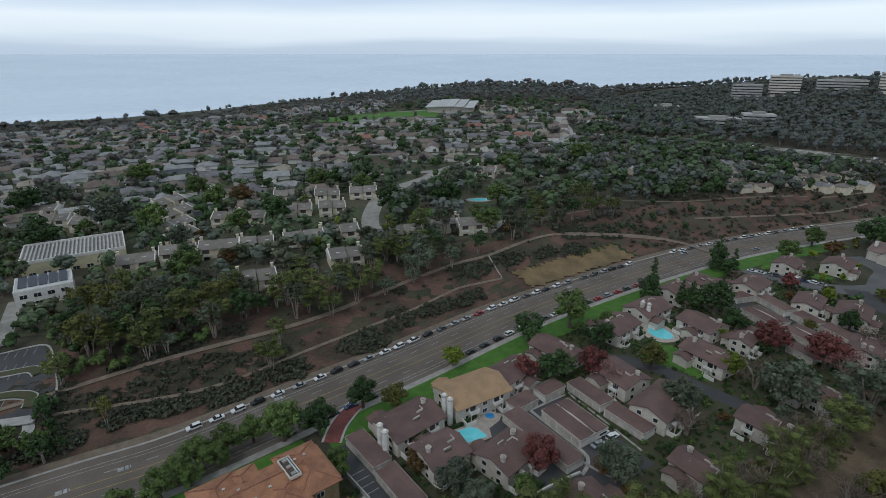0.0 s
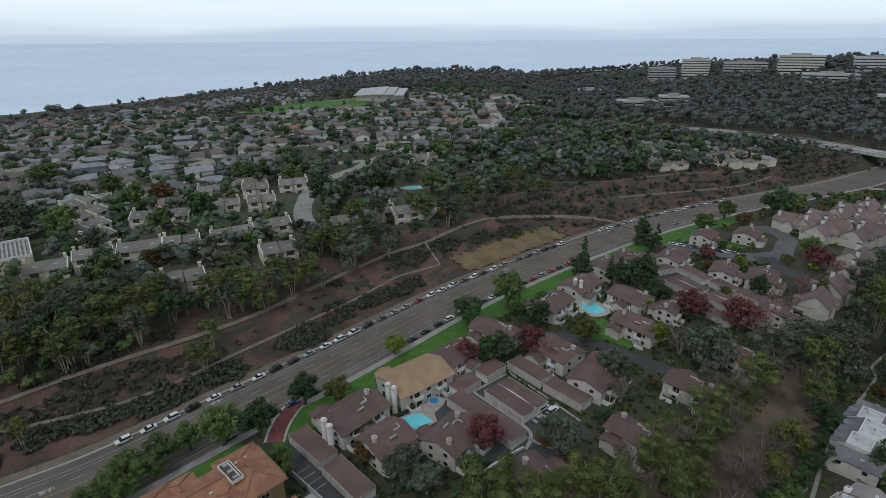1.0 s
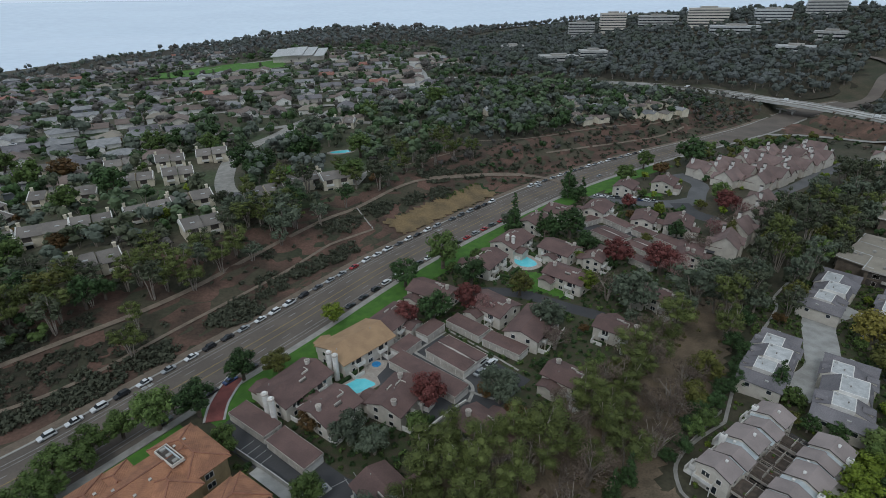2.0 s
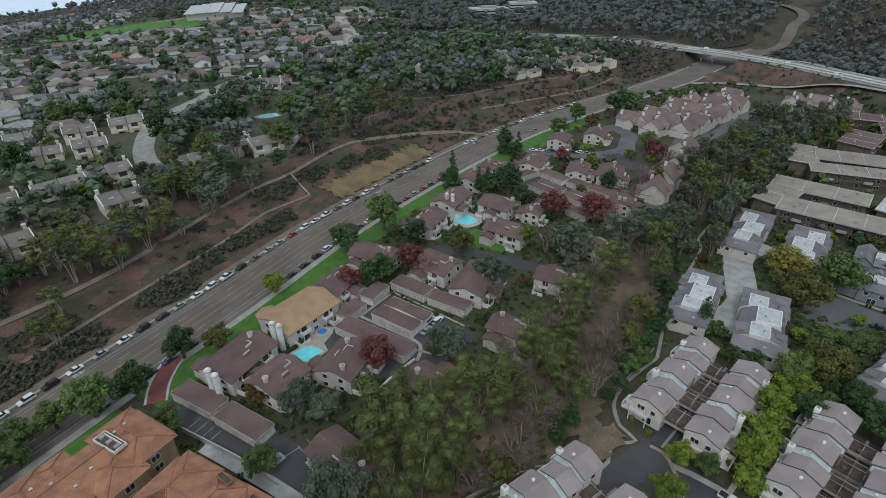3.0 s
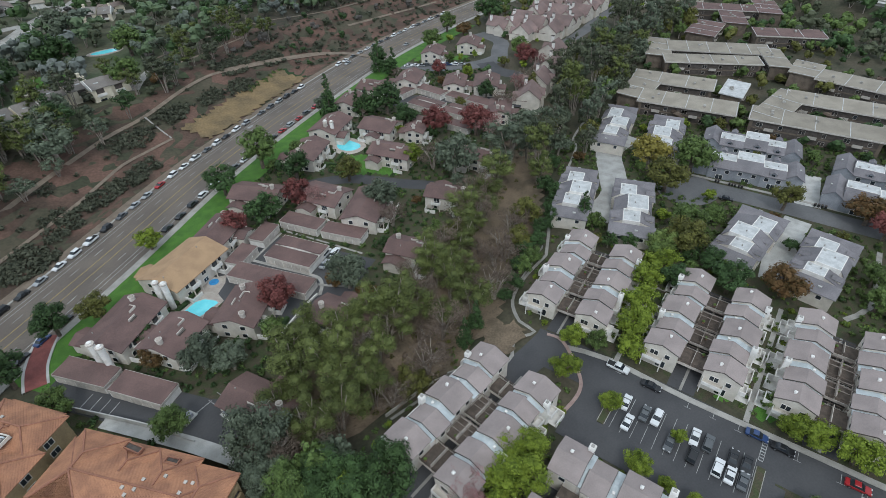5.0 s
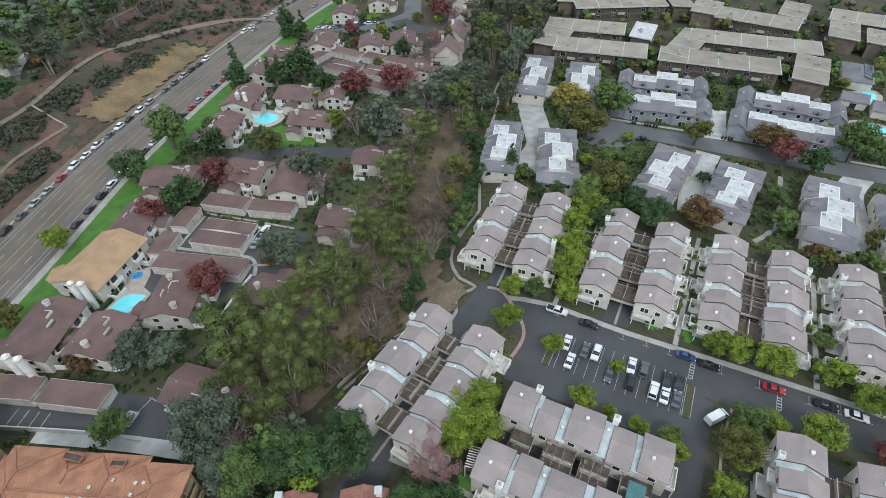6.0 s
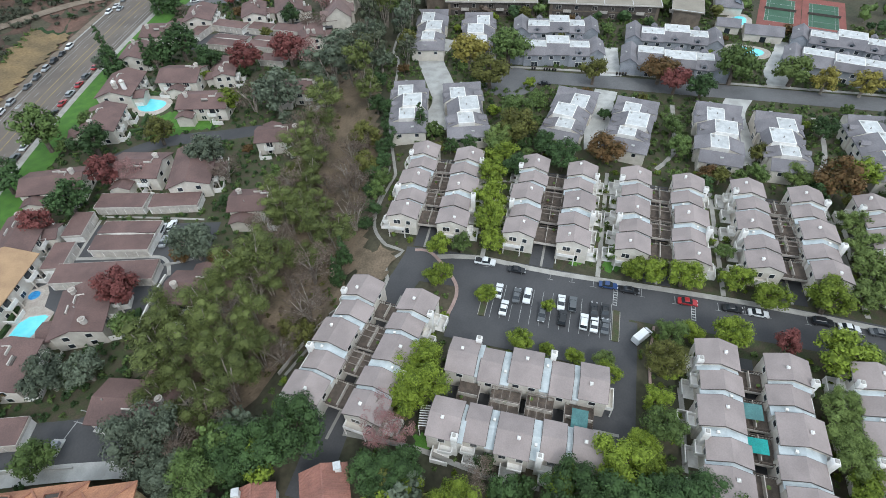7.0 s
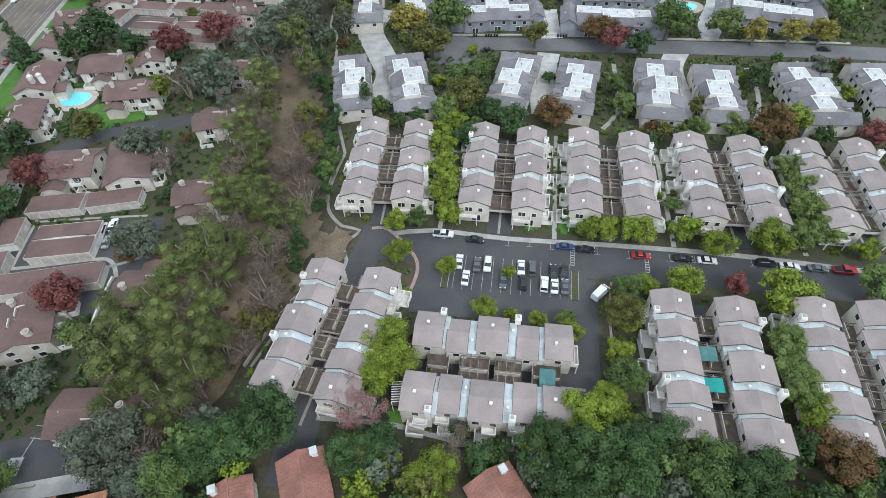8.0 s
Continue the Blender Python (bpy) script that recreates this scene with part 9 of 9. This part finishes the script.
# clipped hedges and low planting in the apartment garden
def hedge(x, y, ang, ln, wd, ht, leaf, words):
    rnd = random.Random(int(x * 10 + y))
    balls = [(-ln / 2 + (k + 0.5) * 0.55, rnd.uniform(-0.2, 0.2) * wd, ht * 0.5, 0.5 * max(wd, ht) * rnd.uniform(0.85, 1.1)) for k in range(max(2, int(ln / 0.55)))]
    v, f = leaf_cloud(rnd, balls, 90 * len(balls), 0.2, 0.9)
    n = len(v)
    a, b_, z = ln / 2 - 0.1, wd / 2 - 0.12, ht * 0.85
    v += [(-a, -b_, -0.1), (a, -b_, -0.1), (a, b_, -0.1), (-a, b_, -0.1), (-a, -b_, z), (a, -b_, z), (a, b_, z), (-a, b_, z)]
    f += [(n + i, n + j, n + k) for i, j, k in ((4, 5, 6), (4, 6, 7), (0, 1, 5), (0, 5, 4), (1, 2, 6), (1, 6, 5), (2, 3, 7), (2, 7, 6), (3, 0, 4), (3, 4, 7))]
    me = bpy.data.meshes.new("hedge")
    me.from_pydata(v, [], f)
    me.materials.append(LEAF[leaf])
    ob = new("hedge", me)
    ob.matrix_basis = pose(x, y, gz(x, y), 0, 0, ang)
    tagged(ob, words, "hedge", "garden hedges")


for x, y, a, ln in ((-20.8, 119.3, -50, 3.4), (-17.9, 115.9, -50, 3.4), (-14.7, 112.1, -50, 4.0), (-0.1, 130.6, -55, 4.5), (2.3, 126.5, -55, 4.0), (4.0, 123.2, 30, 4.0), (7.8, 126.2, 40, 5.0), (9.6, 130.9, 35, 5.5),
                    (14.0, 132.8, 30, 4.5), (-0.6, 124.7, -50, 3.5), (-10.8, 113.3, 40, 3.0), (22.7, 100.0, 45, 6.0), (20, 98, 45, 4.5), (75, 184, 40, 6), (88, 182.5, -50, 6), (76, 171, 40, 6), (92, 168.5, 40, 8), (70, 168, -45, 5)):
    hedge(x, y, a, ln, 1.2, 1.1, "dark", "clipped dark green hedge in the apartment garden")

# ---- cars ----
def car_kind(paint, kind):
    """One car, built once: body with bonnet and boot, glass cabin, wheels, lamps, bumpers."""
    words = {"saloon": "saloon car", "suv": "sport utility car", "pickup": "pickup truck", "van": "panel van"}[kind]
    c = thing("car", pose(0, 0, -400), "%s %s parked on asphalt" % (paint, words), "car" if kind in ("saloon", "suv") else words.split()[-1])
    m = CAR_PAINTS[paint]
    ln, w, belt, top = {"saloon": (4.7, 0.9, 0.88, 1.45), "suv": (4.7, 0.93, 1.05, 1.75), "pickup": (5.6, 0.97, 1.1, 1.85), "van": (5.6, 1.0, 1.25, 2.35)}[kind]
    h = ln / 2
    side = {"saloon": [(-h, .45), (-h + .05, .85), (-h + .9, belt), (h - 1.2, belt - .05), (h - .1, .72), (h, .45), (h - .1, .28), (-h + .1, .28)],
            "suv": [(-h, .5), (-h + .04, 1.0), (-h + .3, belt), (h - 1.2, belt), (h - .1, .9), (h, .5), (h - .1, .33), (-h + .1, .33)],
            "pickup": [(-h, .55), (-h, 1.0), (-h + .05, belt), (h - 1.3, belt), (h - .1, 1.0), (h, .55), (h - .1, .4), (-h + .1, .4)],
            "van": [(-h, .45), (-h, 1.2), (-h + .05, belt), (h - .8, belt), (h - .1, .95), (h, .5), (h - .1, .33), (-h + .1, .33)]}[kind]
    body = Shape()
    rings = []
    for y, s, dz in ((-w, 0.96, -0.03), (-w + 0.1, 1.0, 0.0), (w - 0.1, 1.0, 0.0), (w, 0.96, -0.03)):
        rings.append([(x * s, y, z + (dz if z > 0.6 else -dz)) for x, z in side])
    n = len(side)
    for r in rings:
        body.v += r
    for i in range(3):
        for j in range(n):
            a, b = i * n + j, i * n + (j + 1) % n
            body.f.append((a, b, b + n, a + n))
    body.f += [tuple(range(n)), tuple(range(4 * n - 1, 3 * n - 1, -1))]
    part("body", body, m, c)
    cab = {"saloon": (-h + .75, -h + 1.5, h - 2.1, h - 1.25), "suv": (-h + .12, -h + .5, h - 2.0, h - 1.2), "pickup": (-h + 2.0, -h + 2.25, h - 2.1, h - 1.35), "van": (-h + .02, -h + .12, h - 1.5, h - .75)}[kind]
    wi = w - 0.2

    def cabin(x0, x1, x2, x3, z0, z1, wb, wt):
        return Shape().hull([(x0, -wb, z0), (x3, -wb, z0), (x3, wb, z0), (x0, wb, z0)], [(x1, -wt, z1), (x2, -wt, z1), (x2, wt, z1), (x1, wt, z1)])
    part("cabin_glass", cabin(*cab, belt - .06, top - .06, w - 0.06, wi), M_CARGLASS, c) if kind != "van" else part("cabin_glass", cabin(h - 1.9, h - 1.75, h - 1.42, h - .72, belt - .06, top - .3, w - .03, wi + .1), M_CARGLASS, c)
    if kind == "van":
        part("cargo_box", cabin(-h + .02, -h + .1, h - 1.75, h - 1.55, belt - .05, top, w - 0.02, wi + .06), m, c)
    else:
        part("roof", Shape().hull([(cab[1] - .04, -wi - .02, top - .06), (cab[2] + .04, -wi - .02, top - .06), (cab[2] + .04, wi + .02, top - .06), (cab[1] - .04, wi + .02, top - .06)],
                                  [(cab[1] + .08, -wi + .1, top + .02), (cab[2] - .06, -wi + .1, top + .02), (cab[2] - .06, wi - .1, top + .02), (cab[1] + .08, wi - .1, top + .02)]), m, c)
    if kind == "pickup":
        part("load_bed", Shape().box(-h + .15, -w + .15, belt - .1, -h + 1.9, w - .15, belt + .006), M_TYRE, c)
    wheel = Shape()
    k = 12
    for yy in (-0.11, 0.11):
        wheel.v += [(0.33 * math.cos(2 * math.pi * j / k), yy, 0.33 * math.sin(2 * math.pi * j / k)) for j in range(k)]
    wheel.f = [tuple(range(k)), tuple(range(2 * k - 1, k - 1, -1))] + [(j, (j + 1) % k, k + (j + 1) % k, k + j) for j in range(k)]
    rim = Shape()
    for yy in (-0.125, 0.125):
        rim.v += [(0.2 * math.cos(2 * math.pi * j / 8), yy, 0.2 * math.sin(2 * math.pi * j / 8)) for j in range(8)]
    rim.f = [tuple(range(8)), tuple(range(15, 7, -1))] + [(j, (j + 1) % 8, 8 + (j + 1) % 8, 8 + j) for j in range(8)]
    k0 = len(wheel.f)
    wheel.f += [tuple(i + len(wheel.v) for i in q) for q in rim.f]
    wheel.v += rim.v
    wm = wheel.mesh("wheel")
    wm.materials.append(M_TYRE)
    wm.materials.append(M_RIM)
    wm.polygons.foreach_set("material_index", np.array([0] * k0 + [1] * (len(wheel.f) - k0), np.int32))
    for sx in (h - .95, -h + .95):
        for sy in (w - .07, -w + .07):
            wh = part("wheel", wm, M_TYRE, c)
            wh.location = (sx, sy, 0.33)
    for sy in (-1, 1):
        part("headlight", Shape().box(h - .22, min(sy * (w - .12), sy * (w - .5)), .62, h - .02, max(sy * (w - .12), sy * (w - .5)), .78), M_LAMP, c)
    return c


CARS = {(p, k): car_kind(p, k) for p, k in (("white", "saloon"), ("white", "suv"), ("black", "saloon"), ("black", "suv"), ("silver", "saloon"), ("silver", "suv"), ("grey", "saloon"), ("grey", "suv"),
                                            ("blue", "saloon"), ("red", "saloon"), ("red", "pickup"), ("white", "pickup"), ("white", "van"))}
MIX = [("white", "saloon")] * 4 + [("white", "suv")] * 4 + [("black", "saloon")] * 4 + [("black", "suv")] * 2 + [("silver", "saloon")] * 4 + [("silver", "suv")] * 2 + [("grey", "saloon")] * 4 + [("grey", "suv")] * 2 + [("blue", "saloon"), ("red", "saloon"), ("white", "pickup")]


def park(key, x, y, ang, z=None, group="parked cars"):
    ob = copy_thing(CARS[key], pose(x, y, gz(x, y) if z is None else z, 0, 0, ang))
    ob["group"] = group
    ob.scale = (0.92, 0.92, 0.92)
    if math.hypot(x, y) > 125:      # lamps too small to tell on far cars
        for o in [q for q in ob.children if q.name.startswith("headlight")]:
            bpy.data.objects.remove(o)
    return ob


car_rnd = random.Random(8)
line = spline(ROAD, 6)
s = 310.0
while s < 660:
    p, d = along(line, s)
    n = np.array([-d[1], d[0]])
    q = p + n * 10.3
    if not 520 < s < 548:
        park(car_rnd.choice(MIX), q[0], q[1], math.degrees(math.atan2(d[1], d[0])) + 180 + car_rnd.uniform(-1.5, 1.5), gz(*p) + 0.13, "cars parked along the road")
    s += car_rnd.uniform(5.9, 7.4) + (4 if car_rnd.random() < 0.08 else 0)
s = 330.0
while s < 500:
    p, d = along(line, s)
    n = np.array([-d[1], d[0]])
    q = p - n * 9.2
    if not 362 < s < 392:
        park(car_rnd.choice(MIX), q[0], q[1], math.degrees(math.atan2(d[1], d[0])) + car_rnd.uniform(-1.5, 1.5), gz(*p) + 0.13, "cars parked along the road")
    s += car_rnd.uniform(5.9, 7.2)
# the parking court
for x, y, p, k in ((73.0, 33.0, "white", "saloon"), (73.9, 28.8, "grey", "saloon"), (75.0, 26.6, "white", "suv"), (77.3, 19.2, "white", "saloon"), (78.2, 16.8, "grey", "suv"), (79.2, 12.1, "black", "saloon"),
                   (80.0, 9.8, "black", "saloon"), (69.3, 29.7, "white", "saloon"), (72.1, 21.5, "grey", "saloon"), (73.5, 17.2, "black", "suv"), (75.0, 12.8, "white", "suv"), (75.6, 10.6, "white", "saloon"), (76.3, 8.4, "grey", "saloon")):
    park((p, k), x, y, 18 + car_rnd.choice((0, 180)) + car_rnd.uniform(-2, 2), 0.075, "cars in the parking court")
park(("white", "van"), 77.9, 0.8, -20, 0.07, "cars in the parking court")
for x, y, p, k in ((79.2, 40.2, "white", "pickup"), (80.9, 32.4, "black", "saloon"), (87.7, 12.0, "blue", "saloon"), (88.8, 7.3, "black", "saloon"), (92.3, -4.9, "red", "saloon"), (95.5, -13.8, "black", "saloon"),
                   (97.1, -18.9, "white", "saloon"), (101.7, -30.9, "black", "suv"), (103.0, -35.9, "white", "saloon"), (104.9, -41.5, "grey", "saloon"), (106.8, -46.9, "red", "pickup")):
    park((p, k), x, y, -71, 0.06, "cars along the townhouse street")
for x, y, p, k, a in ((44.6, 120.0, "white", "suv", 35), (46.9, 118.6, "white", "suv", 35), (42.0, 115.6, "silver", "saloon", 35), (44.2, 114.2, "black", "saloon", 35), (51, 27, "silver", "suv", 110), (163, 64, "black", "saloon", -60),
                      (190, 45, "white", "saloon", 20), (207, -40, "black", "saloon", -70), (243, -50, "white", "saloon", -70)):
    park((p, k), x, y, a, 0.16)
for k in range(9):
    park(car_rnd.choice(MIX), 151 + k * 2.9, 237.5 - k * 2.0, 120 if k % 3 else -36, 0.1, "cars in the apartment court")
for k in range(12):
    x, y = 232 + k * 7 + (k % 2) * 2, 205 + k * 6 - (k % 3) * 4
    if free(x, y):
        park(car_rnd.choice(MIX), x, y, 118)
for k in range(14):
    x = -360 + k * 13 + car_rnd.uniform(-2, 2)
    y = float(np.interp(x, [-420, -362, -321, -287, -240, -180], [422, 424, 426, 436, 448, 462]))
    y += 5.5 if k % 2 else -5.5
    park(car_rnd.choice(MIX), x, y, 8, gz(x, y) + 0.6, "cars on the mesa street")
for hx, hy, a in ((366, 445, 125), (404, 368, 115), (420, 300, 100), (300, 512, 138), (420, 258, 270)):
    park(("white", "van"), hx, hy, a, float(deck_level(np.array([[hx, hy]], float))[0]) + 0.27, "vans on the highway")
for x, y, a in ((60, 203, 37), (128, 262, 210), (170, 268, 28)):
    park(("silver", "saloon"), x, y, a, 0.13, "cars on the road")
for src in CARS.values():
    for o in (*src.children_recursive, src):
        bpy.data.objects.remove(o)
